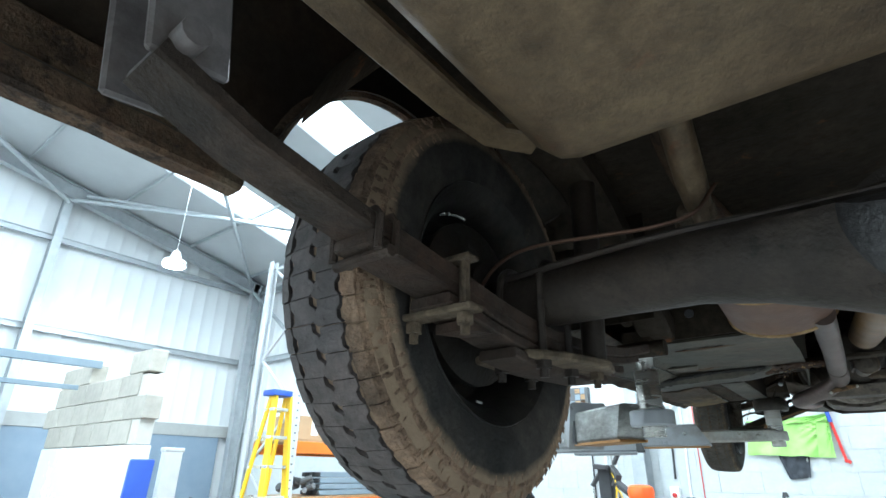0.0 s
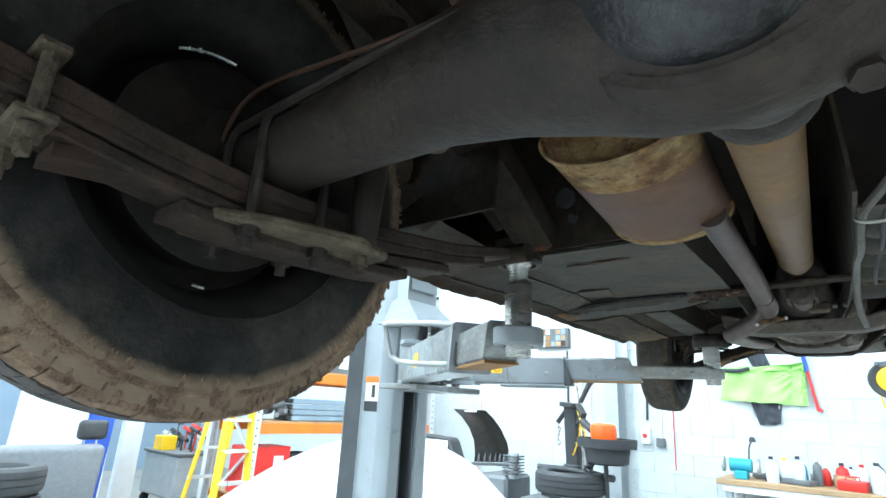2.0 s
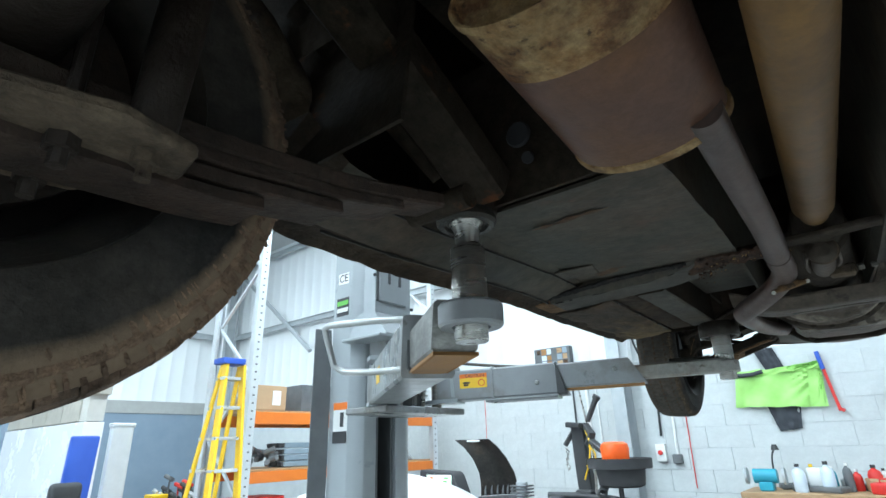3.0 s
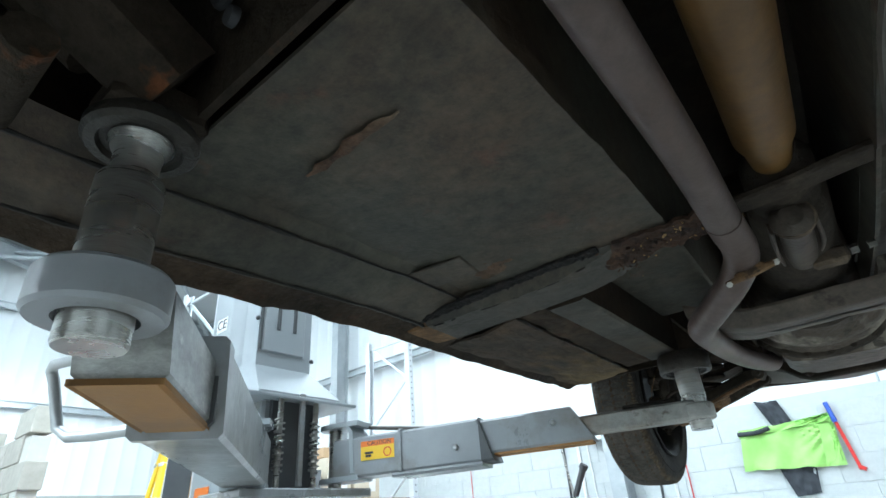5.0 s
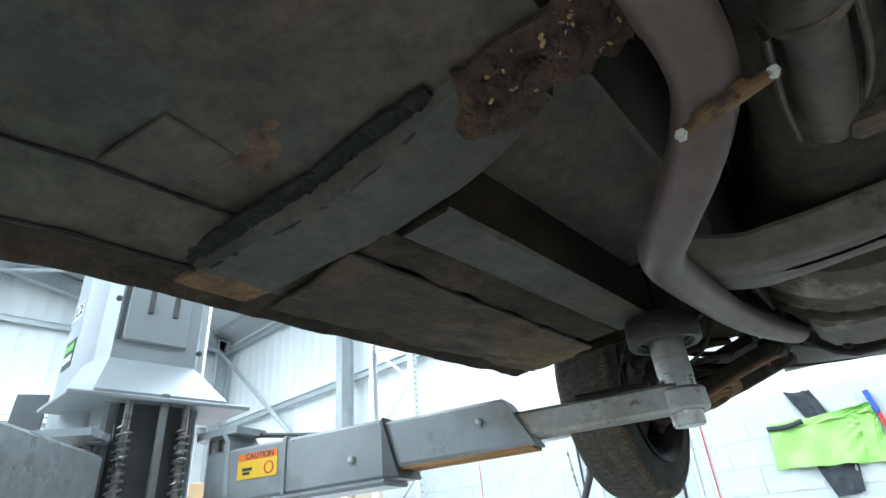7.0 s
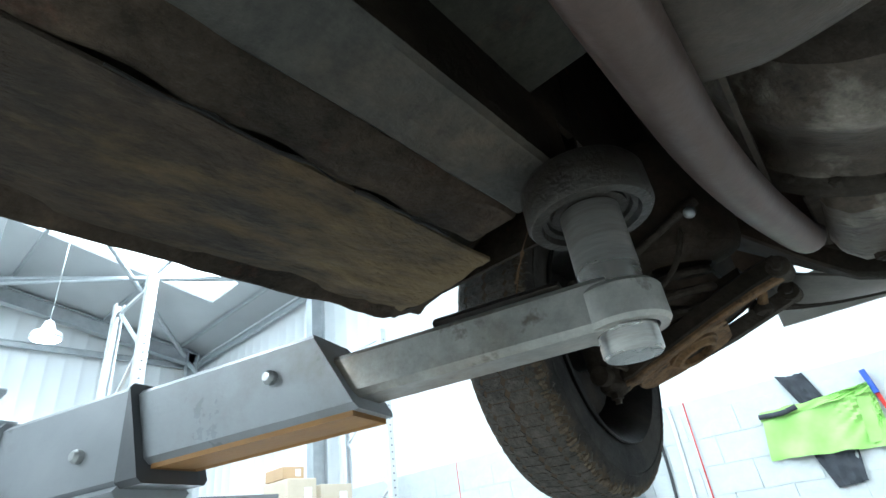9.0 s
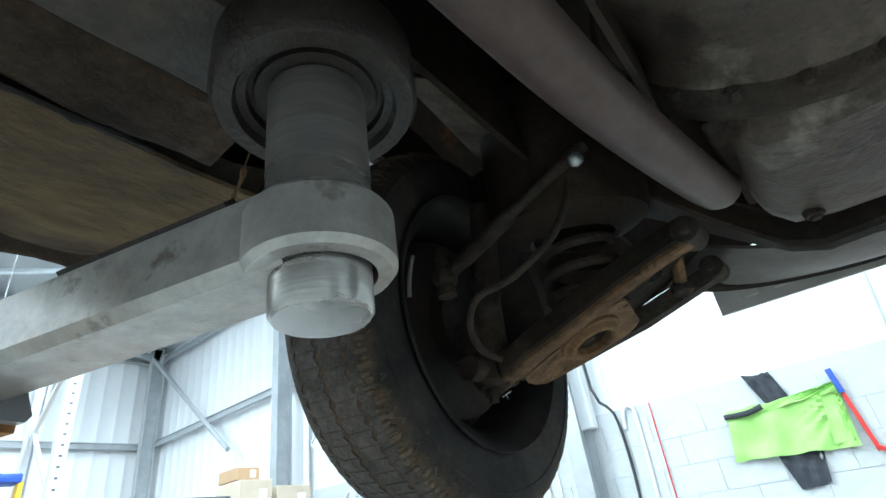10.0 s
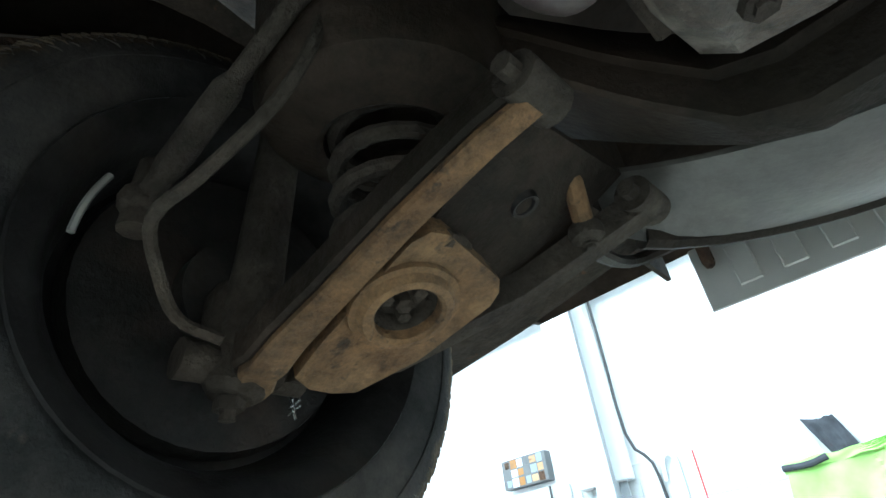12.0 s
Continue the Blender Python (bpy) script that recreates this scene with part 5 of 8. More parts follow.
tube(bm, smoothed([(-0.030, 1.33, 1.842), (-0.034, 1.42, 1.838), (-0.046, 1.75, 1.818), (-0.054, 1.99, 1.803)], 3), 0.0235, 20)
pipe = part("exhaust_pipe", bm, M_PIPE, car, "matt grey-brown exhaust pipe")
bm = BM()
tube(bm, smoothed([(-0.052, 1.94, 1.806), (-0.055, 2.05, 1.794), (-0.088, 2.12, 1.778), (-0.145, 2.195, 1.763), (-0.174, 2.240, 1.758), (-0.186, 2.31, 1.762), (-0.190, 2.50, 1.774), (-0.188, 2.66, 1.783), (-0.178, 2.80, 1.790), (-0.158, 2.98, 1.803), (-0.150, 3.03, 1.815), (-0.146, 3.05, 1.85), (-0.145, 3.06, 1.95)], 4), 0.0245, 20)
part("front_pipe", bm, M_PIPE, car, "bent grey-brown exhaust downpipe")
bm = BM()
tube(bm, smoothed([(-0.090, 1.07, 1.905), (-0.098, 1.01, 1.908), (-0.118, 0.96, 1.925), (-0.15, 0.90, 1.985), (-0.155, 0.78, 2.03), (-0.12, 0.60, 2.05)], 4), 0.021, 16)
part("tail_pipe", bm, M_RUSTY, car, "rusty tailpipe rising over the axle")
bm = BM()
tube(bm, [(-0.090, 2.060, 1.757), (-0.055, 2.062, 1.764), (-0.015, 2.066, 1.773)], [0.004, 0.0065, 0.005], 10)
box(bm, tr(-0.054, 2.062, 1.767, 0, -13, 3), 0.045, 0.013, 0.012, 0.003)
cl = part("exhaust_clamp", bm, M_YELLOWMUD, pipe, "rusty exhaust clamp")
for p in ((-0.086, 2.062, 1.757), (-0.019, 2.067, 1.772)):
    bm = BM()
    lathe(bm, [(0.0048, 0), (0.0048, 0.006), (0.003, 0.006), (0.003, 0.013), (0, 0.013)], tr(*p, 110, 0, 10), 6)
    part("clamp_nut", bm, M_PLATEBACK, pipe, "bright clamp nut")

# propshaft, gearbox and engine
bm = BM()
tube(bm, [(0.088, 0.92, 1.808), (0.087, 0.96, 1.812), (0.084, 1.00, 1.816), (0.031, 1.90, 1.884), (0.030, 1.93, 1.886), (0.028, 1.98, 1.889)], [0.028, 0.034, 0.0365, 0.0365, 0.03, 0.026], 24)
part("propshaft", bm, M_PROP, car, "ochre propeller shaft")
bm = BM()
rings(bm, [[(cx(y) - 0.030 + r * 1.0 * math.cos(a), y, z + r * k * math.sin(a)) for a in (2 * math.pi * i / 48 for i in range(48))] for y, r, z, k in
           ((1.98, 0.03, 1.90, 1), (2.03, 0.048, 1.90, 1), (2.12, 0.05, 1.90, 1), (2.13, 0.058, 1.90, 1.1), (2.30, 0.065, 1.90, 1.1), (2.44, 0.085, 1.91, 1.05), (2.56, 0.100, 1.92, 1.0), (2.62, 0.125, 1.93, 0.95))])
gb = part("gearbox", bm, M_GREASE, car, "oily black gearbox casing")
bm = BM()
BELL = ((2.60, 0.118, 1.93, 0.95), (2.655, 0.142, 1.93, 0.92), (2.690, 0.170, 1.935, 0.90), (2.700, 0.178, 1.935, 0.90), (2.715, 0.183, 1.935, 0.90), (2.735, 0.182, 1.938, 0.89), (2.765, 0.176, 1.94, 0.88), (2.80, 0.172, 1.94, 0.87), (2.83, 0.174, 1.94, 0.87),
        (2.850, 0.186, 1.94, 0.87), (2.862, 0.196, 1.94, 0.87), (2.876, 0.199, 1.94, 0.87), (2.885, 0.198, 1.94, 0.87), (2.888, 0.185, 1.94, 0.87), (2.905, 0.13, 1.93, 0.9))
rings(bm, [[(cx(y) - 0.026 + r * (1 + 0.012 * noise.noise((4 * math.cos(a), 4 * math.sin(a), y * 9))) * math.cos(a), y, z + r * k * (1 + 0.02 * noise.noise((5 * math.cos(a), 5 * math.sin(a), y * 12))) * math.sin(a)) for a in (2 * math.pi * i / 72 for i in range(72))] for y, r, z, k in BELL])
for fc in bm.faces:
    yb = fc.calc_center_median().y
    fc.material_index = 1 if yb < 2.66 or yb > 2.845 else 0
bh = part("bell_housing", bm, [M_ALLOY, M_GREASE], gb, "round bell housing with flaking pale alloy and a dark flange")
for k in range(9):
    a = radians(205 + 16 * k)
    bm = BM()
    lathe(bm, [(0.008, 0.0), (0.008, -0.007), (0.005, -0.009), (0, -0.009)], tr(cx(2.86) - 0.026 + 0.188 * math.cos(a), 2.858, 1.94 + 0.87 * 0.188 * math.sin(a), -90), 6)
    part("flange_bolt", bm, M_GREASE, bh, "dark hexagon bolt of the flange")
bm = BM()
tube(bm, [(0.022, 2.075, 1.838), (0.022, 2.085, 1.838), (0.021, 2.098, 1.838), (0.021, 2.10, 1.838), (0.018, 2.20, 1.842), (0.016, 2.29, 1.850), (0.016, 2.30, 1.852)], [0.016, 0.030, 0.030, 0.023, 0.025, 0.026, 0.016], 18)
for v in bm.verts:
    v.co += Vector((jitter(*v.co, 0.003, 40), 0, jitter(*v.co, 0.003, 35)))
part("gearbox_tail", bm, M_PLATE, gb, "greasy brown gearbox tail housing")
for rib in (-1, 1):
    bm = BM()
    beam(bm, smoothed([(0.020 + 0.030 * rib, 2.10, 1.838), (0.018 + 0.034 * rib, 2.20, 1.840), (0.012 + 0.026 * rib, 2.29, 1.850)], 3), 0.006, 0.020, 0.002)
    part("tail_rib", bm, M_PLATE, gb)
# a paler ring round the rear end of the tail
bm = BM()
lathe(bm, [(0.020, -0.006), (0.0305, -0.005), (0.0318, 0.0), (0.0305, 0.006), (0.020, 0.007)], tr(0.022, 2.092, 1.838, 90), 28, closed=True)
part("tail_ring", bm, M_MUDDY, gb, "pale rim of the tail housing")
bm = BM()
box(bm, tr(0.052, 2.285, 1.832, 0, 0, 8), 0.055, 0.030, 0.030, 0.006)
part("mount_foot", bm, M_MUDDY, gb)
for k in range(2):
    bm = BM()
    tube(bm, [(0.082 + 0.026 * k, 2.284, 1.834), (0.094 + 0.026 * k, 2.285, 1.835)], 0.009 - 0.002 * k, 6)
    part("mount_bolt", bm, M_APRON, gb, "dull bolt of the mounting")
# pressed support plate under the gearbox, its slot cut through
def support(u, v, dz=0.0):
    x = -0.215 + 0.46 * u
    e = abs(x - 0.015)
    y0 = 2.402 - 0.10 * max(0.0, e - 0.06) - 0.55 * max(0.0, e - 0.12)
    y1 = 2.545 - 0.010 * math.sin(18 * x)
    z = 1.776 + 0.55 * max(0.0, e - 0.13) ** 1.4 + 0.012 * (2 * v - 1) ** 4 + 0.020 * max(0.0, 0.16 - v) / 0.16
    return (x, y0 + (y1 - y0) * v, z + dz + jitter(x, v, 3, 0.002, 12))
bm = BM()
NU, NV = 46, 20
for dz in (0.0, 0.006):
    g = [[bm.verts.new(support(i / NU, j / NV, dz)) for j in range(NV + 1)] for i in range(NU + 1)]
    for i in range(NU):
        for j in range(NV):
            if not (13 <= i < 33 and 10 <= j < (12 if 14 <= i < 32 else 11)):
                bm.faces.new((g[i][j], g[i + 1][j], g[i + 1][j + 1], g[i][j + 1])[::1 if dz else -1])
    if dz == 0:
        low = g
for i, j, k, l in [(i, j, i + 1, j) for i in range(NU) for j in (0, NV)] + [(i, j, i, j + 1) for i in (0, NU) for j in range(NV)]:
    bm.faces.new((low[i][j], low[k][l], g[k][l], g[i][j]))
part("support_plate", bm, M_PLATE, gb, "pressed brown-grey support plate with a long slot")
bm = BM()
beam(bm, [(-0.215 + 0.46 * t, 2.475 + 0.012 * math.sin(3 * t), 1.800) for t in np.linspace(0.2, 0.8, 8)], 0.10, 0.014, 0.004)
part("support_rubber", bm, M_RIM, gb, "black rubber above the support plate")
bm = BM()
beam(bm, smoothed([(cx(2.0, -0.27), 1.985, 1.842), (cx(2.0, -0.15), 1.995, 1.846), (cx(2.0, -0.03), 2.0, 1.848), (cx(2.0, 0.10), 1.985, 1.848), (cx(2.0, 0.40), 1.975, 1.832)], 3), 0.045, 0.012, 0.003)
part("gearbox_mount", bm, M_GREASE, car, "rusty gearbox mounting plate")
bm = BM()
rings(bm, [[(cx(y) + a * w, y, z0 + b) for a, b in ((-1, 0.20), (-1, 0.065), (-0.95, 0.030), (-0.82, 0.008), (-0.5, 0.0), (0.0, -0.002), (0.5, 0.0), (0.82, 0.008), (0.95, 0.030), (1, 0.065), (1, 0.20))] for y, w, z0 in
           ((2.905, 0.13, 1.80), (2.93, 0.150, 1.775), (3.10, 0.150, 1.768), (3.14, 0.145, 1.775), (3.18, 0.135, 1.84), (3.50, 0.125, 1.86))])
for v in bm.verts:
    v.co += Vector((jitter(*v.co, 0.004, 25), jitter(*v.co, 0.003, 20), jitter(*v.co, 0.005, 22)))
sump = part("engine_sump", bm, M_ALLOY, car, "oily flaking engine sump")
bm = BM()
box(bm, tr(cx(3.02), 3.02, 1.825), 0.318, 0.22, 0.008, 0.003)
lathe(bm, [(0.011, 0), (0.011, -0.010), (0.006, -0.010), (0.006, -0.014), (0, -0.014)], tr(cx(3.1, -0.10), 3.10, 1.775), 6)
part("sump_flange", bm, M_GREASE, sump, "sump flange and drain plug")
bm = BM()
box(bm, tr(cx(3.0), 3.12, 2.13), 0.30, 0.72, 0.42, 0.03, 2)
part("engine_block", bm, M_GREASE, car, "greasy black engine block")

# handbrake cables hanging by the tunnel
bm = BM()
tube(bm, smoothed([(0.30, 0.86, 1.80), (0.24, 1.10, 1.83), (0.180, 1.36, 1.838), (0.160, 1.45, 1.833), (0.152, 1.60, 1.815), (0.142, 1.72, 1.817), (0.138, 1.84, 1.806), (0.136, 1.98, 1.792), (0.140, 2.10, 1.778), (0.150, 2.20, 1.760)], 4), 0.007, 8)
cb = part("handbrake_cable", bm, M_APRON, car, "grey cable sheath hanging beside the tunnel")
bm = BM()
tube(bm, smoothed([(0.31, 0.90, 1.82), (0.25, 1.15, 1.838), (0.195, 1.40, 1.838), (0.184, 1.55, 1.818), (0.180, 1.70, 1.826), (0.170, 1.78, 1.808), (0.172, 1.92, 1.812)], 4), 0.0035, 8)
part("thin_cable", bm, M_BLACK, cb)
bm = BM()
tube(bm, [(0.178 + 0.026 * math.cos(a), 1.44 + 0.012 * math.sin(a), 1.830 + 0.012 * math.sin(a)) for a in np.linspace(0, 5.6, 14)], 0.003, 6)
part("cable_tie", bm, M_PLATEBACK, cb)

# front suspension
LINK_LOW, LINK_TOP = (-0.274, 3.232, 1.785), (-0.250, 3.185, 1.836)
XA = [0.0, 0.10, 0.14, 0.19, 0.235, 0.27, 0.32, 0.37, 0.44, 0.60]
XY = [3.200, 3.200, 3.198, 3.165, 3.120, 3.090, 3.072, 3.060, 3.055, 3.055]
XZ = [1.768, 1.766, 1.782, 1.822, 1.862, 1.895, 1.938, 1.965, 1.975, 1.97]
bm = BM()
rr = []
for t in np.linspace(-1, 1, 61):
    a = abs(t) * 0.60
    x, y0, z = cx(3.16) + t * 0.60, float(np.interp(a, XA, XY)), float(np.interp(a, XA, XZ))
    y1 = 3.250
    rr.append([(x, y0 + (y1 - y0) * u + du, z + v) for u, v, du in ((0, 0.075, 0.0), (0, 0.055, -0.012), (0, 0.047, -0.012), (0, 0.044, 0.0), (0, 0.006, 0.004), (0, 0.0, 0.012), (1, 0.0, -0.012), (1, 0.012, 0.0), (1, 0.10, 0.0), (0.3, 0.12, 0.0))])
rings(bm, rr)
xmf = part("front_crossmember", bm, M_CROSS, car, "dark brown curved front crossmember")
for a in (-0.285, 0.285):
    bm = BM()
    lathe(bm, [(0.012, 0.0), (0.0145, 0.003), (0.0145, 0.006), (0, 0.006)], tr(cx(3.08, a), 3.085, 1.895, 96), 18)
    part("access_hole", bm, M_RIM, xmf, "black access hole in the crossmember")
# grey apron ahead of the crossmember
def apron(u, v):
    c = math.sin(math.pi * min(max(u, 0), 1)) ** 0.6
    y0, y1 = 3.264, 3.275 + 0.19 * c
    return (cx(3.3, -0.283 + 0.566 * u), y0 + (y1 - y0) * v, (1.772 + 0.10 * abs(2 * u - 1) ** 1.8) * (1 - v) + 1.797 * v - 0.012 * math.sin(math.pi * v) * c)


closer("front_apron", apron, 32, 10, 0.006, (0, 0, 1), M_APRON, "smooth grey apron under the radiator")
bm = BM()
tube(bm, [(cx(3.3, -0.283 + 0.566 * u), 3.283 + 0.19 * math.sin(math.pi * u) ** 0.6, 1.806) for u in np.linspace(0.02, 0.98, 30)], 0.013, 8)
part("apron_edge", bm, M_CROSS, car, "dark lower lip of the front valance")

for s in (-1, 1):
    f = (lambda p: p) if s < 0 else mirror
    # lower wishbone: two arms, spring pan with its round opening
    bm = BM()
    A0, A1 = (-0.205, 3.068, 1.786), (-0.484, 3.036, 1.690)
    arm_line = ((A0, 0.009), ((-0.245, 3.062, 1.776), 0.010), ((-0.32, 3.052, 1.750), 0.0105), ((-0.40, 3.044, 1.720), 0.011), ((-0.445, 3.039, 1.703), 0.0125), ((-0.470, 3.038, 1.692), 0.0135), (A1, 0.0145), ((-0.497, 3.042, 1.685), 0.0125), ((-0.504, 3.046, 1.683), 0.007))
    rings(bm, [[f((p[0], p[1] + a * w, p[2] + b)) for a, b in ((-1.0, 0.014), (-1.15, -0.008), (-0.9, -0.011), (0.9, -0.011), (1.1, -0.008), (1, 0.014))] for p, w in arm_line])
    wb = part("wishbone", bm, [M_YELLOWMUD], car, "ochre muddy lower wishbone arm")
    bm = BM()
    rings(bm, [[f((p[0], p[1] - 1.15 * w + a, p[2] + b)) for a, b in ((-0.003, -0.004), (-0.006, 0.000), (-0.005, 0.026), (0.002, 0.030), (0.004, 0.0))] for p, w in arm_line])
    part("arm_web", bm, M_CROSS, wb, "dark upright web of the wishbone arm")
    bm = BM()
    rings(bm, [[f((p[0], p[1] + a * w, p[2] + b)) for a, b in ((-1, 0.016), (-1, -0.012), (1, -0.012), (1, 0.016))] for p, w in
               (((-0.225, 3.26, 1.80), 0.011), ((-0.34, 3.22, 1.755), 0.011), ((-0.45, 3.14, 1.708), 0.012), ((-0.50, 3.08, 1.70), 0.013))])
    part("wishbone_arm", bm, M_GREASE, wb)
    bm = BM()
    web = ((-0.325, 3.085, 1.762), (-0.225, 3.075, 1.800), (-0.232, 3.255, 1.842), (-0.30, 3.235, 1.796), (-0.37, 3.20, 1.756))
    rings(bm, [[f((x, y, z + dz)) for x, y, z in web] for dz in (0.0, 0.006)])
    part("wishbone_web", bm, M_CROSS, wb, "dark brown plate between the arms")
    bm = BM()
    lathe(bm, [(0.009, 0.004), (0.010, -0.003), (0.013, -0.004), (0.015, 0.003), (0.0, 0.003)], tr(*f((-0.285, 3.155, 1.789)), 15, -18 if s < 0 else 18), 18)
    part("web_hole", bm, M_RIM, wb, "black hole with a rolled edge")
    bm = BM()
    for p in (A0, (-0.225, 3.26, 1.80)):
        tube(bm, [f((p[0], p[1] - 0.020, p[2] + 0.006)), f((p[0], p[1] + 0.022, p[2] + 0.006))], 0.0175, 16)
        tube(bm, [f((p[0], p[1] - 0.032, p[2] + 0.006)), f((p[0], p[1] + 0.03, p[2] + 0.006))], 0.0085, 8)
    part("wishbone_bush", bm, M_GREASE, wb, "black rubber bush")
    bm = BM()
    sl = -20.5 if s < 0 else 20.5
    MP = tr(*f((-0.383, 3.104, 1.718)), 0, sl)
    MC = tr(*f((-0.372, 3.095, 1.735)), 8, (8 if s < 0 else -8))
    lathe(bm, [(0.0275, 0.004), (0.028, -0.008), (0.031, -0.011), (0.037, -0.010), (0.041, -0.003), (0.046, -0.002), (0.047, 0.006), (0.040, 0.010), (0.029, 0.010)], MP, 36, closed=True)
    def pan_pts(z):
        o = [(-0.112, -0.018), (-0.098, -0.044), (0.055, -0.038), (0.078, -0.026), (0.056, 0.066), (0.030, 0.072), (-0.05, 0.052), (-0.108, 0.018)]
        if s > 0:
            o = [(-a, b) for a, b in o]
        return o
    n = 32
    circ = [(0.042 * math.cos(2 * math.pi * i / n), 0.042 * math.sin(2 * math.pi * i / n)) for i in range(n)]
    def outer(a):
        d = Vector((math.cos(a), math.sin(a)))
        best = 9
        o = pan_pts(0)
        for p, q in zip(o, o[1:] + o[:1]):
            p, q = Vector(p), Vector(q)
            e = q - p
            den = d.x * e.y - d.y * e.x
            if abs(den) > 1e-9:
                t = (p.x * e.y - p.y * e.x) / den
                k = (p.x * d.y - p.y * d.x) / den
                if t > 0 and -1e-6 <= k <= 1 + 1e-6:
                    best = min(best, t)
        return (best * d.x, best * d.y)
    outl = [outer(2 * math.pi * i / n) for i in range(n)]
    rings(bm, [[MP @ Vector((x, y, 0.004)) for x, y in circ], [MP @ Vector((x, y, 0.0)) for x, y in outl], [MP @ Vector((x, y, 0.022)) for x, y in outl]], closed_ends=False)
    part("spring_pan", bm, M_YELLOWMUD, wb, "ochre spring pan with a round opening")
    bm = BM()
    lathe(bm, [(0.0, 0.016), (0.022, 0.016), (0.0275, 0.002), (0.0275, 0.030), (0, 0.03)], MP, 24)
    for a in (0.4, 2.5, 4.6):
        lathe(bm, [(0.006, 0.018), (0.006, 0.004), (0, 0.002)], MP @ tr(0.016 * math.cos(a), 0.016 * math.sin(a), 0), 6)
    lathe(bm, [(0.008, 0.02), (0.008, 0.002), (0.004, -0.002), (0, -0.002)], MP, 6)
    part("damper_seat", bm, M_GREASE, wb, "dark damper end inside the opening")
    bm = BM()
    coil = []
    for i in range(int(4.2 * 18)):
        a = 2 * math.pi * i / 18
        coil.append(MC @ Vector((0.050 * math.cos(a), 0.050 * math.sin(a), 0.020 + 0.032 * i / 18)))
    tube(bm, coil, 0.0075, 8)
    cs = part("coil_spring", bm, M_GREASE, car, "dark coil spring above the wishbone")
    bm = BM()
    lathe(bm, [(0.0, 0.34), (0.116, 0.34), (0.116, 0.165), (0.110, 0.148), (0.092, 0.136), (0.074, 0.132), (0.066, 0.126), (0.060, 0.130), (0.058, 0.165), (0.0, 0.17)], MC, 36)
    part("spring_tower", bm, M_CROSS, cs, "dark pressed spring housing with a rolled lip")
    # kingpin and upright
    bm = BM()
    tube(bm, [f(p) for p in ((-0.512, 3.028, 1.672), (-0.512, 3.03, 1.68), (-0.51, 3.035, 1.70), (-0.50, 3.035, 1.80), (-0.47, 3.03, 1.96))], [0.018, 0.026, 0.026, 0.022, 0.02], 14)
    box(bm, tr(*f((-0.525, 3.03, 1.745))), 0.045, 0.05, 0.07, 0.012, 2)
    tube(bm, [f((-0.515, 2.985, 1.70)), f((-0.515, 3.09, 1.70))], 0.017, 12)
    nut(bm, *f((-0.512, 3.028, 1.672)), 0.012, 0.010, 0.008)
    kp = part("stub_axle", bm, M_GREASE, car, "greasy kingpin and stub axle")
    bm = BM()
    c0 = Vector((-0.540, 3.095, 1.692))
    tube(bm, [f(c0), f(c0 + Vector((0.004, 0.004, -0.022)))], 0.0013, 5)
    for k in range(3):
        tube(bm, [f(c0 + Vector((-0.002, 0, -0.005 - 0.006 * k))), f(c0 + Vector((0.012, 0.004, 0.001 - 0.006 * k)))], 0.0009, 5)
    part("cotter_pin", bm, M_BRIGHT, kp, "bright bent split pin")
    # steering rod
    bm = BM()
    R0, R1 = Vector((-0.262, 2.958, 1.915)), Vector((-0.482, 2.932, 1.815))
    d = R1 - R0
    tube(bm, [f(R0 + d * t) for t in (0, 0.12, 0.2, 0.5, 0.55, 0.86, 0.92, 1.0)], [0.010, 0.011, 0.0075, 0.0075, 0.0115, 0.0115, 0.009, 0.009], 12)
    rod = part("steering_rod", bm, M_GREASE, car, "grimy steering track rod")
    bm = BM()
    bmesh.ops.create_icosphere(bm, subdivisions=2, radius=0.018, matrix=Matrix.Translation(f(R1 + Vector((-0.008, 0, -0.002)))))
    tube(bm, [f(R1 + Vector((-0.008, 0, -0.03))), f(R1 + Vector((-0.008, 0, 0.04)))], [0.013, 0.010], 10)
    part("ball_joint", bm, M_GREASE, rod, "dirty ball joint")
    bm = BM()
    bmesh.ops.create_icosphere(bm, subdivisions=2, radius=0.010, matrix=Matrix.Translation(f((-0.275, 2.95, 1.893))))
    part("rod_bolt", bm, M_ZINC, rod, "worn bright bolt head")
    # brake hose
    bm = BM()
    tube(bm, [f(p) for p in smoothed([(-0.300, 2.975, 1.93), (-0.305, 2.97, 1.87), (-0.335, 2.96, 1.815), (-0.39, 2.94, 1.775), (-0.44, 2.93, 1.765), (-0.475, 2.95, 1.745), (-0.48, 2.97, 1.715), (-0.47, 3.0, 1.70)], 4)], 0.0048, 8)
    hose = part("brake_hose", bm, M_GREASE, car, "grey-brown brake hose")
    bm = BM()
    lathe(bm, [(0.008, 0), (0.008, 0.02), (0, 0.02)], tr(*f((-0.302, 2.972, 1.925))), 6)
    part("hose_union", bm, M_BRIGHT, hose, "bright hose union")
    # anti-roll bar and drop link
    bm = BM()
    L0, L1 = Vector(LINK_LOW), Vector(LINK_TOP)
    tube(bm, [f(L0), f(L1)], 0.0095, 10)
    lk = part("drop_link", bm, M_YELLOWMUD, car, "ochre drop link")
    for p in (L0, L1):
        bm = BM()
        lathe(bm, [(0.010, -0.012), (0.016, -0.007), (0.017, 0.0), (0.016, 0.007), (0.010, 0.012)], tr(*f(p)), 14)
        part("link_bush", bm, M_GREASE, lk, "black link bush")
    bm = BM()
    nut(bm, *f(L0 + Vector((0, 0, -0.008))), 0.008, 0.006, 0.003)
    part("link_nut", bm, M_GREASE, lk)
    bm = BM()
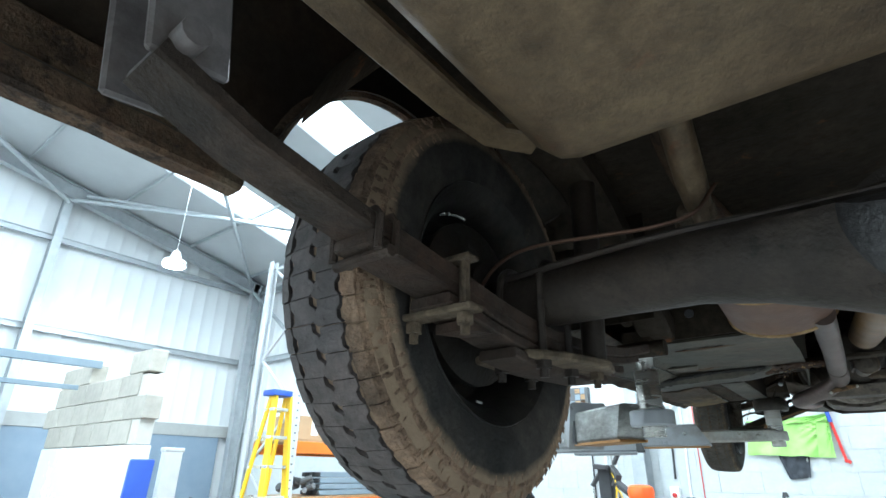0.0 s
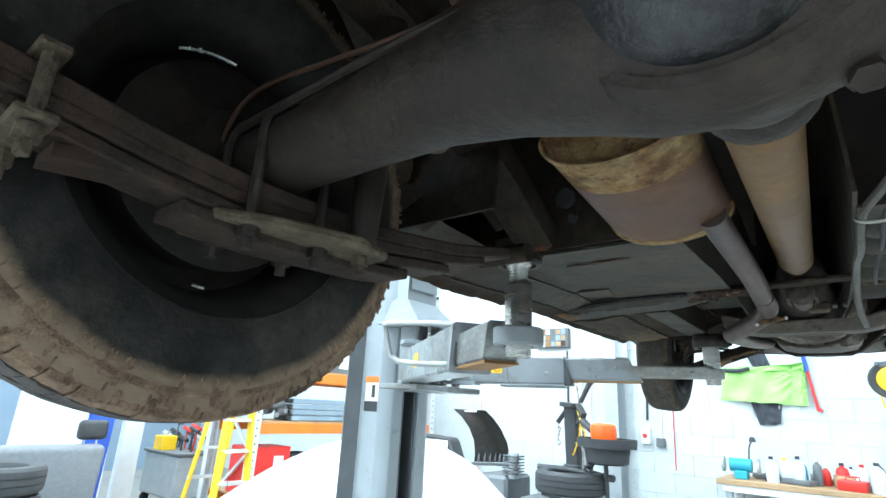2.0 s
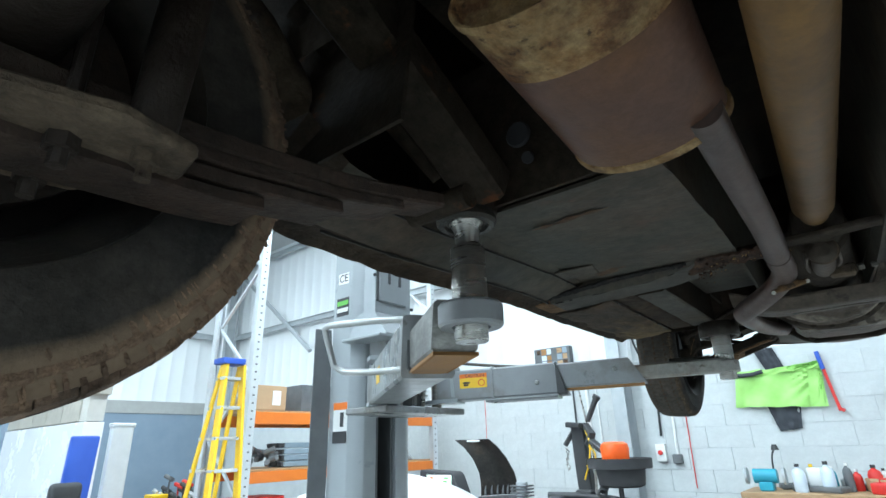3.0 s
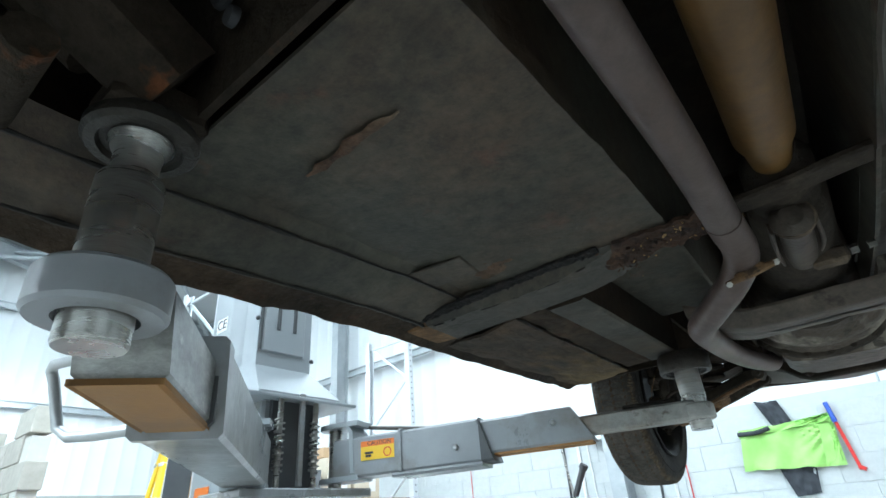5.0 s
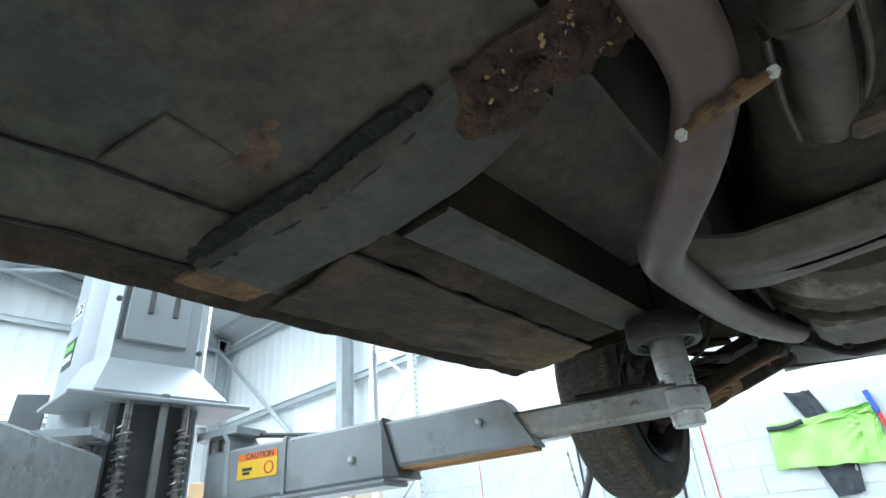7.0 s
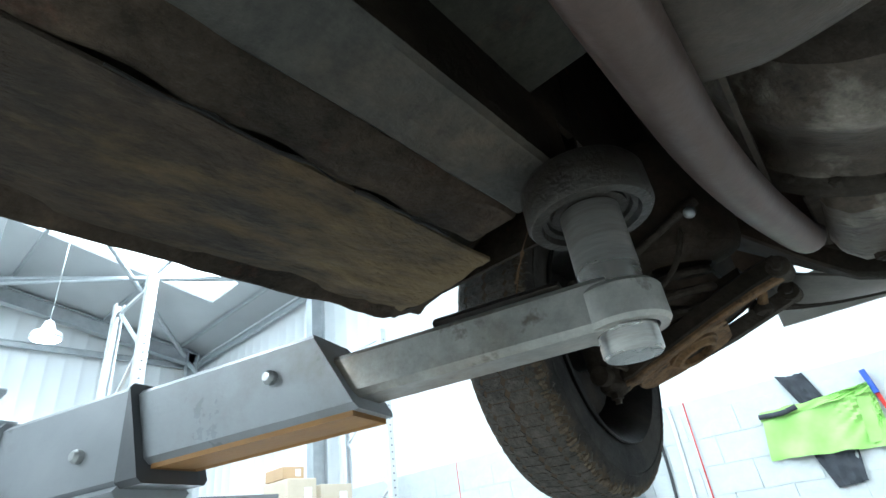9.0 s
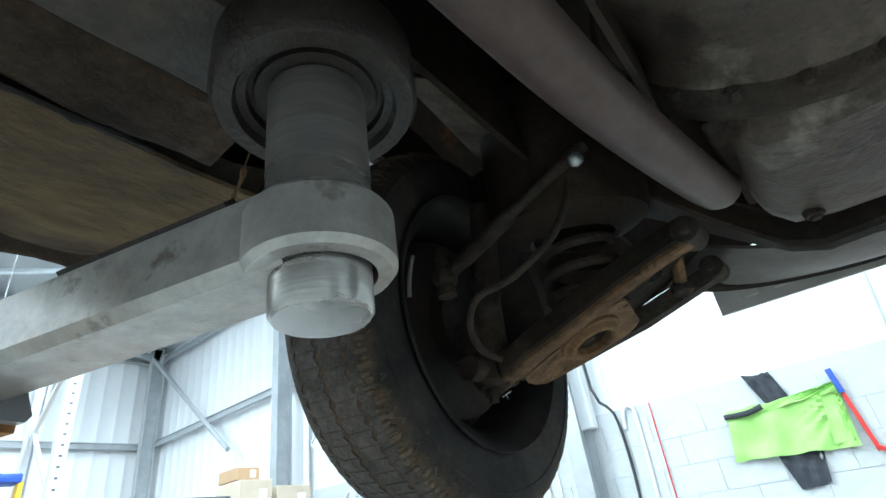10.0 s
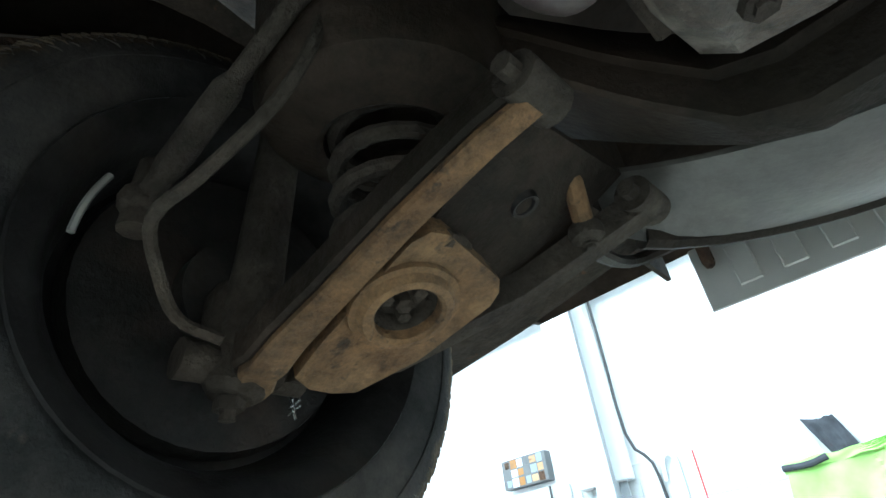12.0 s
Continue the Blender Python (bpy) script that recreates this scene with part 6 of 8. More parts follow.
    tube(bm, [f(p) for p in smoothed([tuple(L0), (-0.29, 3.27, 1.79), (-0.32, 3.42, 1.845), (-0.28, 3.47, 1.865), (-0.1, 3.48, 1.87), (cx(3.48), 3.48, 1.87)], 3)], 0.0085, 8)
    part("anti_roll_bar", bm, M_CROSS, car, "dark anti-roll bar")
    # valance corner and tan plate in the arch
    bm = BM()
    prism(bm, [(-0.045, -0.20), (0.06, -0.19), (0.074, 0.045), (-0.035, 0.055)], 0.006, tr(*f((-0.43, 3.0, 2.045)), 10, 35 * (1 if s < 0 else -1), 20), 0.001)
    part("arch_plate", bm, M_MUDDY, car, "tan muddy plate inside the wheel arch")
    bm = BM()
    rings(bm, [[f((x, y, z + dz)) for dz, y in ((0.03, y0), (0.0, y0 + 0.004), (0.0, y1), (0.03, y1 + 0.004))] for x, z, y0, y1 in ((-0.66, 1.80, 3.36, 3.42), (-0.50, 1.825, 3.33, 3.43), (-0.40, 1.855, 3.32, 3.45), (-0.30, 1.88, 3.32, 3.46))])
    part("valance_edge", bm, M_UNDER, car, "rusty front valance edge")

# number plate seen from behind, its pressed characters as plain bars
bm = BM()
PX, PY, PZ = -0.312 + 0.26, 3.685, 1.895
MPL = tr(PX, PY, PZ, 0, 0, 2)
box(bm, MPL, 0.52, 0.004, 0.115, 0.0015)
plate = part("number_plate", bm, M_PLATEBACK, car, "back of a pressed metal number plate")
for i in range(7):
    bm = BM()
    box(bm, MPL @ tr(-0.19 + 0.063 * i + (0.02 if i > 3 else 0), -0.0045, 0), 0.034, 0.005, 0.07, 0.002)
    part("pressed_bar", bm, M_PLATEBACK, plate)
for dx in (-0.235, 0.235):
    bm = BM()
    lathe(bm, [(0.009, 0), (0.009, 0.008), (0.004, 0.008), (0.004, 0.014), (0, 0.014)], MPL @ tr(dx, -0.002, 0.02, 90), 8)
    box(bm, MPL @ tr(dx, -0.006, 0.06), 0.02, 0.006, 0.08, 0.002)
    part("plate_bracket", bm, M_RUSTY, plate, "rusty plate bracket")


# ---- the two-post lift ----
def words(text, m, size, material, parent, extrude=0.0004):
    """Lettering in the built-in font, centred at m, facing its local z."""
    cu = bpy.data.curves.new("lettering", "FONT")
    cu.body, cu.size, cu.extrude, cu.align_x, cu.align_y = text, size, extrude, "CENTER", "CENTER"
    cu.materials.append(material)
    ob = new("lettering", cu)
    ob.parent = parent
    ob.matrix_basis = m
    if parent.type == "EMPTY":
        ob.matrix_parent_inverse = Matrix.Translation(-parent.location)
    return ob


def facing(p, out, up=(0, 0, 1)):
    """A pose at p whose z points along out."""
    z = Vector(out).normalized()
    x = Vector(up).cross(z).normalized()
    y = z.cross(x)
    return Matrix.Translation(p) @ Matrix((x, y, z)).transposed().to_4x4()


def lift_side(s):
    ax = 0.08
    px, py = 0.012, 0.024
    f = (lambda p: (p[0] + px, p[1] + py, p[2])) if s < 0 else (lambda p: (2 * ax - p[0] - px, p[1] + py, p[2]))
    cxl = f((-1.55, 2.14, 0))[0]
    post = thing("lift_post", "pale blue-grey two-post vehicle lift column with carriage", "vehicle lift", "posts of the lift", (cxl, 2.14, 0))
    # column: a channel open towards the car
    bm = BM()
    out = [(-1.565, 1.995), (-1.46, 1.995), (-1.415, 2.035), (-1.415, 2.095), (-1.540, 2.105), (-1.540, 2.185), (-1.415, 2.195), (-1.415, 2.25), (-1.44, 2.29), (-1.565, 2.29)]
    out = [f((a, b, 0))[:2] for a, b in out]
    prism(bm, out, 3.75, tr(0, 0, 0.02), 0.003)
    part("column", bm, M_LIFT, post)
    bm = BM()
    box(bm, tr(*f((-1.528, 2.145, 1.88))), 0.02, 0.074, 3.7)
    for y in (2.108, 2.182):
        box(bm, tr(*f((-1.475, y, 1.88))), 0.10, 0.012, 3.68, 0.002)
    part("guide_rail", bm, M_COLIN, post, "dark greased guide rails in the column")
    bm = BM()
    box(bm, tr(*f((-1.55, 2.145, 0.015))), 0.55, 0.5, 0.03, 0.004)
    part("base_plate", bm, M_LIFT, post)
    bm = BM()
    rings(bm, [[f((x, y0, z)), f((x + 0.004, y0 - 0.004, z)), f((x2, y0 - 0.06, z)), f((x2 - 0.01, y0 - 0.055, z))] for z, x, x2, y0 in ((0.6, -1.560, -1.585, 1.99), (0.95, -1.550, -1.575, 1.985), (1.5, -1.546, -1.572, 1.98), (1.82, -1.552, -1.578, 1.985), (1.90, -1.565, -1.585, 1.99))])
    part("door_guard", bm, M_DARKBOX, post, "curved dark grey rubber guard beside the column")
    # carriage cover above the arms
    bm = BM()
    X0, X1, Y0, Y1 = -1.44, -1.385, 2.018, 2.275
    rings(bm, [[f(p) for p in ((X0, Y0 - a, z), (X1 + b, Y0 + 0.03 - a, z), (X1 + b, Y1 - 0.03 + a, z), (X0, Y1 + a, z))] for z, a, b in ((1.842, 0.045, 0.105), (1.854, 0.045, 0.105), (1.955, 0.0, 0.0), (2.9, 0.0, 0.0))])
    cover = part("carriage_cover", bm, M_LIFT, post)
    bm = BM()
    box(bm, tr(*f((X1 + 0.002, 2.14, 2.45))), 0.012, 0.155, 0.90, 0.004)
    part("cover_panel", bm, M_LIFT, cover)
    for y in (2.115, 2.175):
        bm = BM()
        box(bm, tr(*f((X1 + 0.009, y, 2.425))), 0.006, 0.013, 0.70, 0.002)
        part("slot", bm, M_COLIN, cover, "dark upright slot")
    bm = BM()
    box(bm, tr(*f((X1 + 0.004, 2.055, 2.43))), 0.006, 0.008, 0.86)
    part("panel_gap", bm, M_COLIN, cover)
    bm = BM()
    box(bm, tr(*f((-1.36, 2.147, 1.838))), 0.20, 0.39, 0.010, 0.002)
    part("cover_flange", bm, M_LIFT, cover)
    for y, z in ((2.04, 2.10), (2.250, 1.995)):
        bm = BM()
        lathe(bm, [(0.007, 0), (0.007, 0.006), (0, 0.008)], facing(f((X1 + 0.001, y, z)), (1 if s < 0 else -1, 0, 0)), 8)
        part("cover_screw", bm, M_COLIN, cover)
    # carriage
    bm = BM()
    box(bm, tr(*f((-1.36, 2.14, 1.72))), 0.10, 0.20, 0.30, 0.008)
    box(bm, tr(*f((-1.30, 2.14, 1.585))), 0.20, 0.42, 0.022, 0.004)
    part("carriage", bm, M_LIFTD, post, "grey lift carriage")
    # a flat plate stands for the recess, its shade put into the dark colour
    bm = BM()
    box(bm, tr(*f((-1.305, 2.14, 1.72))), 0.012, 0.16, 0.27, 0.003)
    part("carriage_recess", bm, M_COLIN, post, "dark plate standing for the carriage's shaded recess")
    for dy in (-0.065, 0.055):
        bm = BM()
        tube(bm, [f((-1.275, 2.14 + dy, 1.60)), f((-1.275, 2.14 + dy, 1.835))], 0.008, 10)
        pts = [f((-1.275 + 0.013 * math.cos(a), 2.14 + dy + 0.013 * math.sin(a), 1.64 + 0.14 * a / (2 * math.pi * 9))) for a in np.linspace(0, 2 * math.pi * 9, 9 * 10)]
        tube(bm, pts, 0.0028, 5)
        part("lock_spring", bm, M_STEEL, post, "coil spring of the arm lock")
    bm = BM()
    box(bm, tr(*f((-1.272, 2.145, 1.73))), 0.012, 0.016, 0.25, 0.002)
    part("lock_bar", bm, M_LIFTD, post)
    # labels on the column
    side = facing(f((-1.510, 1.9945, 2.10)), (0, -1, 0))
    bm = BM()
    box(bm, side, 0.060, 0.046, 0.0015)
    part("ce_label", bm, M_WHITE, post, "white mark label")
    words("CE", side @ tr(0, 0, 0.001), 0.044, M_BLACK, post)
    bm = BM()
    box(bm, facing(f((-1.510, 1.9945, 1.985)), (0, -1, 0)), 0.070, 0.072, 0.0015)
    part("rating_label", bm, M_BLACK, post)
    bm = BM()
    box(bm, facing(f((-1.510, 1.993, 2.000)), (0, -1, 0)), 0.062, 0.018, 0.0015)
    part("rating_band", bm, M_GREEN, post, "green band of the label")
    bm = BM()
    box(bm, facing(f((-1.510, 1.993, 1.972)), (0, -1, 0)), 0.062, 0.016, 0.0015)
    part("rating_print", bm, M_WHITE, post)
    bm = BM()
    box(bm, facing(f((-1.500, 1.9945, 1.555)), (0, -1, 0)), 0.075, 0.14, 0.0015)
    part("warning_label", bm, M_WHITE, post, "white warning label with an orange head")
    bm = BM()
    box(bm, facing(f((-1.500, 1.993, 1.612)), (0, -1, 0)), 0.075, 0.025, 0.0015)
    part("warning_head", bm, M_ORANGELBL, post)
    bm = BM()
    box(bm, facing(f((-1.500, 1.993, 1.505)), (0, -1, 0)), 0.075, 0.04, 0.0015)
    box(bm, facing(f((-1.490, 1.993, 1.565)), (0, -1, 0)), 0.018, 0.05, 0.0015)
    part("warning_print", bm, M_BLACK, post)

    # front arm
    f = (lambda p: tuple(p)) if s < 0 else (lambda p: (2 * ax - p[0], p[1], p[2]))
    A, D = Vector((-1.272, 2.306, 1.673)), Vector((0.952, 0.308, 0.012)).normalized()
    nrm = Vector((D.y, -D.x, 0)).normalized()
    def along(d, u=0.0, z=0.0):
        return f(A + D * d + nrm * u + Vector((0, 0, z)))
    def armbox(name, d0, d1, w, h, z, material, label="", slant=0.0, parent=None):
        bm = BM()
        c = 0.006
        sec = [(-w / 2 + c, -h / 2), (w / 2 - c, -h / 2), (w / 2, -h / 2 + c), (w / 2, h / 2 - c), (w / 2 - c, h / 2), (-w / 2 + c, h / 2), (-w / 2, h / 2 - c), (-w / 2, -h / 2 + c)]
        rings(bm, [[along(d + (slant * (-b) / h if d == d1 else 0), a, z + b) for a, b in sec] for d in (d0, d1)])
        return part(name, bm, material, parent or arm, label)
    arm = armbox("front_arm", 0.02, 0.478, 0.088, 0.108, 0.0, M_LIFTD, "grey telescopic lift arm with a caution label", 0.035, post)
    armbox("middle_tube", 0.40, 0.738, 0.074, 0.086, 0.006, M_LIFTD, "scuffed grey middle tube", 0.05)
    armbox("inner_bar", 0.60, 1.005, 0.050, 0.046, 0.000, M_GALV, "bare steel inner bar")
    armbox("rusty_strip", 0.50, 0.755, 0.062, 0.004, -0.038, M_RUSTARM, "rusty lower edge")
    armbox("arm_band", 0.232, 0.240, 0.098, 0.118, 0.0, M_LIFTD)
    armbox("arm_foot", 0.21, 0.47, 0.10, 0.012, -0.060, M_LIFTD)
    armbox("edge_plate", 0.468, 0.485, 0.094, 0.114, -0.0, M_COLIN, "", 0.035)
    armbox("pad_plate", 0.84, 0.965, 0.036, 0.012, 0.028, M_CUP)
    for d, z, r in ((0.40, -0.012, 0.008), (0.665, 0.014, 0.0075)):
        bm = BM()
        lathe(bm, [(r, 0), (r, 0.006), (r * 0.6, 0.010), (0, 0.010)], facing(along(d, 0.044 if d < 0.5 else 0.037, z), nrm if s < 0 else (-nrm.x, nrm.y, 0)), 10)
        part("arm_bolt", bm, M_ZINC, arm, "bright bolt head")
    bm = BM()
    tube(bm, [along(0.0, 0.0, -0.075), along(0.0, 0, 0.10)], 0.019, 16)
    part("pivot_pin", bm, M_STEEL, arm, "bright steel pivot pin")
    for z in (-0.060, 0.088):
        bm = BM()
        ring_pts = [along(0.10, 0.046, z), along(0.02, 0.050, z), along(-0.035, 0.030, z), along(-0.045, 0, z), along(-0.035, -0.030, z), along(0.02, -0.05, z), along(0.10, -0.046, z)]
        lo = [bm.verts.new(p) for p in ring_pts]
        hi = [bm.verts.new(Vector(p) + Vector((0, 0, 0.014))) for p in ring_pts]
        bm.faces.new(lo)
        bm.faces.new(hi[::-1])
        for i in range(7):
            bm.faces.new((lo[i], hi[i], hi[(i + 1) % 7], lo[(i + 1) % 7]))
        part("pivot_fork", bm, M_LIFT, arm, "forked end of the arm")
    bm = BM()
    rings(bm, [[along(d, u, z) for u in (-0.046, 0.046)] + [along(d + 0.012, u, z) for u in (0.046, -0.046)] for d, z in ((0.015, 0.096), (0.055, 0.092), (0.072, 0.072), (0.074, 0.02), (0.078, -0.04))])
    part("fork_web", bm, M_LIFT, arm)
    lab = facing(along(0.165, 0.0455, 0.012), nrm if s < 0 else (-nrm.x, nrm.y, 0))
    bm = BM()
    box(bm, lab @ tr(0, -0.007, 0), 0.105, 0.036, 0.0012)
    cl = part("caution_label", bm, M_CAUTION, arm, "yellow caution label")
    bm = BM()
    box(bm, lab @ tr(0, 0.0185, 0), 0.105, 0.015, 0.0012)
    part("caution_head", bm, M_ORANGELBL, arm, "orange head band")
    words("CAUTION", lab @ tr(0.006, 0.0185, 0.001), 0.0165, M_BLACK, arm)
    bm = BM()
    lathe(bm, [(0.010, 0), (0.010, 0.001), (0.0125, 0.001), (0.0125, 0)], lab @ tr(0.032, -0.008, 0.0005), 20, closed=True)
    part("caution_sign", bm, M_RED, arm)
    bm = BM()
    box(bm, lab @ tr(-0.026, -0.006, 0.001), 0.026, 0.006, 0.0006)
    box(bm, lab @ tr(-0.028, -0.014, 0.001), 0.018, 0.006, 0.0006)
    part("caution_print", bm, M_BLACK, arm)
    bm = BM()
    tube(bm, smoothed([along(0.07, -0.03, 0.095), along(0.20, -0.04, 0.075), along(0.32, -0.05, 0.060)], 3), 0.006, 8)
    part("cable", bm, M_APRON, arm, "grey release cable")
    # front pad
    P = Vector(f((-0.3145, 2.622, 0.019)))
    M0 = tr(*P)
    bm = BM()
    lathe(bm, [(0.0285, 1.644), (0.036, 1.644), (0.039, 1.648), (0.039, 1.676), (0.036, 1.680), (0.0285, 1.680)], M0, 36, closed=True)
    part("pad_eye", bm, M_GALV, arm, "steel eye at the arm's end")
    pad = thing("lift_pad", "steel lift pad adapter holding the car", "lift pad", "pads of the lift", (P.x, P.y, 1.648))
    bm = BM()
    lathe(bm, [(0.0, 1.622), (0.0235, 1.622), (0.0255, 1.625), (0.0255, 1.655), (0.0275, 1.690), (0.0285, 1.705), (0.0285, 1.765), (0, 1.765)], M0, 32)
    part("stub", bm, M_STEEL, pad, "bright machined steel stub")
    bm = BM()
    lathe(bm, [(0.0, 1.766), (0.036, 1.766), (0.037, 1.769), (0.040, 1.769), (0.041, 1.764), (0.046, 1.763), (0.048, 1.757), (0.058, 1.757), (0.061, 1.762), (0.061, 1.796), (0.056, 1.804), (0.0, 1.804)], M0, 36)
    part("cup", bm, M_CUP, pad, "scuffed dark cup under the chassis rail")
    if s < 0:
        bm = BM()
        tube(bm, smoothed([(-0.374, 2.621, 1.814), (-0.381, 2.621, 1.801), (-0.398, 2.622, 1.776), (-0.415, 2.621, 1.732)]), 0.0007, 5)
        tube(bm, smoothed([(-0.394, 2.622, 1.783), (-0.399, 2.623, 1.773), (-0.404, 2.620, 1.761)]), [0.0008, 0.0022, 0.0026, 0.0014] + [0.0008] * 5, 6)
        tube(bm, smoothed([(-0.402, 2.621, 1.767), (-0.410, 2.619, 1.748)]), 0.0009, 5)
        part("straw", bm, M_YELLOWMUD, pad, "dry straw stalk caught on the cup")

    # rear arm
    A = Vector((-1.300, 2.040, 1.660))
    D = Vector((0.789, -0.614, 0.0)).normalized()
    nrm = Vector((D.y, -D.x, 0)).normalized()
    arm = armbox("rear_arm", 0.03, 0.82, 0.105, 0.118, 0.0, M_WORNLIFT, "worn bare-edged lift arm with a rusty inner tube", -0.03, post)
    armbox("outer_lip", 0.805, 0.832, 0.112, 0.124, 0.0, M_LIFTD, "", -0.03)
    # solid end plate, coloured dark for the shade inside the tube
    armbox("tube_mouth", 0.825, 0.835, 0.090, 0.100, 0.0, M_COLIN, "dark plate standing for the tube's shaded opening")
    armbox("inner_tube", 0.68, 1.055, 0.080, 0.082, -0.006, M_TUBE, "bare steel inner tube", -0.03)
    armbox("rusty_strip", 0.76, 1.05, 0.078, 0.006, -0.050, M_RUSTARM, "rusty underside of the inner tube")
    bm = BM()
    tube(bm, [along(0.0, 0.0, -0.09), along(0.0, 0, 0.10)], 0.019, 16)
    part("pivot_pin", bm, M_STEEL, arm, "bright steel pivot pin")
    for z in (-0.066, 0.086):
        bm = BM()
        ring_pts = [along(0.10, 0.052, z), along(0.02, 0.055, z), along(-0.04, 0.030, z), along(-0.05, 0, z), along(-0.04, -0.030, z), along(0.02, -0.055, z), along(0.10, -0.052, z)]
        lo = [bm.verts.new(p) for p in ring_pts]
        hi = [bm.verts.new(Vector(p) + Vector((0, 0, 0.014))) for p in ring_pts]
        bm.faces.new(lo)
        bm.faces.new(hi[::-1])
        for i in range(7):
            bm.faces.new((lo[i], hi[i], hi[(i + 1) % 7], lo[(i + 1) % 7]))
        part("pivot_fork", bm, M_LIFT, arm, "forked end of the arm")
    bm = BM()
    tube(bm, [along(0.82, 0.05, 0.058), along(0.79, 0.10, 0.062), along(0.715, 0.20, 0.064), along(0.700, 0.208, 0.060), along(0.692, 0.204, 0.045), along(0.690, 0.185, -0.020), along(0.70, 0.165, -0.034), along(0.74, 0.12, -0.040), along(0.78, 0.05, -0.040)], 0.0075, 12)
    part("guard_handle", bm, M_ZINC, arm, "galvanised bent rod handle")
    bm = BM()
    box(bm, facing(along(0.37, 0.0535, 0.0), nrm if s < 0 else (-nrm.x, nrm.y, 0)), 0.07, 0.045, 0.0015)
    part("caution_label", bm, M_CAUTION, arm, "yellow caution label")
    P = Vector(f((-0.406, 1.350, 0)))
    M0 = tr(P.x, P.y, 0)
    bm = BM()
    lathe(bm, [(0.030, 1.636), (0.047, 1.636), (0.050, 1.640), (0.050, 1.668), (0.047, 1.672), (0.030, 1.672)], M0, 36, closed=True)
    part("pad_eye", bm, M_LIFTD, arm, "steel eye at the arm's end")
    pad = thing("lift_pad", "tall steel lift pad adapter under the spring mounting", "lift pad", "pads of the lift", (P.x, P.y, 1.614))
    bm = BM()
    lathe(bm, [(0.0, 1.614), (0.0245, 1.614), (0.026, 1.617), (0.026, 1.672), (0.0275, 1.674), (0.0275, 1.762), (0.026, 1.765), (0.019, 1.766), (0.020, 1.792), (0.028, 1.806), (0, 1.806)], M0, 32)
    part("stub", bm, M_STEEL, pad, "bright machined steel stub")
    bm = BM()
    lathe(bm, [(0.0, 1.808), (0.034, 1.808), (0.036, 1.802), (0.045, 1.802), (0.049, 1.807), (0.049, 1.816), (0.044, 1.824), (0.0, 1.824)], M0, 30)
    part("cup", bm, M_CUP, pad, "dark cup under the floor")


lift_side(-1)
lift_side(1)


# ---- along the far wall ----
YW = Y_FAR - 0.004


def simple(name, bm, material, label, category, group=""):
    return tagged(part(name, bm, material, None, label), "", category, group)


# hi-vis cloth on a line, with dark garments and a red clamp
def cloth(name, corners, material, label, folds=0.02, n=26):
    bm = BM()
    a, b, c, d = [Vector(p) for p in corners]
    def fn(u, v):
        top, low = a.lerp(b, u), d.lerp(c, u)
        p = top.lerp(low, v)
        return (p.x, p.y - folds * (0.5 + 0.5 * math.sin(17 * u + 4 * v)) * (0.4 + v) - 0.02 * noise.noise((u * 4, v * 4, 2)), p.z - 0.015 * math.sin(math.pi * u) * (1 - v) + 0.012 * noise.noise((u * 6, v, 5)))
    sheet(bm, fn, n, 14, 0.004, (0, 1, 0))
    return simple(name, bm, material, label, "clothing", "garments on the wall")


def fold_sheet(name, corners, material, parent, label="", folds=0.03, n=26, off=0.0):
    bm = BM()
    a, b, c, d = [Vector(p) for p in corners]
    def fn(u, v):
        p = a.lerp(b, u).lerp(d.lerp(c, u), v)
        w = p.x * 21
        fan = max(0.0, u - 0.55) / 0.45
        return (p.x, p.y - off - folds * (0.5 + 0.5 * math.sin(w + 3 * v)) * (0.3 + v) - 0.02 * fan * math.sin(34 * math.atan2(v + 0.05, 1.15 - u)) - 0.025 * noise.noise((p.x * 5, p.z * 5, 2)), p.z - 0.018 * math.sin(math.pi * u) * (1 - v) + 0.014 * noise.noise((p.x * 8, v, 5)))
    sheet(bm, fn, n, 18, 0.004, (0, 1, 0))
    return part(name, bm, material, parent, label)


hv = thing("hi_vis_jacket", "bright green hi-vis cloth hung on the block wall", "clothing", "garments on the wall", (-0.750, YW, 1.740))
fold_sheet("cloth", ((-1.150, YW - 0.03, 2.110), (-0.360, YW - 0.03, 2.160), (-0.380, YW - 0.03, 1.720), (-1.210, YW - 0.03, 1.760)), M_HIVIS, hv, "", 0.03, 44)
fold_sheet("folded_hem", ((-1.160, YW - 0.03, 2.130), (-0.370, YW - 0.03, 2.175), (-0.370, YW - 0.03, 2.100), (-1.170, YW - 0.03, 2.055)), M_HIVIS, hv, "pale folded upper edge of the cloth", 0.02, 36, 0.012)
fold_sheet("sleeve", ((-0.470, YW - 0.03, 2.140), (-0.370, YW - 0.03, 2.160), (-0.390, YW - 0.03, 1.760), (-0.530, YW - 0.03, 1.760)), M_HIVIS, hv, "gathered end of the cloth", 0.014, 14, 0.014)
cloth("dark_trousers", ((-0.950, YW - 0.01, 2.380), (-0.750, YW - 0.01, 2.360), (-0.670, YW - 0.01, 2.120), (-0.850, YW - 0.01, 2.120)), M_CLOTH, "dark work trousers hung over the green cloth", 0.02, 12)
cloth("dark_jacket", ((-0.930, YW - 0.005, 1.800), (-0.610, YW - 0.005, 1.800), (-0.650, YW - 0.005, 1.520), (-0.850, YW - 0.005, 1.500)), M_CLOTH, "dark garment hanging below the green cloth", 0.02, 12)
bm = BM()
tube(bm, smoothed([(-1.170, YW - 0.06, 2.090), (-1.000, YW - 0.07, 2.085), (-0.880, YW - 0.07, 2.110)], 3), [0.022] * 7, 10)
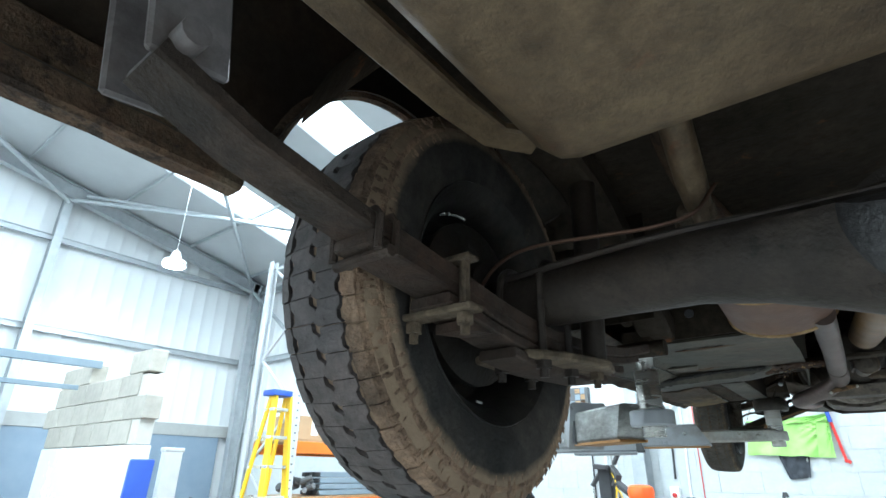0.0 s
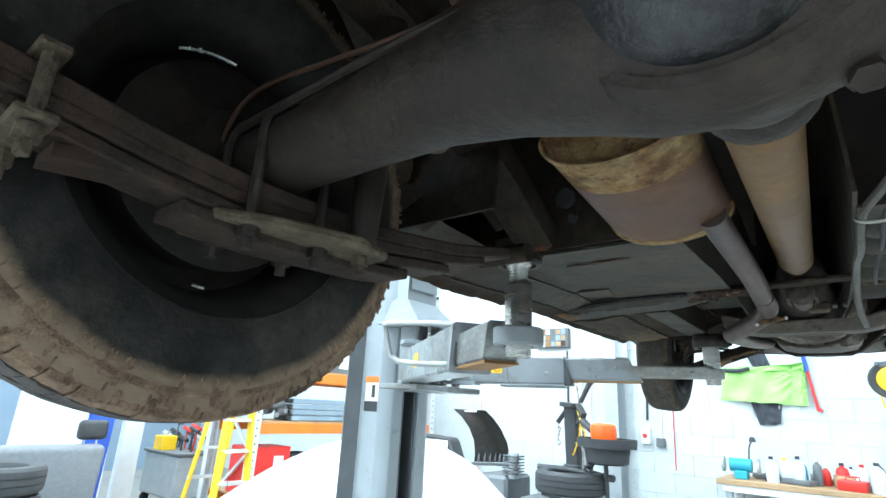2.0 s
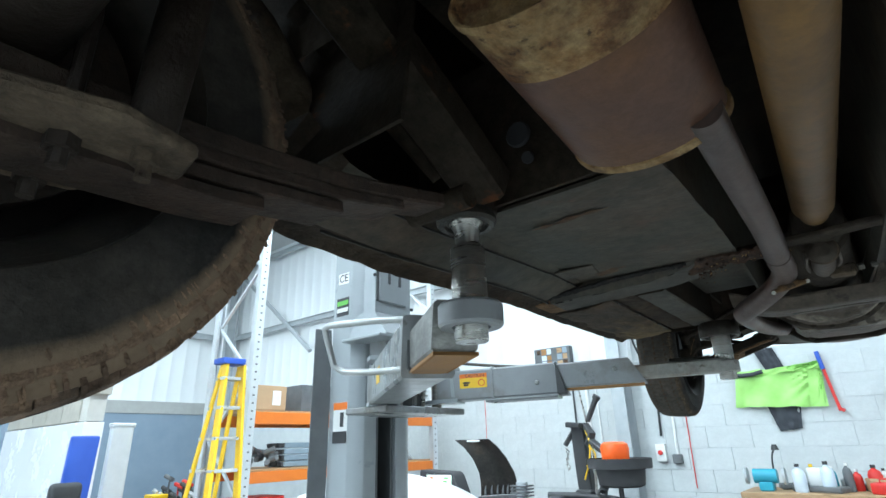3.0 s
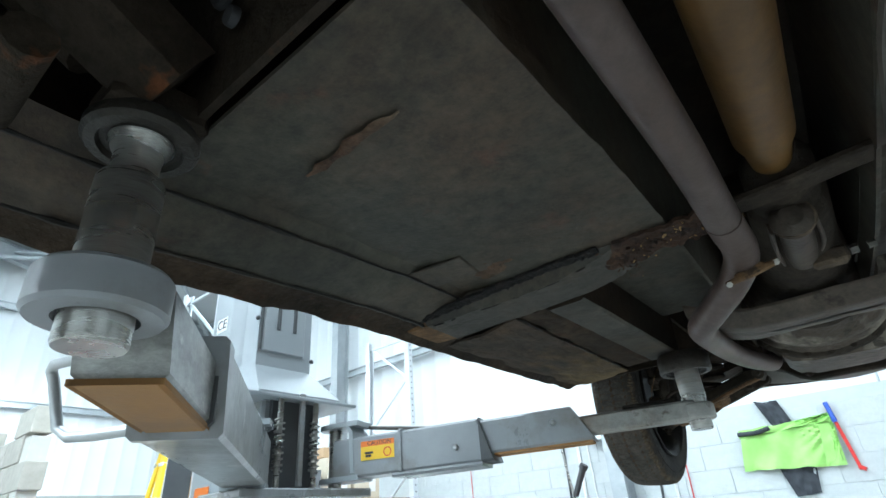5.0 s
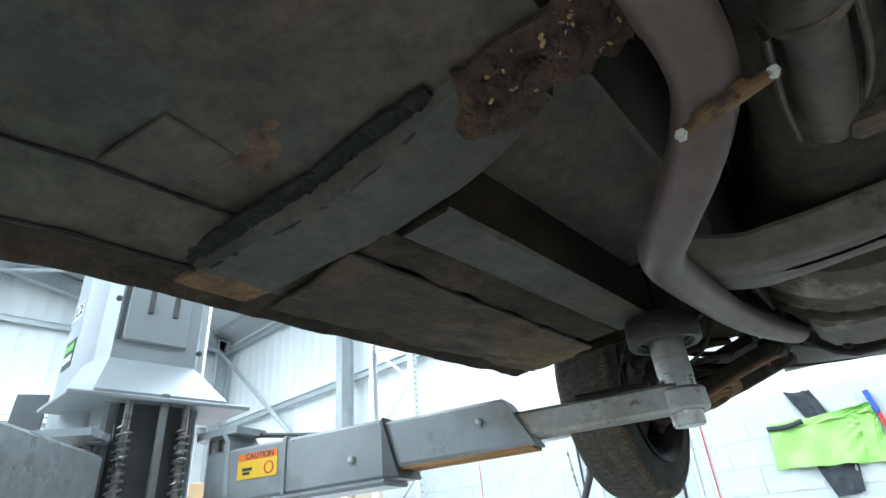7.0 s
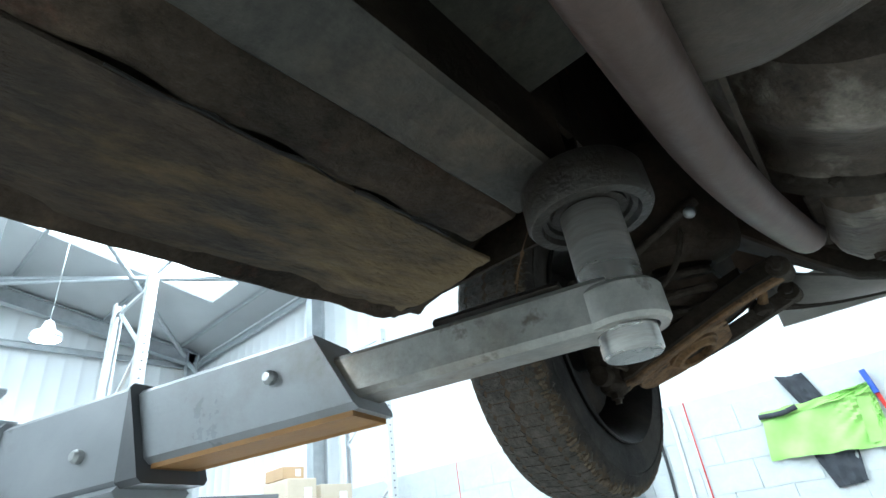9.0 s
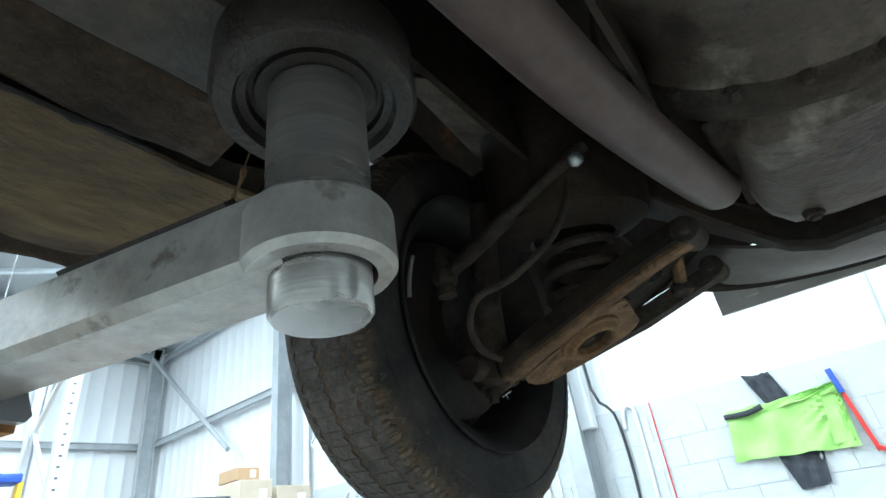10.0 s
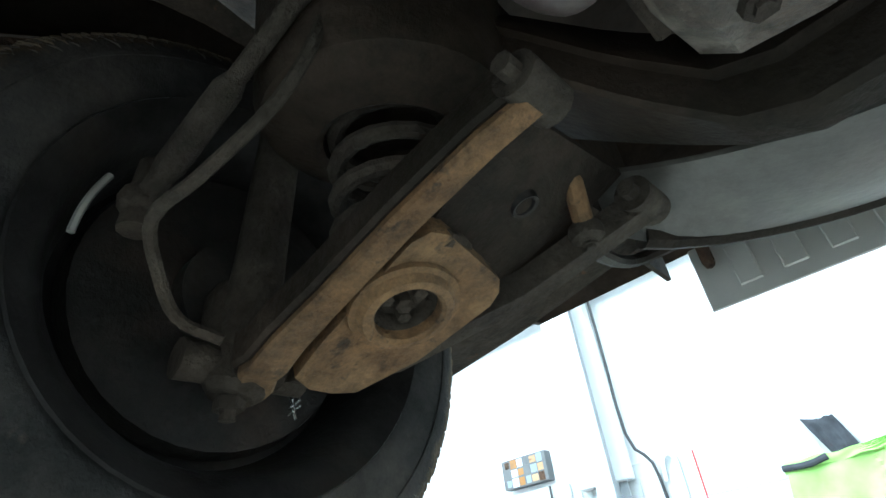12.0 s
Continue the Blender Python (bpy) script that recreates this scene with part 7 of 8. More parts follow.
simple("glove", bm, M_CLOTH, "dark sleeve lying over the green cloth", "clothing")
clampr = thing("bar_clamp", "red bar clamp with blue grip hung on the wall", "clamp", "", (-0.330, YW, 1.660))
bm = BM()
beam(bm, [(-0.360, YW - 0.03, 2.220), (-0.295, YW - 0.03, 1.670)], 0.014, 0.028, 0.002)
part("bar", bm, M_RED, clampr)
bm = BM()
beam(bm, [(-0.365, YW - 0.045, 2.260), (-0.345, YW - 0.045, 2.080)], 0.035, 0.04, 0.006)
part("grip", bm, M_BLUE, clampr, "blue grip")
bm = BM()
beam(bm, [(-0.305, YW - 0.04, 1.700), (-0.260, YW - 0.05, 1.670)], 0.03, 0.03, 0.004)
part("jaw", bm, M_RED, clampr)

# picture
pic = thing("poster", "small colourful picture fixed to the wall", "picture", "", (-3.38, YW, 2.43))
bm = BM()
box(bm, tr(-3.38, YW + 0.044, 2.56), 0.54, 0.12, 0.27, 0.002)
part("board", bm, M_DARKBOX, pic)
PRINTS = (M_DUCT, M_BOTTLE, M_RUSTARM, M_DUCT, M_CARD, M_RUSTY, M_DARKBOX, M_BOTTLE, M_RUSTARM, M_DARKBOX, M_DUCT, M_WOOD, M_RUSTY, M_RUSTARM, M_BOTTLE, M_DARKBOX, M_WOOD, M_DUCT)
for i, mt in enumerate(PRINTS):
    bm = BM()
    box(bm, tr(-3.58 + 0.080 * (i % 6), YW - 0.018, 2.475 + 0.085 * (i // 6)), 0.055 + 0.02 * ((i * 5) % 3) / 2, 0.003, 0.060 + 0.02 * ((i * 7) % 4) / 3)
    part("print", bm, mt, pic)

# conduits and sockets
def conduit(pts, r, material, label):
    bm = BM()
    tube(bm, smoothed(pts, 3), r, 8)
    return simple("conduit", bm, material, label, "conduit", "pipes on the wall")


conduit([(-3.120, YW - 0.02, 2.370), (-3.120, YW - 0.02, 1.640), (-3.120, YW - 0.02, 0.640)], 0.012, M_BLACK, "black cable running down the block wall")
conduit([(-3.030, YW - 0.02, 2.310), (-2.970, YW - 0.02, 2.450), (-2.870, YW - 0.02, 2.450), (-2.810, YW - 0.02, 2.290), (-2.790, YW - 0.02, 1.040)], 0.009, M_WHITE, "white cable looped over the wall top")
conduit([(-2.930, YW - 0.02, 2.350), (-2.930, YW - 0.02, 1.540), (-2.930, YW - 0.02, 0.540)], 0.022, M_WHITE, "white plastic pipe on the wall")
conduit([(-2.180, YW - 0.13, 5.690), (-2.180, YW - 0.13, 3.590), (-2.190, YW - 0.13, 2.590), (-2.070, YW - 0.05, 2.340), (-2.050, YW - 0.02, 1.940), (-2.070, YW - 0.02, 1.490)], 0.014, M_BLACK, "black cable down the steel column")
conduit([(-2.020, YW - 0.02, 2.190), (-1.990, YW - 0.02, 2.350), (-1.910, YW - 0.02, 2.360), (-1.890, YW - 0.02, 2.190), (-1.920, YW - 0.02, 1.240)], 0.016, M_WHITE, "white pipe bend on the wall")
conduit([(-1.740, YW - 0.02, 2.360), (-1.750, YW - 0.02, 1.940), (-1.770, YW - 0.02, 0.940)], 0.006, M_RED, "thin red pipe on the wall")
conduit([(0.200, YW - 0.02, 3.690), (0.150, YW - 0.02, 2.990), (0.090, YW - 0.02, 2.360)], 0.010, M_FRAME, "grey cable on the cladding")
conduit([(-4.550, YW - 0.02, 2.360), (-4.550, YW - 0.02, 1.540), (-4.570, YW - 0.02, 0.640)], 0.004, M_RED, "thin red cable on the wall")


def socket(x, z, w, h, mat_, label):
    ob = thing("switch_box", label, "switch", "", (x, YW, z))
    bm = BM()
    box(bm, tr(x, YW - 0.035, z), w, 0.07, h, 0.008, 2)
    part("case", bm, mat_, ob)
    bm = BM()
    lathe(bm, [(0.026, 0), (0.026, 0.02), (0.018, 0.026), (0, 0.026)], facing((x, YW - 0.07, z), (0, -1, 0)), 16)
    part("knob", bm, M_RED, ob, "red rotary knob")


socket(-2.09, 1.31, 0.11, 0.19, M_WHITE, "white isolator switch with a red knob")
bm = BM()
box(bm, tr(-1.92, YW - 0.03, 1.24), 0.10, 0.06, 0.10, 0.008)
simple("socket", bm, M_DARKBOX, "dark industrial socket on the wall", "socket")

# hose reel
reel = thing("hose_reel", "black and yellow hose reel hung by the wall", "hose reel", "", (0.25, YW, 1.9))
RX, RY, RZ = 0.315, 6.60, 1.94
bm = BM()
lathe(bm, [(0.0, 0.06), (0.13, 0.055), (0.155, 0.065), (0.162, 0.05), (0.162, -0.05), (0.155, -0.065), (0.0, -0.06)], facing((RX, RY, RZ), (0.1, -1, -0.05)), 40)
part("drum", bm, M_BLACK, reel, "black drum")
bm = BM()
lathe(bm, [(0.0, 0.072), (0.09, 0.072), (0.108, 0.066), (0.112, 0.055), (0.0, 0.055)], facing((RX, RY, RZ), (0.1, -1, -0.05)), 36)
part("disc", bm, M_YELLOW, reel, "yellow disc")
bm = BM()
lathe(bm, [(0.0, 0.082), (0.022, 0.08), (0.028, 0.07), (0.0, 0.07)], facing((RX, RY, RZ), (0.1, -1, -0.05)), 16)
part("hub", bm, M_BLUETOOL, reel, "blue hub")
bm = BM()
box(bm, tr(RX, (RY + YW) / 2 + 0.05, RZ + 0.12), 0.09, YW - RY - 0.06, 0.03, 0.004)
box(bm, tr(RX, RY, RZ + 0.13), 0.20, 0.15, 0.05, 0.01)
part("bracket", bm, M_DARKBOX, reel)
bm = BM()
tube(bm, smoothed([(RX + 0.03, RY - 0.06, RZ - 0.12), (RX + 0.01, RY - 0.05, RZ - 0.22), (RX - 0.06, RY - 0.02, RZ - 0.27), (RX - 0.09, RY, RZ - 0.16), (RX - 0.08, RY, RZ - 0.05)], 4), 0.007, 8)
part("hose", bm, M_YELLOW, reel, "yellow hose loop")

# workbench with clutter
bench = thing("workbench", "long wooden workbench with a pale front along the wall", "workbench", "", (0.8, 7.05, 0))
bm = BM()
box(bm, tr(0.85, 7.02, 0.945), 4.1, 0.70, 0.05, 0.004)
part("worktop", bm, M_WOOD, bench, "stained wooden worktop")
bm = BM()
box(bm, tr(0.85, 6.70, 0.90), 4.0, 0.03, 0.09, 0.003)
part("apron", bm, M_WHITE, bench)
for x in (-1.1, 0.1, 1.4, 2.8):
    for y in (6.74, 7.3):
        bm = BM()
        box(bm, tr(x, y, 0.46), 0.06, 0.06, 0.92, 0.004)
        part("leg", bm, M_FRAME, bench)
bm = BM()
box(bm, tr(0.85, 7.05, 0.32), 3.9, 0.55, 0.03, 0.003)
part("shelf", bm, M_WOOD, bench)

BT = 0.97


def bottle(x, y, h, r, material, label, cap):
    ob = thing("bottle", label + " on the workbench", "bottle", "bottles on the bench", (x, y, BT))
    bm = BM()
    lathe(bm, [(0, 0), (r * 0.95, 0), (r, 0.01), (r, h * 0.62), (r * 0.8, h * 0.76), (r * 0.32, h * 0.85), (r * 0.32, h * 0.9), (0, h * 0.9)], tr(x, y, BT), 20)
    part("body", bm, material, ob)
    bm = BM()
    lathe(bm, [(r * 0.36, h * 0.89), (r * 0.36, h), (0, h)], tr(x, y, BT), 12)
    part("cap", bm, cap, ob)


for x, y, h, r, m_, lab, c in ((-0.72, 6.85, 0.24, 0.055, M_BOTTLE, "pale blue-grey plastic bottle", M_BLACK), (-0.50, 6.88, 0.26, 0.055, M_BOTTLE, "pale blue-grey plastic bottle", M_BLACK),
                          (0.42, 6.90, 0.25, 0.05, M_WHITE, "white plastic bottle", M_BLUE), (0.10, 6.82, 0.26, 0.06, M_BOTTLE, "pale blue-grey plastic bottle", M_BLACK), (0.22, 7.1, 0.20, 0.045, M_WHITE, "white plastic bottle", M_RED),
                          (0.62, 6.95, 0.22, 0.05, M_YELLOW, "yellow plastic bottle", M_RED), (0.95, 7.0, 0.24, 0.06, M_DARKBOX, "dark plastic bottle", M_WHITE), (-0.30, 7.12, 0.18, 0.04, M_RED, "red spray can", M_WHITE),
                          (-0.10, 7.15, 0.19, 0.035, M_WHITE, "white spray can", M_BLACK), (1.25, 6.95, 0.26, 0.06, M_WHITE, "white plastic bottle", M_BLUE)):
    bottle(x, y, h, r, m_, lab, c)
# bench grinder
gr = thing("bench_grinder", "turquoise bench grinder on the bench", "grinder", "", (-1.0, 6.9, BT))
bm = BM()
tube(bm, [(-1.10, 6.9, BT + 0.13), (-0.90, 6.9, BT + 0.13)], 0.065, 20)
box(bm, tr(-1.0, 6.9, BT + 0.04), 0.12, 0.14, 0.08, 0.01)
part("motor", bm, M_BLUETOOL, gr)
for x in (-1.16, -0.84):
    bm = BM()
    tube(bm, [(x - 0.012, 6.9, BT + 0.13), (x + 0.012, 6.9, BT + 0.13)], 0.075, 22)
    part("wheel", bm, M_FRAME, gr, "grey grinding wheel")
bm = BM()
tube(bm, smoothed([(-0.93, 6.95, BT + 0.16), (-0.92, 6.97, BT + 0.30), (-0.88, 6.96, BT + 0.38)], 3), 0.008, 8)
lathe(bm, [(0.0, 0), (0.035, 0), (0.02, 0.05), (0, 0.05)], tr(-0.88, 6.96, BT + 0.36), 12)
part("work_lamp", bm, M_BLACK, gr)
# small tools and boxes, each its own thing
kinds = [("toolbox", M_RED, "small red plastic tool case", (0.22, 0.14, 0.09)), ("parts_box", M_CARD, "small cardboard parts box on the workbench", (0.16, 0.14, 0.11)), ("drill", M_ORANGEPL, "orange power tool on the bench", (0.20, 0.07, 0.13)),
         ("tray", M_DARKBOX, "dark parts tray on the workbench", (0.28, 0.18, 0.05)), ("jug", M_WHITE, "cream plastic jug on the workbench", (0.15, 0.13, 0.20)), ("tin", M_ZINC, "small metal tin on the workbench", (0.09, 0.09, 0.11)), ("spray_can", M_BLUE, "blue spray can on the workbench", (0.06, 0.06, 0.19))]
random.seed(11)
xx = -0.80
while xx < 2.6:
    nm, mt, lab, (sx, sy, sz) = kinds[random.randrange(len(kinds))]
    y = 6.74 + 0.52 * random.random()
    bm = BM()
    if nm in ("tin", "spray_can"):
        lathe(bm, [(0, 0), (sx / 2, 0), (sx / 2, sz * 0.9), (sx * 0.3, sz * 0.95), (sx * 0.3, sz), (0, sz)], tr(xx, y, BT), 16)
    else:
        box(bm, tr(xx, y, BT + sz / 2, 0, 0, random.uniform(-25, 25)), sx, sy, sz, 0.012, 2)
        if nm == "drill":
            box(bm, tr(xx + 0.06, y, BT + sz * 0.75, 0, 15, 10), 0.16, 0.06, 0.06, 0.01)
        if nm == "toolbox":
            tube(bm, [(xx - 0.05, y, BT + sz), (xx - 0.05, y, BT + sz + 0.03), (xx + 0.05, y, BT + sz + 0.03), (xx + 0.05, y, BT + sz)], 0.008, 8)
    simple(nm, bm, mt, lab, nm.replace("_", " "), "clutter on the bench")
    xx += 0.06 + 0.09 * random.random()

# more bottles and cans along the bench
for k in range(14):
    bx = -0.62 + 0.145 * k + random.uniform(-0.03, 0.03)
    m_, lab, c = random.choice(((M_BOTTLE, "pale blue-grey plastic bottle", M_BLACK), (M_WHITE, "white plastic bottle", M_RED), (M_DARKBOX, "dark plastic bottle", M_WHITE), (M_BLUETOOL, "turquoise spray bottle", M_WHITE), (M_RED, "red spray can", M_BLACK), (M_ZINC, "bare metal spray can", M_YELLOW)))
    bottle(bx, 7.0 + random.uniform(-0.08, 0.22), 0.16 + 0.12 * random.random(), 0.032 + 0.025 * random.random(), m_, lab + " on the workbench", c)

# tool trolley behind the ladder
trolley = thing("tool_trolley", "grey metal tool trolley loaded with tools", "trolley", "", (-8.1, 4.6, 0))
bm = BM()
box(bm, tr(-8.1, 4.6, 0.40), 1.0, 0.5, 0.56, 0.015)
part("cabinet", bm, M_FRAME, trolley)
bm = BM()
box(bm, tr(-8.1, 4.6, 0.70), 1.06, 0.56, 0.04, 0.008)
part("tray", bm, M_DARKBOX, trolley)
for dx in (-0.4, 0.4):
    for dy in (-0.2, 0.2):
        bm = BM()
        tube(bm, [(-8.1 + dx - 0.02, 4.6 + dy, 0.06), (-8.1 + dx + 0.02, 4.6 + dy, 0.06)], 0.06, 16)
        box(bm, tr(-8.1 + dx, 4.6 + dy, 0.105), 0.05, 0.04, 0.05, 0.004)
        part("castor", bm, M_BLACK, trolley)
bm = BM()
box(bm, tr(-8.25, 4.45, 0.82), 0.26, 0.22, 0.20, 0.01)
simple("yellow_crate", bm, M_YELLOW, "yellow plastic crate on the tool trolley", "crate", "tools on the trolley")
for k in range(12):
    px, py = -8.1 + random.uniform(-0.46, 0.46), 4.6 + random.uniform(-0.12, 0.22)
    bm = BM()
    top = 0.72 + 0.16 + 0.26 * random.random()
    tube(bm, [(px, py, 0.72), (px + random.uniform(-0.08, 0.08), py, top)], 0.014, 8)
    tube(bm, [(px - 0.12, py + 0.01, top), (px + 0.10, py + 0.02, top - 0.05)], 0.03, 8)
    simple("hand_tool", bm, random.choice((M_BLACK, M_ALU, M_DARKBOX, M_BLACK, M_RED)), "hand tool standing on the tool trolley", "tool", "tools on the trolley")

# tyre changer
tc = thing("tyre_changer", "black tyre changer with column, arm and a parts tray", "tyre changer", "", (-2.1, 5.35, 0))
bm = BM()
box(bm, tr(-2.1, 5.45, 0.38), 0.95, 0.70, 0.76, 0.03, 2)
part("cabinet", bm, M_DARKBOX, tc)
bm = BM()
beam(bm, [(-2.150, 5.45, 0.76), (-2.165, 5.43, 1.20), (-2.172, 5.42, 1.615)], 0.105, 0.13, 0.012)
box(bm, tr(-2.168, 5.36, 1.60, 0, 6), 0.135, 0.17, 0.045, 0.008)
box(bm, tr(-2.155, 5.42, 0.98), 0.15, 0.18, 0.17, 0.012)
part("column", bm, M_BLACK, tc)
bm = BM()
tube(bm, [(-2.070, 5.40, 1.630), (-1.955, 5.39, 1.830)], [0.022, 0.026], 12)
tube(bm, [(-1.965, 5.39, 1.815), (-1.945, 5.39, 1.845)], 0.034, 12)
beam(bm, [(-2.10, 5.40, 1.60), (-2.02, 5.34, 1.52), (-2.06, 5.34, 1.43)], 0.07, 0.05, 0.01)
beam(bm, [(-2.22, 5.40, 1.55), (-2.285, 5.34, 1.43)], 0.035, 0.04, 0.006)
part("swing_arm", bm, M_BLACK, tc)
bm = BM()
tube(bm, [(-2.085, 5.41, 1.62), (-2.115, 5.41, 1.84), (-2.13, 5.41, 1.99)], 0.009, 8)
tube(bm, [(-2.045, 5.36, 1.56), (-2.025, 5.35, 1.30), (-2.04, 5.35, 1.02)], 0.012, 8)
part("guide_rod", bm, M_STEEL, tc, "thin bright rods beside the column")
bm = BM()
for k in range(9):
    a = 0.9 * k
    lathe(bm, [(0.010, -0.004), (0.017, 0.0), (0.010, 0.004)], tr(-2.268 + 0.008 * math.sin(a), 5.33, 1.40 - 0.021 * k, 90 * (k % 2), 40, 30 * k), 10, closed=True)
part("chain", bm, M_STEEL, tc, "short hanging steel chain")
bm = BM()
beam(bm, smoothed([(-2.02, 5.32, 1.46), (-1.93, 5.28, 1.40), (-1.86, 5.26, 1.34), (-1.88, 5.25, 1.18), (-1.95, 5.27, 1.06)], 3), 0.07, 0.05, 0.012)
part("mount_head", bm, M_BLACK, tc, "curved black mounting head")
for hx, hz, hr in ((-2.09, 1.00, 0.020), (-2.24, 1.02, 0.018), (-2.20, 0.965, 0.024), (-2.06, 0.955, 0.022)):
    bm = BM()
    tube(bm, [(hx - 0.035, 5.31, hz), (hx + 0.035, 5.31, hz + 0.004)], hr, 10)
    part("lock_cylinder", bm, M_COLIN, tc)
bm = BM()
lathe(bm, [(0.025, -0.010), (0.045, 0.0), (0.025, 0.010), (0.033, 0.0)], tr(-1.93, 5.22, 1.055, 75), 20, closed=True)
part("hand_wheel", bm, M_BLACK, tc, "small black hand wheel")
bm = BM()
tube(bm, smoothed([(-2.08, 5.35, 1.55), (-2.03, 5.30, 1.45), (-2.05, 5.30, 1.30), (-2.12, 5.32, 1.15)], 4), 0.008, 8)
tube(bm, smoothed([(-2.04, 5.30, 1.42), (-1.98, 5.28, 1.36), (-2.0, 5.28, 1.28), (-2.08, 5.3, 1.26)], 4), 0.006, 8)
part("air_hose", bm, M_YELLOW, tc, "dusty yellow air hoses")
bm = BM()
tube(bm, [(-2.45, 5.25, 1.02), (-2.2, 5.3, 1.02), (-1.9, 5.3, 1.00), (-1.7, 5.2, 1.0)], 0.030, 12)
tube(bm, [(-2.35, 5.2, 0.78), (-2.30, 5.2, 0.90), (-2.15, 5.2, 0.94), (-1.95, 5.2, 0.88)], 0.04, 12)
part("press_arm", bm, M_BLACK, tc)
bm = BM()
lathe(bm, [(0, 0.76), (0.26, 0.76), (0.26, 0.80), (0.10, 0.82), (0.0, 0.82)], tr(-2.1, 5.25, 0), 28)
part("turntable", bm, M_FRAME, tc)
bm = BM()
lathe(bm, [(0.0, 1.11), (0.15, 1.11), (0.18, 1.125), (0.195, 1.245), (0.252, 1.25), (0.258, 1.325), (0.245, 1.325), (0.238, 1.262), (0.185, 1.255), (0.165, 1.135), (0.0, 1.125)], tr(-1.745, 5.2, 0), 40)
tube(bm, [(-1.76, 5.2, 1.10), (-1.76, 5.2, 0.72)], 0.02, 10)
part("tray", bm, M_BLACK, tc, "round black plastic tray")
bm = BM()
lathe(bm, [(0.0, 1.135), (0.095, 1.135), (0.112, 1.36), (0.116, 1.40), (0.106, 1.435), (0.080, 1.45), (0.0, 1.452)], tr(-1.775, 5.21, 0), 28)
simple("soap_tub", bm, M_ORANGEPL, "orange plastic tub standing in the tray", "tub")
# tyre on the changer and compressor head
def loose_tyre(x, y, z, label, group, r=0.31, tilt=0):
    bm = BM()
    lathe(bm, [(a, b) for a, b in [(0.19, 0.07), (0.20, 0.085), (0.25, 0.098), (0.29, 0.09), (0.308, 0.07), (0.312, 0.03), (0.306, 0.028), (0.306, 0.02), (0.312, 0.018), (0.312, -0.018), (0.306, -0.02), (0.306, -0.028), (0.312, -0.03), (0.308, -0.07), (0.29, -0.09), (0.25, -0.098), (0.20, -0.085), (0.19, -0.07)]], tr(x, y, z, tilt), 56, closed=True)
    return simple("loose_tyre", bm, M_BLACK, label, "tyre", group)


loose_tyre(-2.1, 5.2, 0.93, "black tyre lying on the tyre changer", "")
for k in range(3):
    loose_tyre(-1.45, 6.25, 0.10 + 0.2 * k, "black tyre in a stack by the bench", "tyres by the bench")
comp = thing("compressor", "grey finned compressor head beside the tyre changer", "compressor", "", (-2.95, 5.4, 0))
bm = BM()
box(bm, tr(-2.95, 5.45, 0.45), 0.36, 0.5, 0.90, 0.03)
part("housing", bm, M_DARKBOX, comp)
for k in range(7):
    bm = BM()
    box(bm, tr(-2.75, 5.30, 0.92 + 0.028 * k), 0.17, 0.15, 0.012, 0.003)
    part("fin", bm, M_COLIN, comp)
bm = BM()
tube(bm, [(-2.75, 5.30, 0.88), (-2.75, 5.30, 1.12)], 0.055, 16)
part("cylinder", bm, M_FRAME, comp)

# wheel balancer with its black hood
wbal = thing("wheel_balancer", "wheel balancer with a raised black hood and screen", "wheel balancer", "", (-3.45, 5.2, 0))
bm = BM()
box(bm, tr(-3.45, 5.3, 0.42), 0.9, 0.55, 0.84, 0.04, 2)
part("cabinet", bm, M_FRAME, wbal)
def hood(u, v):
    xl = float(np.interp(v, (0, 0.15, 0.4, 0.65, 0.85, 1), (-3.385, -3.375, -3.370, -3.415, -3.505, -3.625)))
    xr = float(np.interp(v, (0, 0.15, 0.4, 0.65, 0.85, 1), (-2.955, -2.940, -2.955, -3.010, -3.090, -3.190)))
    return (xl + (xr - xl) * u, 5.48 + 0.05 * math.cos(math.pi * v) + 0.05 * math.sin(math.pi * u), 0.965 + 0.545 * v + 0.03 * u * (1 - v))
bm = BM()
sheet(bm, hood, 16, 30, 0.014, (0, 1, 0))
part("hood", bm, M_RIM, wbal, "curved black plastic hood")
for k in range(6):
    bm = BM()
    u = 0.12 + 0.15 * k
    tube(bm, [Vector(hood(u, 0.02)) + Vector((0, -0.012, 0)), Vector(hood(u, 0.10)) + Vector((0, -0.016, 0)), Vector(hood(u, 0.17)) + Vector((0, -0.004, 0))], [0.012, 0.010, 0.003], 6)
    part("hood_rib", bm, M_DARKBOX, wbal)
bm = BM()
tube(bm, [Vector(hood(u, 0.97)) + Vector((0, -0.014, 0)) for u in (0.28, 0.40, 0.52, 0.64)], [0.008, 0.013, 0.013, 0.008], 8)
part("hood_grip", bm, M_WHITE, wbal, "pale grip slot at the hood's edge")
bm = BM()
beam(bm, [Vector(hood(u, 0.0)) + Vector((0, -0.01, -0.02)) for u in (-0.04, 0.5, 1.04)], 0.05, 0.03, 0.006)
part("hood_flange", bm, M_COLIN, wbal, "dark flange under the hood")
for u in (0.0, 1.0):
    for k in range(6):
        bm = BM()
        p = Vector(hood(u, 0.0)) + Vector((-0.016 * k, -0.02, -0.045 - 0.034 * k))
        lathe(bm, [(0.010, -0.005), (0.019, 0.0), (0.010, 0.005)], tr(*p, 90 * (k % 2), 30, 20), 10, closed=True)
        part("chain_link", bm, M_COLIN, wbal)
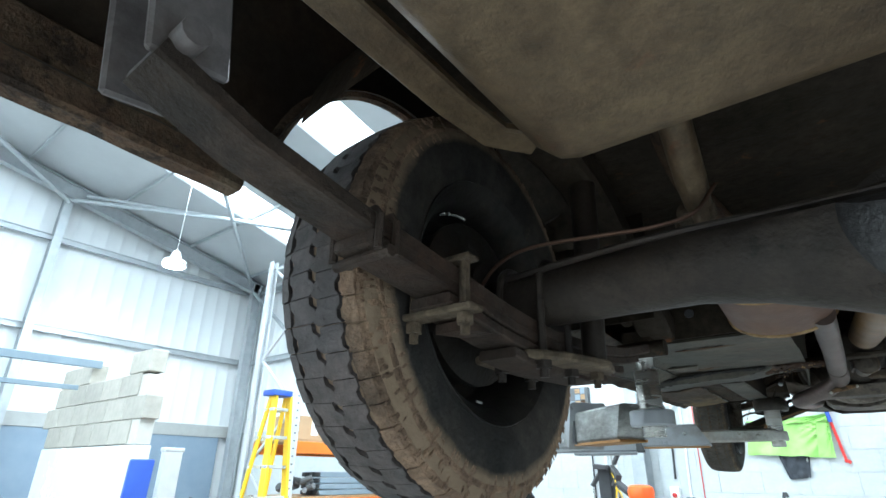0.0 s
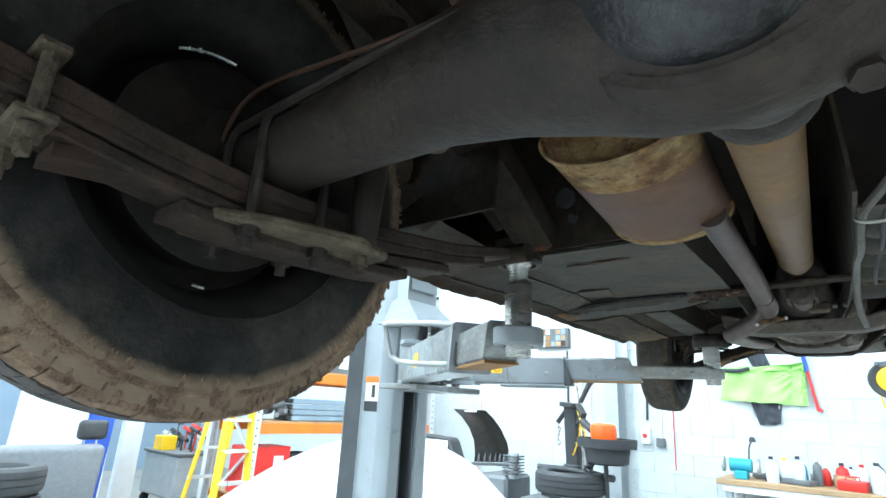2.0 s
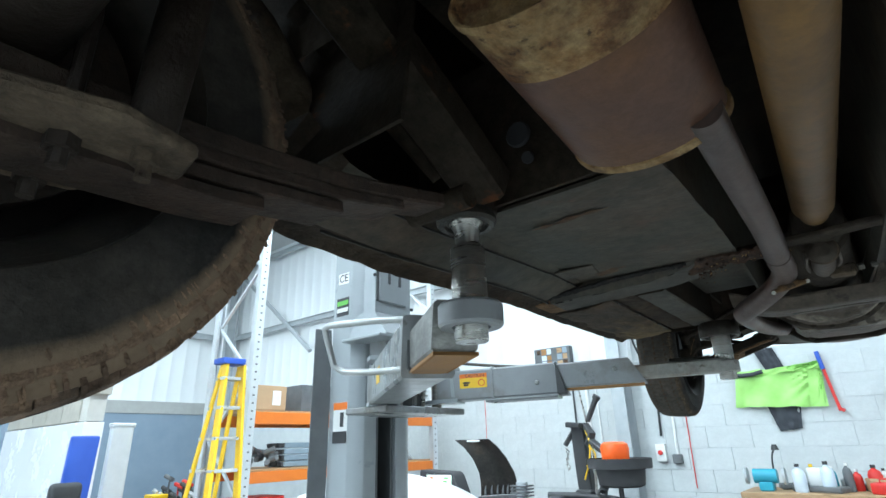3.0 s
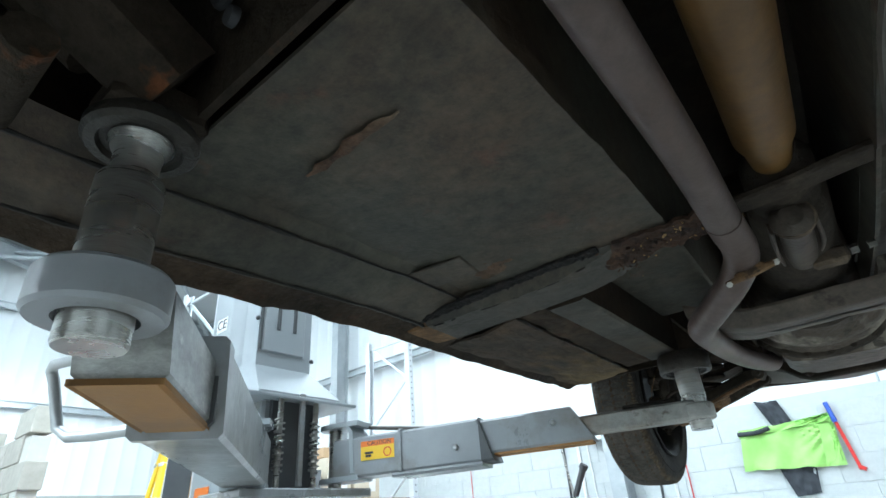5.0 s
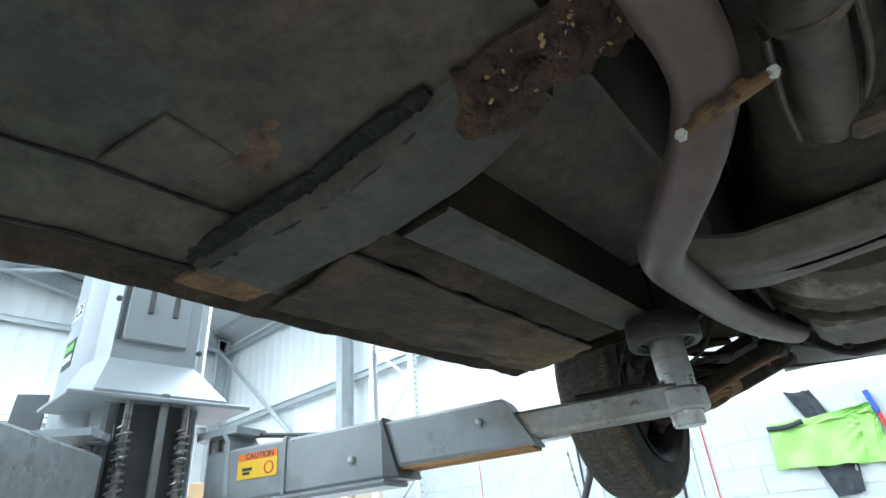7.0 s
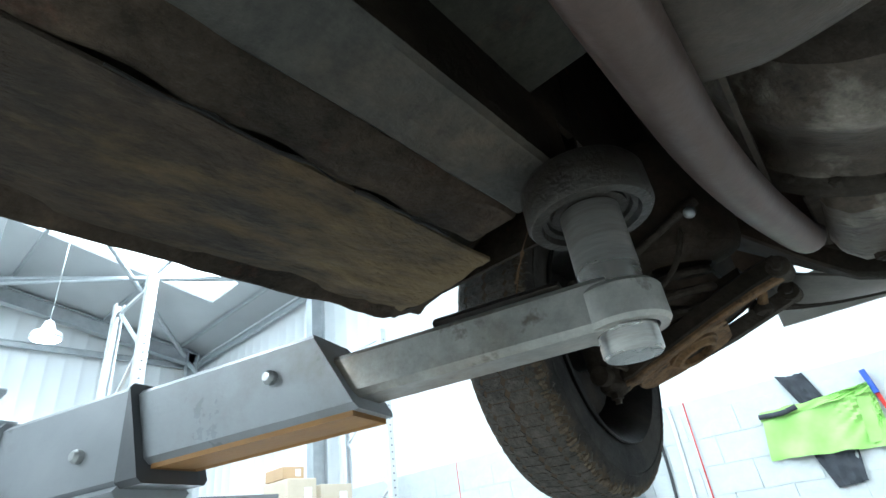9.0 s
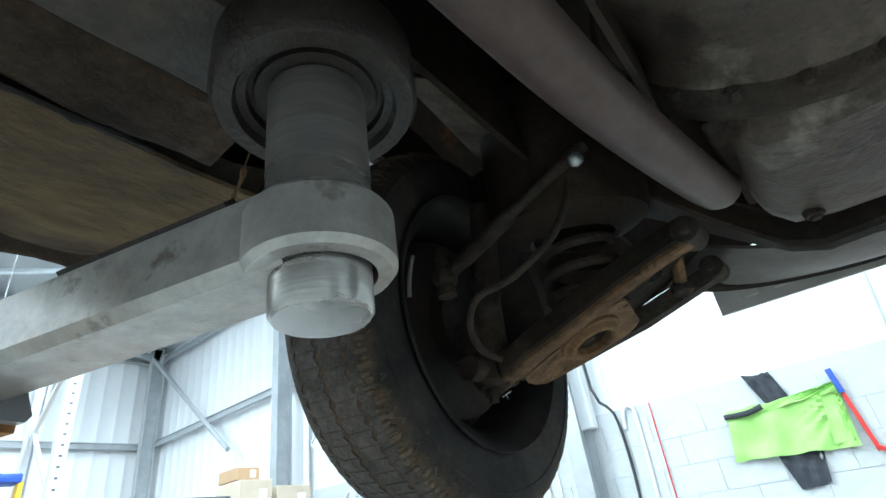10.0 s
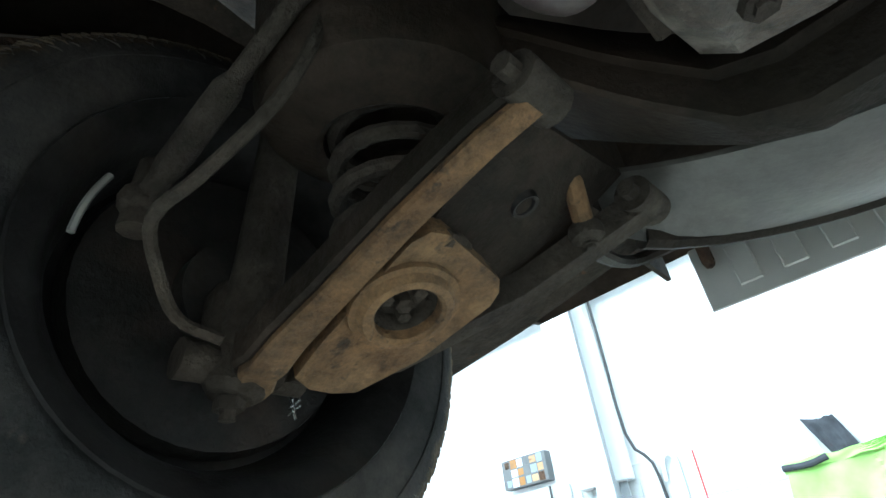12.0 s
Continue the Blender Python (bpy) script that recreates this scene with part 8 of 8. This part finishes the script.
# console with a sloping screen
bm = BM()
prism(bm, [(-0.30, 0.70), (0.30, 0.70), (0.30, 0.86), (0.17, 1.165), (0.13, 1.195), (-0.30, 1.215)], 0.20, Matrix(((1, 0, 0, -3.775), (0, 0, 1, 5.36), (0, 1, 0, 0), (0, 0, 0, 1))), 0.012)
part("console", bm, M_BLACK, wbal, "black sloping console housing")
bm = BM()
box(bm, tr(-3.80, 5.354, 1.105, -8), 0.34, 0.010, 0.125, 0.002)
part("screen", bm, M_SCREEN, wbal, "lit green screen")
for k in range(9):
    bm = BM()
    box(bm, tr(-3.93 + 0.10 * (k % 3) + 0.02 * (k // 3), 5.345, 1.07 + 0.034 * (k // 3), -8), 0.05, 0.006, 0.012)
    part("screen_bar", bm, (M_ORANGEPL, M_WHITE, M_GREEN)[k % 3], wbal)

# ---- pallet racking ----
rack = thing("pallet_rack", "tall grey pallet rack with orange beams and loaded shelves", "shelving", "", (-5.45, 5.2, 0))
RH = 4.17
RF, RB, RY0, RY1 = -5.10, -5.93, 3.86, 6.82
for x in (RF, RB):
    for y in (RY0, RY1):
        bm = BM()
        out = [(-0.045, -0.04), (0.045, -0.04), (0.045, 0.04), (0.030, 0.04), (0.030, -0.025), (-0.030, -0.025), (-0.030, 0.04), (-0.045, 0.04)]
        prism(bm, out, RH, tr(x, y, 0, 0, 0, 90 if x == RF else -90))
        up = part("upright", bm, M_RACKBLUE, rack, "perforated galvanised upright")
        if x == RF:
            for k in range(48):
                bm = BM()
                box(bm, tr(x + 0.041, y, 0.25 + 0.08 * k), 0.004, 0.022, 0.016)
                part("hole", bm, M_DARKBOX, up)
for y in (RY0, RY1):
    z = 0.35
    k = 0
    while z < RH - 0.5:
        bm = BM()
        a, b = (RF - 0.04, RB + 0.04) if k % 2 else (RB + 0.04, RF - 0.04)
        beam(bm, [(a, y, z), (b, y, z + 0.62)], 0.03, 0.03, 0.002)
        part("brace", bm, M_RACKBLUE, rack)
        z += 0.62
        k += 1
    bm = BM()
    beam(bm, [(RF, y, RH - 0.12), (RB, y, RH - 0.12)], 0.03, 0.03, 0.002)
    part("brace", bm, M_RACKBLUE, rack)
for z, h in ((1.785, 0.125), (1.205, 0.11), (0.45, 0.11)):
    for x in (RF, RB):
        bm = BM()
        box(bm, tr(x, (RY0 + RY1) / 2, z), 0.05, RY1 - RY0 - 0.09, h, 0.004)
        part("shelf_beam", bm, M_ORANGE, rack, "orange shelf beam")
    bm = BM()
    box(bm, tr((RF + RB) / 2, (RY0 + RY1) / 2, z + h / 2 + 0.011), RF - RB - 0.05, RY1 - RY0 - 0.1, 0.022, 0.002)
    part("deck", bm, M_WOOD, rack, "chipboard shelf deck")


def carton(x, y, z, sx, sy, sz, material, label, name="carton", rz=0.0):
    ob = thing(name, label, name.replace("_", " "), "goods on the rack", (x, y, z))
    bm = BM()
    box(bm, tr(x, y, z + sz / 2, 0, 0, rz), sx, sy, sz, 0.006)
    part("box", bm, material, ob)
    bm = BM()
    box(bm, tr(x, y, z + sz / 2, 0, 0, rz) @ tr(sx / 2 + 0.002, sy * 0.2, 0), 0.003, sy * 0.25, sz * 0.6)
    part("label", bm, M_WHITE, ob, "white paper label")


S1, S2 = 1.785 + 0.0625 + 0.024, 1.205 + 0.055 + 0.024
carton(-5.35, 4.12, S1, 0.4, 0.42, 0.26, M_CARD, "brown cardboard carton on the upper shelf")
carton(-5.40, 4.95, S1, 0.45, 0.80, 0.30, M_DARKBOX, "long dark crate on the upper shelf", "crate")
carton(-5.40, 5.62, S1, 0.45, 0.36, 0.44, M_CARTON, "pale brown carton on the upper shelf")
carton(-5.42, 6.08, S1, 0.45, 0.42, 0.38, M_CARTON, "pale brown carton on the upper shelf")
carton(-5.44, 5.58, S1 + 0.45, 0.34, 0.26, 0.12, M_CARD, "small brown carton on top of another")
carton(-5.5, 5.9, S2, 0.4, 0.4, 0.22, M_CARD, "brown carton on the middle shelf")
pf = thing("profile_bundle", "stack of blue-grey plastic profiles with black ends", "profiles", "goods on the rack", (-5.3, 4.8, S2))
for i in range(4):
    for j in range(3):
        bm = BM()
        box(bm, tr(-5.22 - 0.11 * j, 4.85, S2 + 0.032 + 0.064 * i), 0.10, 0.95, 0.058, 0.008)
        part("profile", bm, M_DUCT, pf)
        bm = BM()
        box(bm, tr(-5.22 - 0.11 * j, 4.36, S2 + 0.032 + 0.064 * i), 0.085, 0.03, 0.045, 0.004)
        part("end_cap", bm, M_BLACK, pf)
random.seed(5)
heap = thing("pipe_offcuts", "heap of dark pipe offcuts on the shelf", "pipes", "goods on the rack", (-5.3, 4.12, S2))
for k in range(16):
    p = Vector((-5.3 + random.uniform(-0.1, 0.1), 4.12 + random.uniform(-0.14, 0.14), S2 + 0.04 + 0.14 * random.random()))
    q = p + Vector((random.uniform(-0.1, 0.1), random.uniform(-0.15, 0.15), random.uniform(-0.02, 0.05)))
    bm = BM()
    tube(bm, [p, q], 0.03, 10)
    part("pipe", bm, M_DARKBOX, heap)
S3 = 0.45 + 0.055 + 0.024
carton(-5.35, 4.15, S3, 0.4, 0.50, 0.48, M_RED, "red plastic crate on the lower shelf", "crate")
carton(-5.36, 4.62, S3 + 0.25, 0.38, 0.36, 0.14, M_CLOTH, "dark folded cloth on the tub", "cloth")
carton(-5.35, 4.75, S3, 0.4, 0.40, 0.25, M_BLACK, "black plastic tub on the lower shelf", "tub")
carton(-5.35, 5.35, S3, 0.4, 0.45, 0.20, M_BLUETOOL, "turquoise plastic tub on the lower shelf", "tub")

# step ladder
lad = thing("step_ladder", "yellow fibreglass step ladder with a blue top", "ladder", "", (-4.8, 3.4, 0))
LT = 2.27
for y0, y1 in ((3.42, 3.185), (3.60, 3.565)):
    bm = BM()
    beam(bm, [(-4.55, y1 - 0.02, 0.0), (-4.88, y0, LT)], 0.03, 0.085, 0.004)
    part("stile", bm, M_YELLOW, lad, "yellow front stile")
    bm = BM()
    beam(bm, [(-5.30, y1 + 0.02, 0.0), (-4.96, y0 + 0.01, LT)], 0.025, 0.05, 0.004)
    part("back_leg", bm, M_YELLOW, lad)
for k in range(8):
    t = (k + 0.7) / 8.2
    bm = BM()
    ya, yb = 3.16 + (3.395 - 3.16) * t, 3.53 + (3.565 - 3.53) * t
    box(bm, tr(-4.55 - 0.33 * t, (ya + yb) / 2, LT * t), 0.085, yb - ya, 0.03, 0.004)
    part("tread", bm, M_ALU, lad, "aluminium tread")
    bm = BM()
    ya, yb = 3.18 + (3.40 - 3.18) * t, 3.55 + (3.575 - 3.55) * t
    beam(bm, [(-5.30 + 0.34 * t, ya, LT * t), (-5.30 + 0.34 * t, yb, LT * t)], 0.02, 0.03, 0.002)
    part("back_rung", bm, M_ALU, lad)
bm = BM()
box(bm, tr(-4.92, 3.48, LT + 0.03), 0.20, 0.24, 0.06, 0.012, 2)
part("top_cap", bm, M_BLUE, lad, "blue plastic top cap")

# block stub wall with a painted lower part
bm = BM()
box(bm, tr(-8.0, 2.92, 0.9), 2.9, 0.20, 1.8, 0.004)
wall_stub = structure(part("wall_stub", bm, M_WHITEPAINT), "free-standing wall, white below and raw concrete blocks above", "wall")
bm = BM()
box(bm, tr(-8.0, 2.925, 2.20), 2.86, 0.17, 0.78)
part("joint", bm, M_RAWJOINT, wall_stub)
bm = BM()
beam(bm, [(-8.46, 0.9, 2.88), (-8.28, 2.90, 2.88)], 0.08, 0.10, 0.004)
beam(bm, [(-8.46, 0.9, 2.56), (-8.40, 2.72, 2.56)], 0.06, 0.06, 0.004)
structure(part("lintel", bm, M_DUCT), "blue-grey steel rails resting on the block wall", "steel frame")
bm = BM()
box(bm, tr(-5.95, 2.98, 0.87), 0.08, 0.20, 1.74, 0.01)
box(bm, tr(-5.95, 2.98, 1.74), 0.10, 0.22, 0.04, 0.008)
simple("steel_post", bm, M_RACKBLUE, "silver steel post with a dark cap", "post")
bm = BM()
box(bm, tr(-5.85, 2.62, 0.82, 0, 4), 0.05, 0.24, 1.64, 0.02, 2)
simple("blue_panel", bm, M_BLUE, "blue plastic panel standing upright", "panel")

# van seat with headrest, spare tyres, white car
seat = thing("van_seat", "grey cloth van seat with a black headrest", "seat", "", (-5.4, 1.95, 0))
bm = BM()
box(bm, tr(-5.45, 2.12, 0.72, 0, 6), 0.16, 0.85, 0.66, 0.05, 3)
part("backrest", bm, M_SEAT, seat)
bm = BM()
box(bm, tr(-5.15, 2.12, 0.42), 0.55, 0.85, 0.18, 0.05, 3)
part("seat_base", bm, M_SEAT, seat)
bm = BM()
box(bm, tr(-5.15, 2.12, 0.165), 0.5, 0.8, 0.33, 0.02)
part("plinth", bm, M_DARKBOX, seat)
bm = BM()
box(bm, tr(-5.47, 2.44, 1.17), 0.10, 0.24, 0.17, 0.04, 3)
part("headrest", bm, M_BLACK, seat, "black headrest")
for dy in (-0.05, 0.05):
    bm = BM()
    tube(bm, [(-5.47, 2.44 + dy, 1.0), (-5.47, 2.44 + dy, 1.12)], 0.008, 8)
    part("headrest_rod", bm, M_ZINC, seat)
for k in range(5):
    loose_tyre(-4.75, 1.62, 0.10 + 0.197 * k, "black tyre in a tall stack", "stacked tyres")
bm = BM()
lathe(bm, [(0, 0), (0.08, 0), (0.085, 0.02), (0.085, 0.40), (0.05, 0.46), (0.02, 0.50), (0, 0.5)], tr(-5.35, 2.75, 0.0), 18)
simple("fire_extinguisher", bm, M_RED, "red fire extinguisher standing on the floor", "extinguisher")

wc = thing("white_car", "white parked car behind the lift", "car", "", (-3.35, 3.95, 0))
bm = BM()
rows = []
for t in np.linspace(0, 1, 30):
    y = 2.55 + 2.75 * t
    k = math.sin(math.pi * min(1, max(0, t))) ** 0.45 if 0 < t < 1 else 0
    roof = 0.70 + 0.56 * max(0.0, math.sin(math.pi * (0.06 + 0.80 * t))) ** 0.9
    w = 0.54 + 0.10 * k
    rows.append([(-3.35 - w, y, 0.16), (-3.35 - w - 0.03, y, 0.45), (-3.35 - w, y, 0.70), (-3.35 - w * 0.62, y, roof - 0.14), (-3.35 - w * 0.32, y, roof - 0.035), (-3.35, y, roof), (-3.35 + w * 0.32, y, roof - 0.035), (-3.35 + w * 0.62, y, roof - 0.14), (-3.35 + w, y, 0.70), (-3.35 + w + 0.03, y, 0.45), (-3.35 + w, y, 0.16)])
rings(bm, rows)
part("body", bm, M_WHITEPAINT, wc)
for x in (-4.02, -2.68):
    for y in (3.05, 4.75):
        bm = BM()
        lathe(bm, [(0.0, -0.09), (0.19, -0.09), (0.28, -0.085), (0.30, -0.06), (0.30, 0.06), (0.28, 0.085), (0.19, 0.09), (0.0, 0.09)], tr(x, y, 0.30, 0, 90), 32)
        part("wheel", bm, M_BLACK, wc)

# ---- block pieces ----
def block_mesh(name, L, H, T, material, bev=0.006):
    bm = BM()
    box(bm, Matrix(), L, T, H, bev)
    ob = part(name, bm, material)
    me = ob.data
    bpy.data.objects.remove(ob)
    return me


def lay(wall, me, x0, x1, z0, rows_, y, L, H, joint=0.010):
    for r in range(rows_):
        x = x0 - (L + joint) / 2 * (r % 2)
        while x < x1:
            if x + L / 2 < x1 + L / 2 and x + L > x0:
                o = new("block", me)
                o.parent = wall
                o.location = (x + L / 2, y + random.uniform(-0.0004, 0.0004), z0 + H / 2 + r * (H + joint))
            x += L + joint


random.seed(3)
BM_PAINT = block_mesh("block", 0.4472, 0.2238, 0.03, M_BLOCK, 0.001)
lay(wall_far, BM_PAINT, -6.3, 3.2, 0.22, 9, Y_FAR + 0.0144, 0.4478, 0.2244, 0.0022)
BM_RAW = block_mesh("block", 0.52, 0.262, 0.20, M_RAWBLOCK, 0.008)
lay(wall_stub, BM_RAW, -9.4, -6.8, 1.81, 3, 2.92, 0.52, 0.262)
for x in (-6.86, -8.6, -9.1):
    o = new("block", BM_RAW)
    o.parent = wall_stub
    o.location = (x, 2.92, 1.81 + 3 * 0.272 + 0.131)
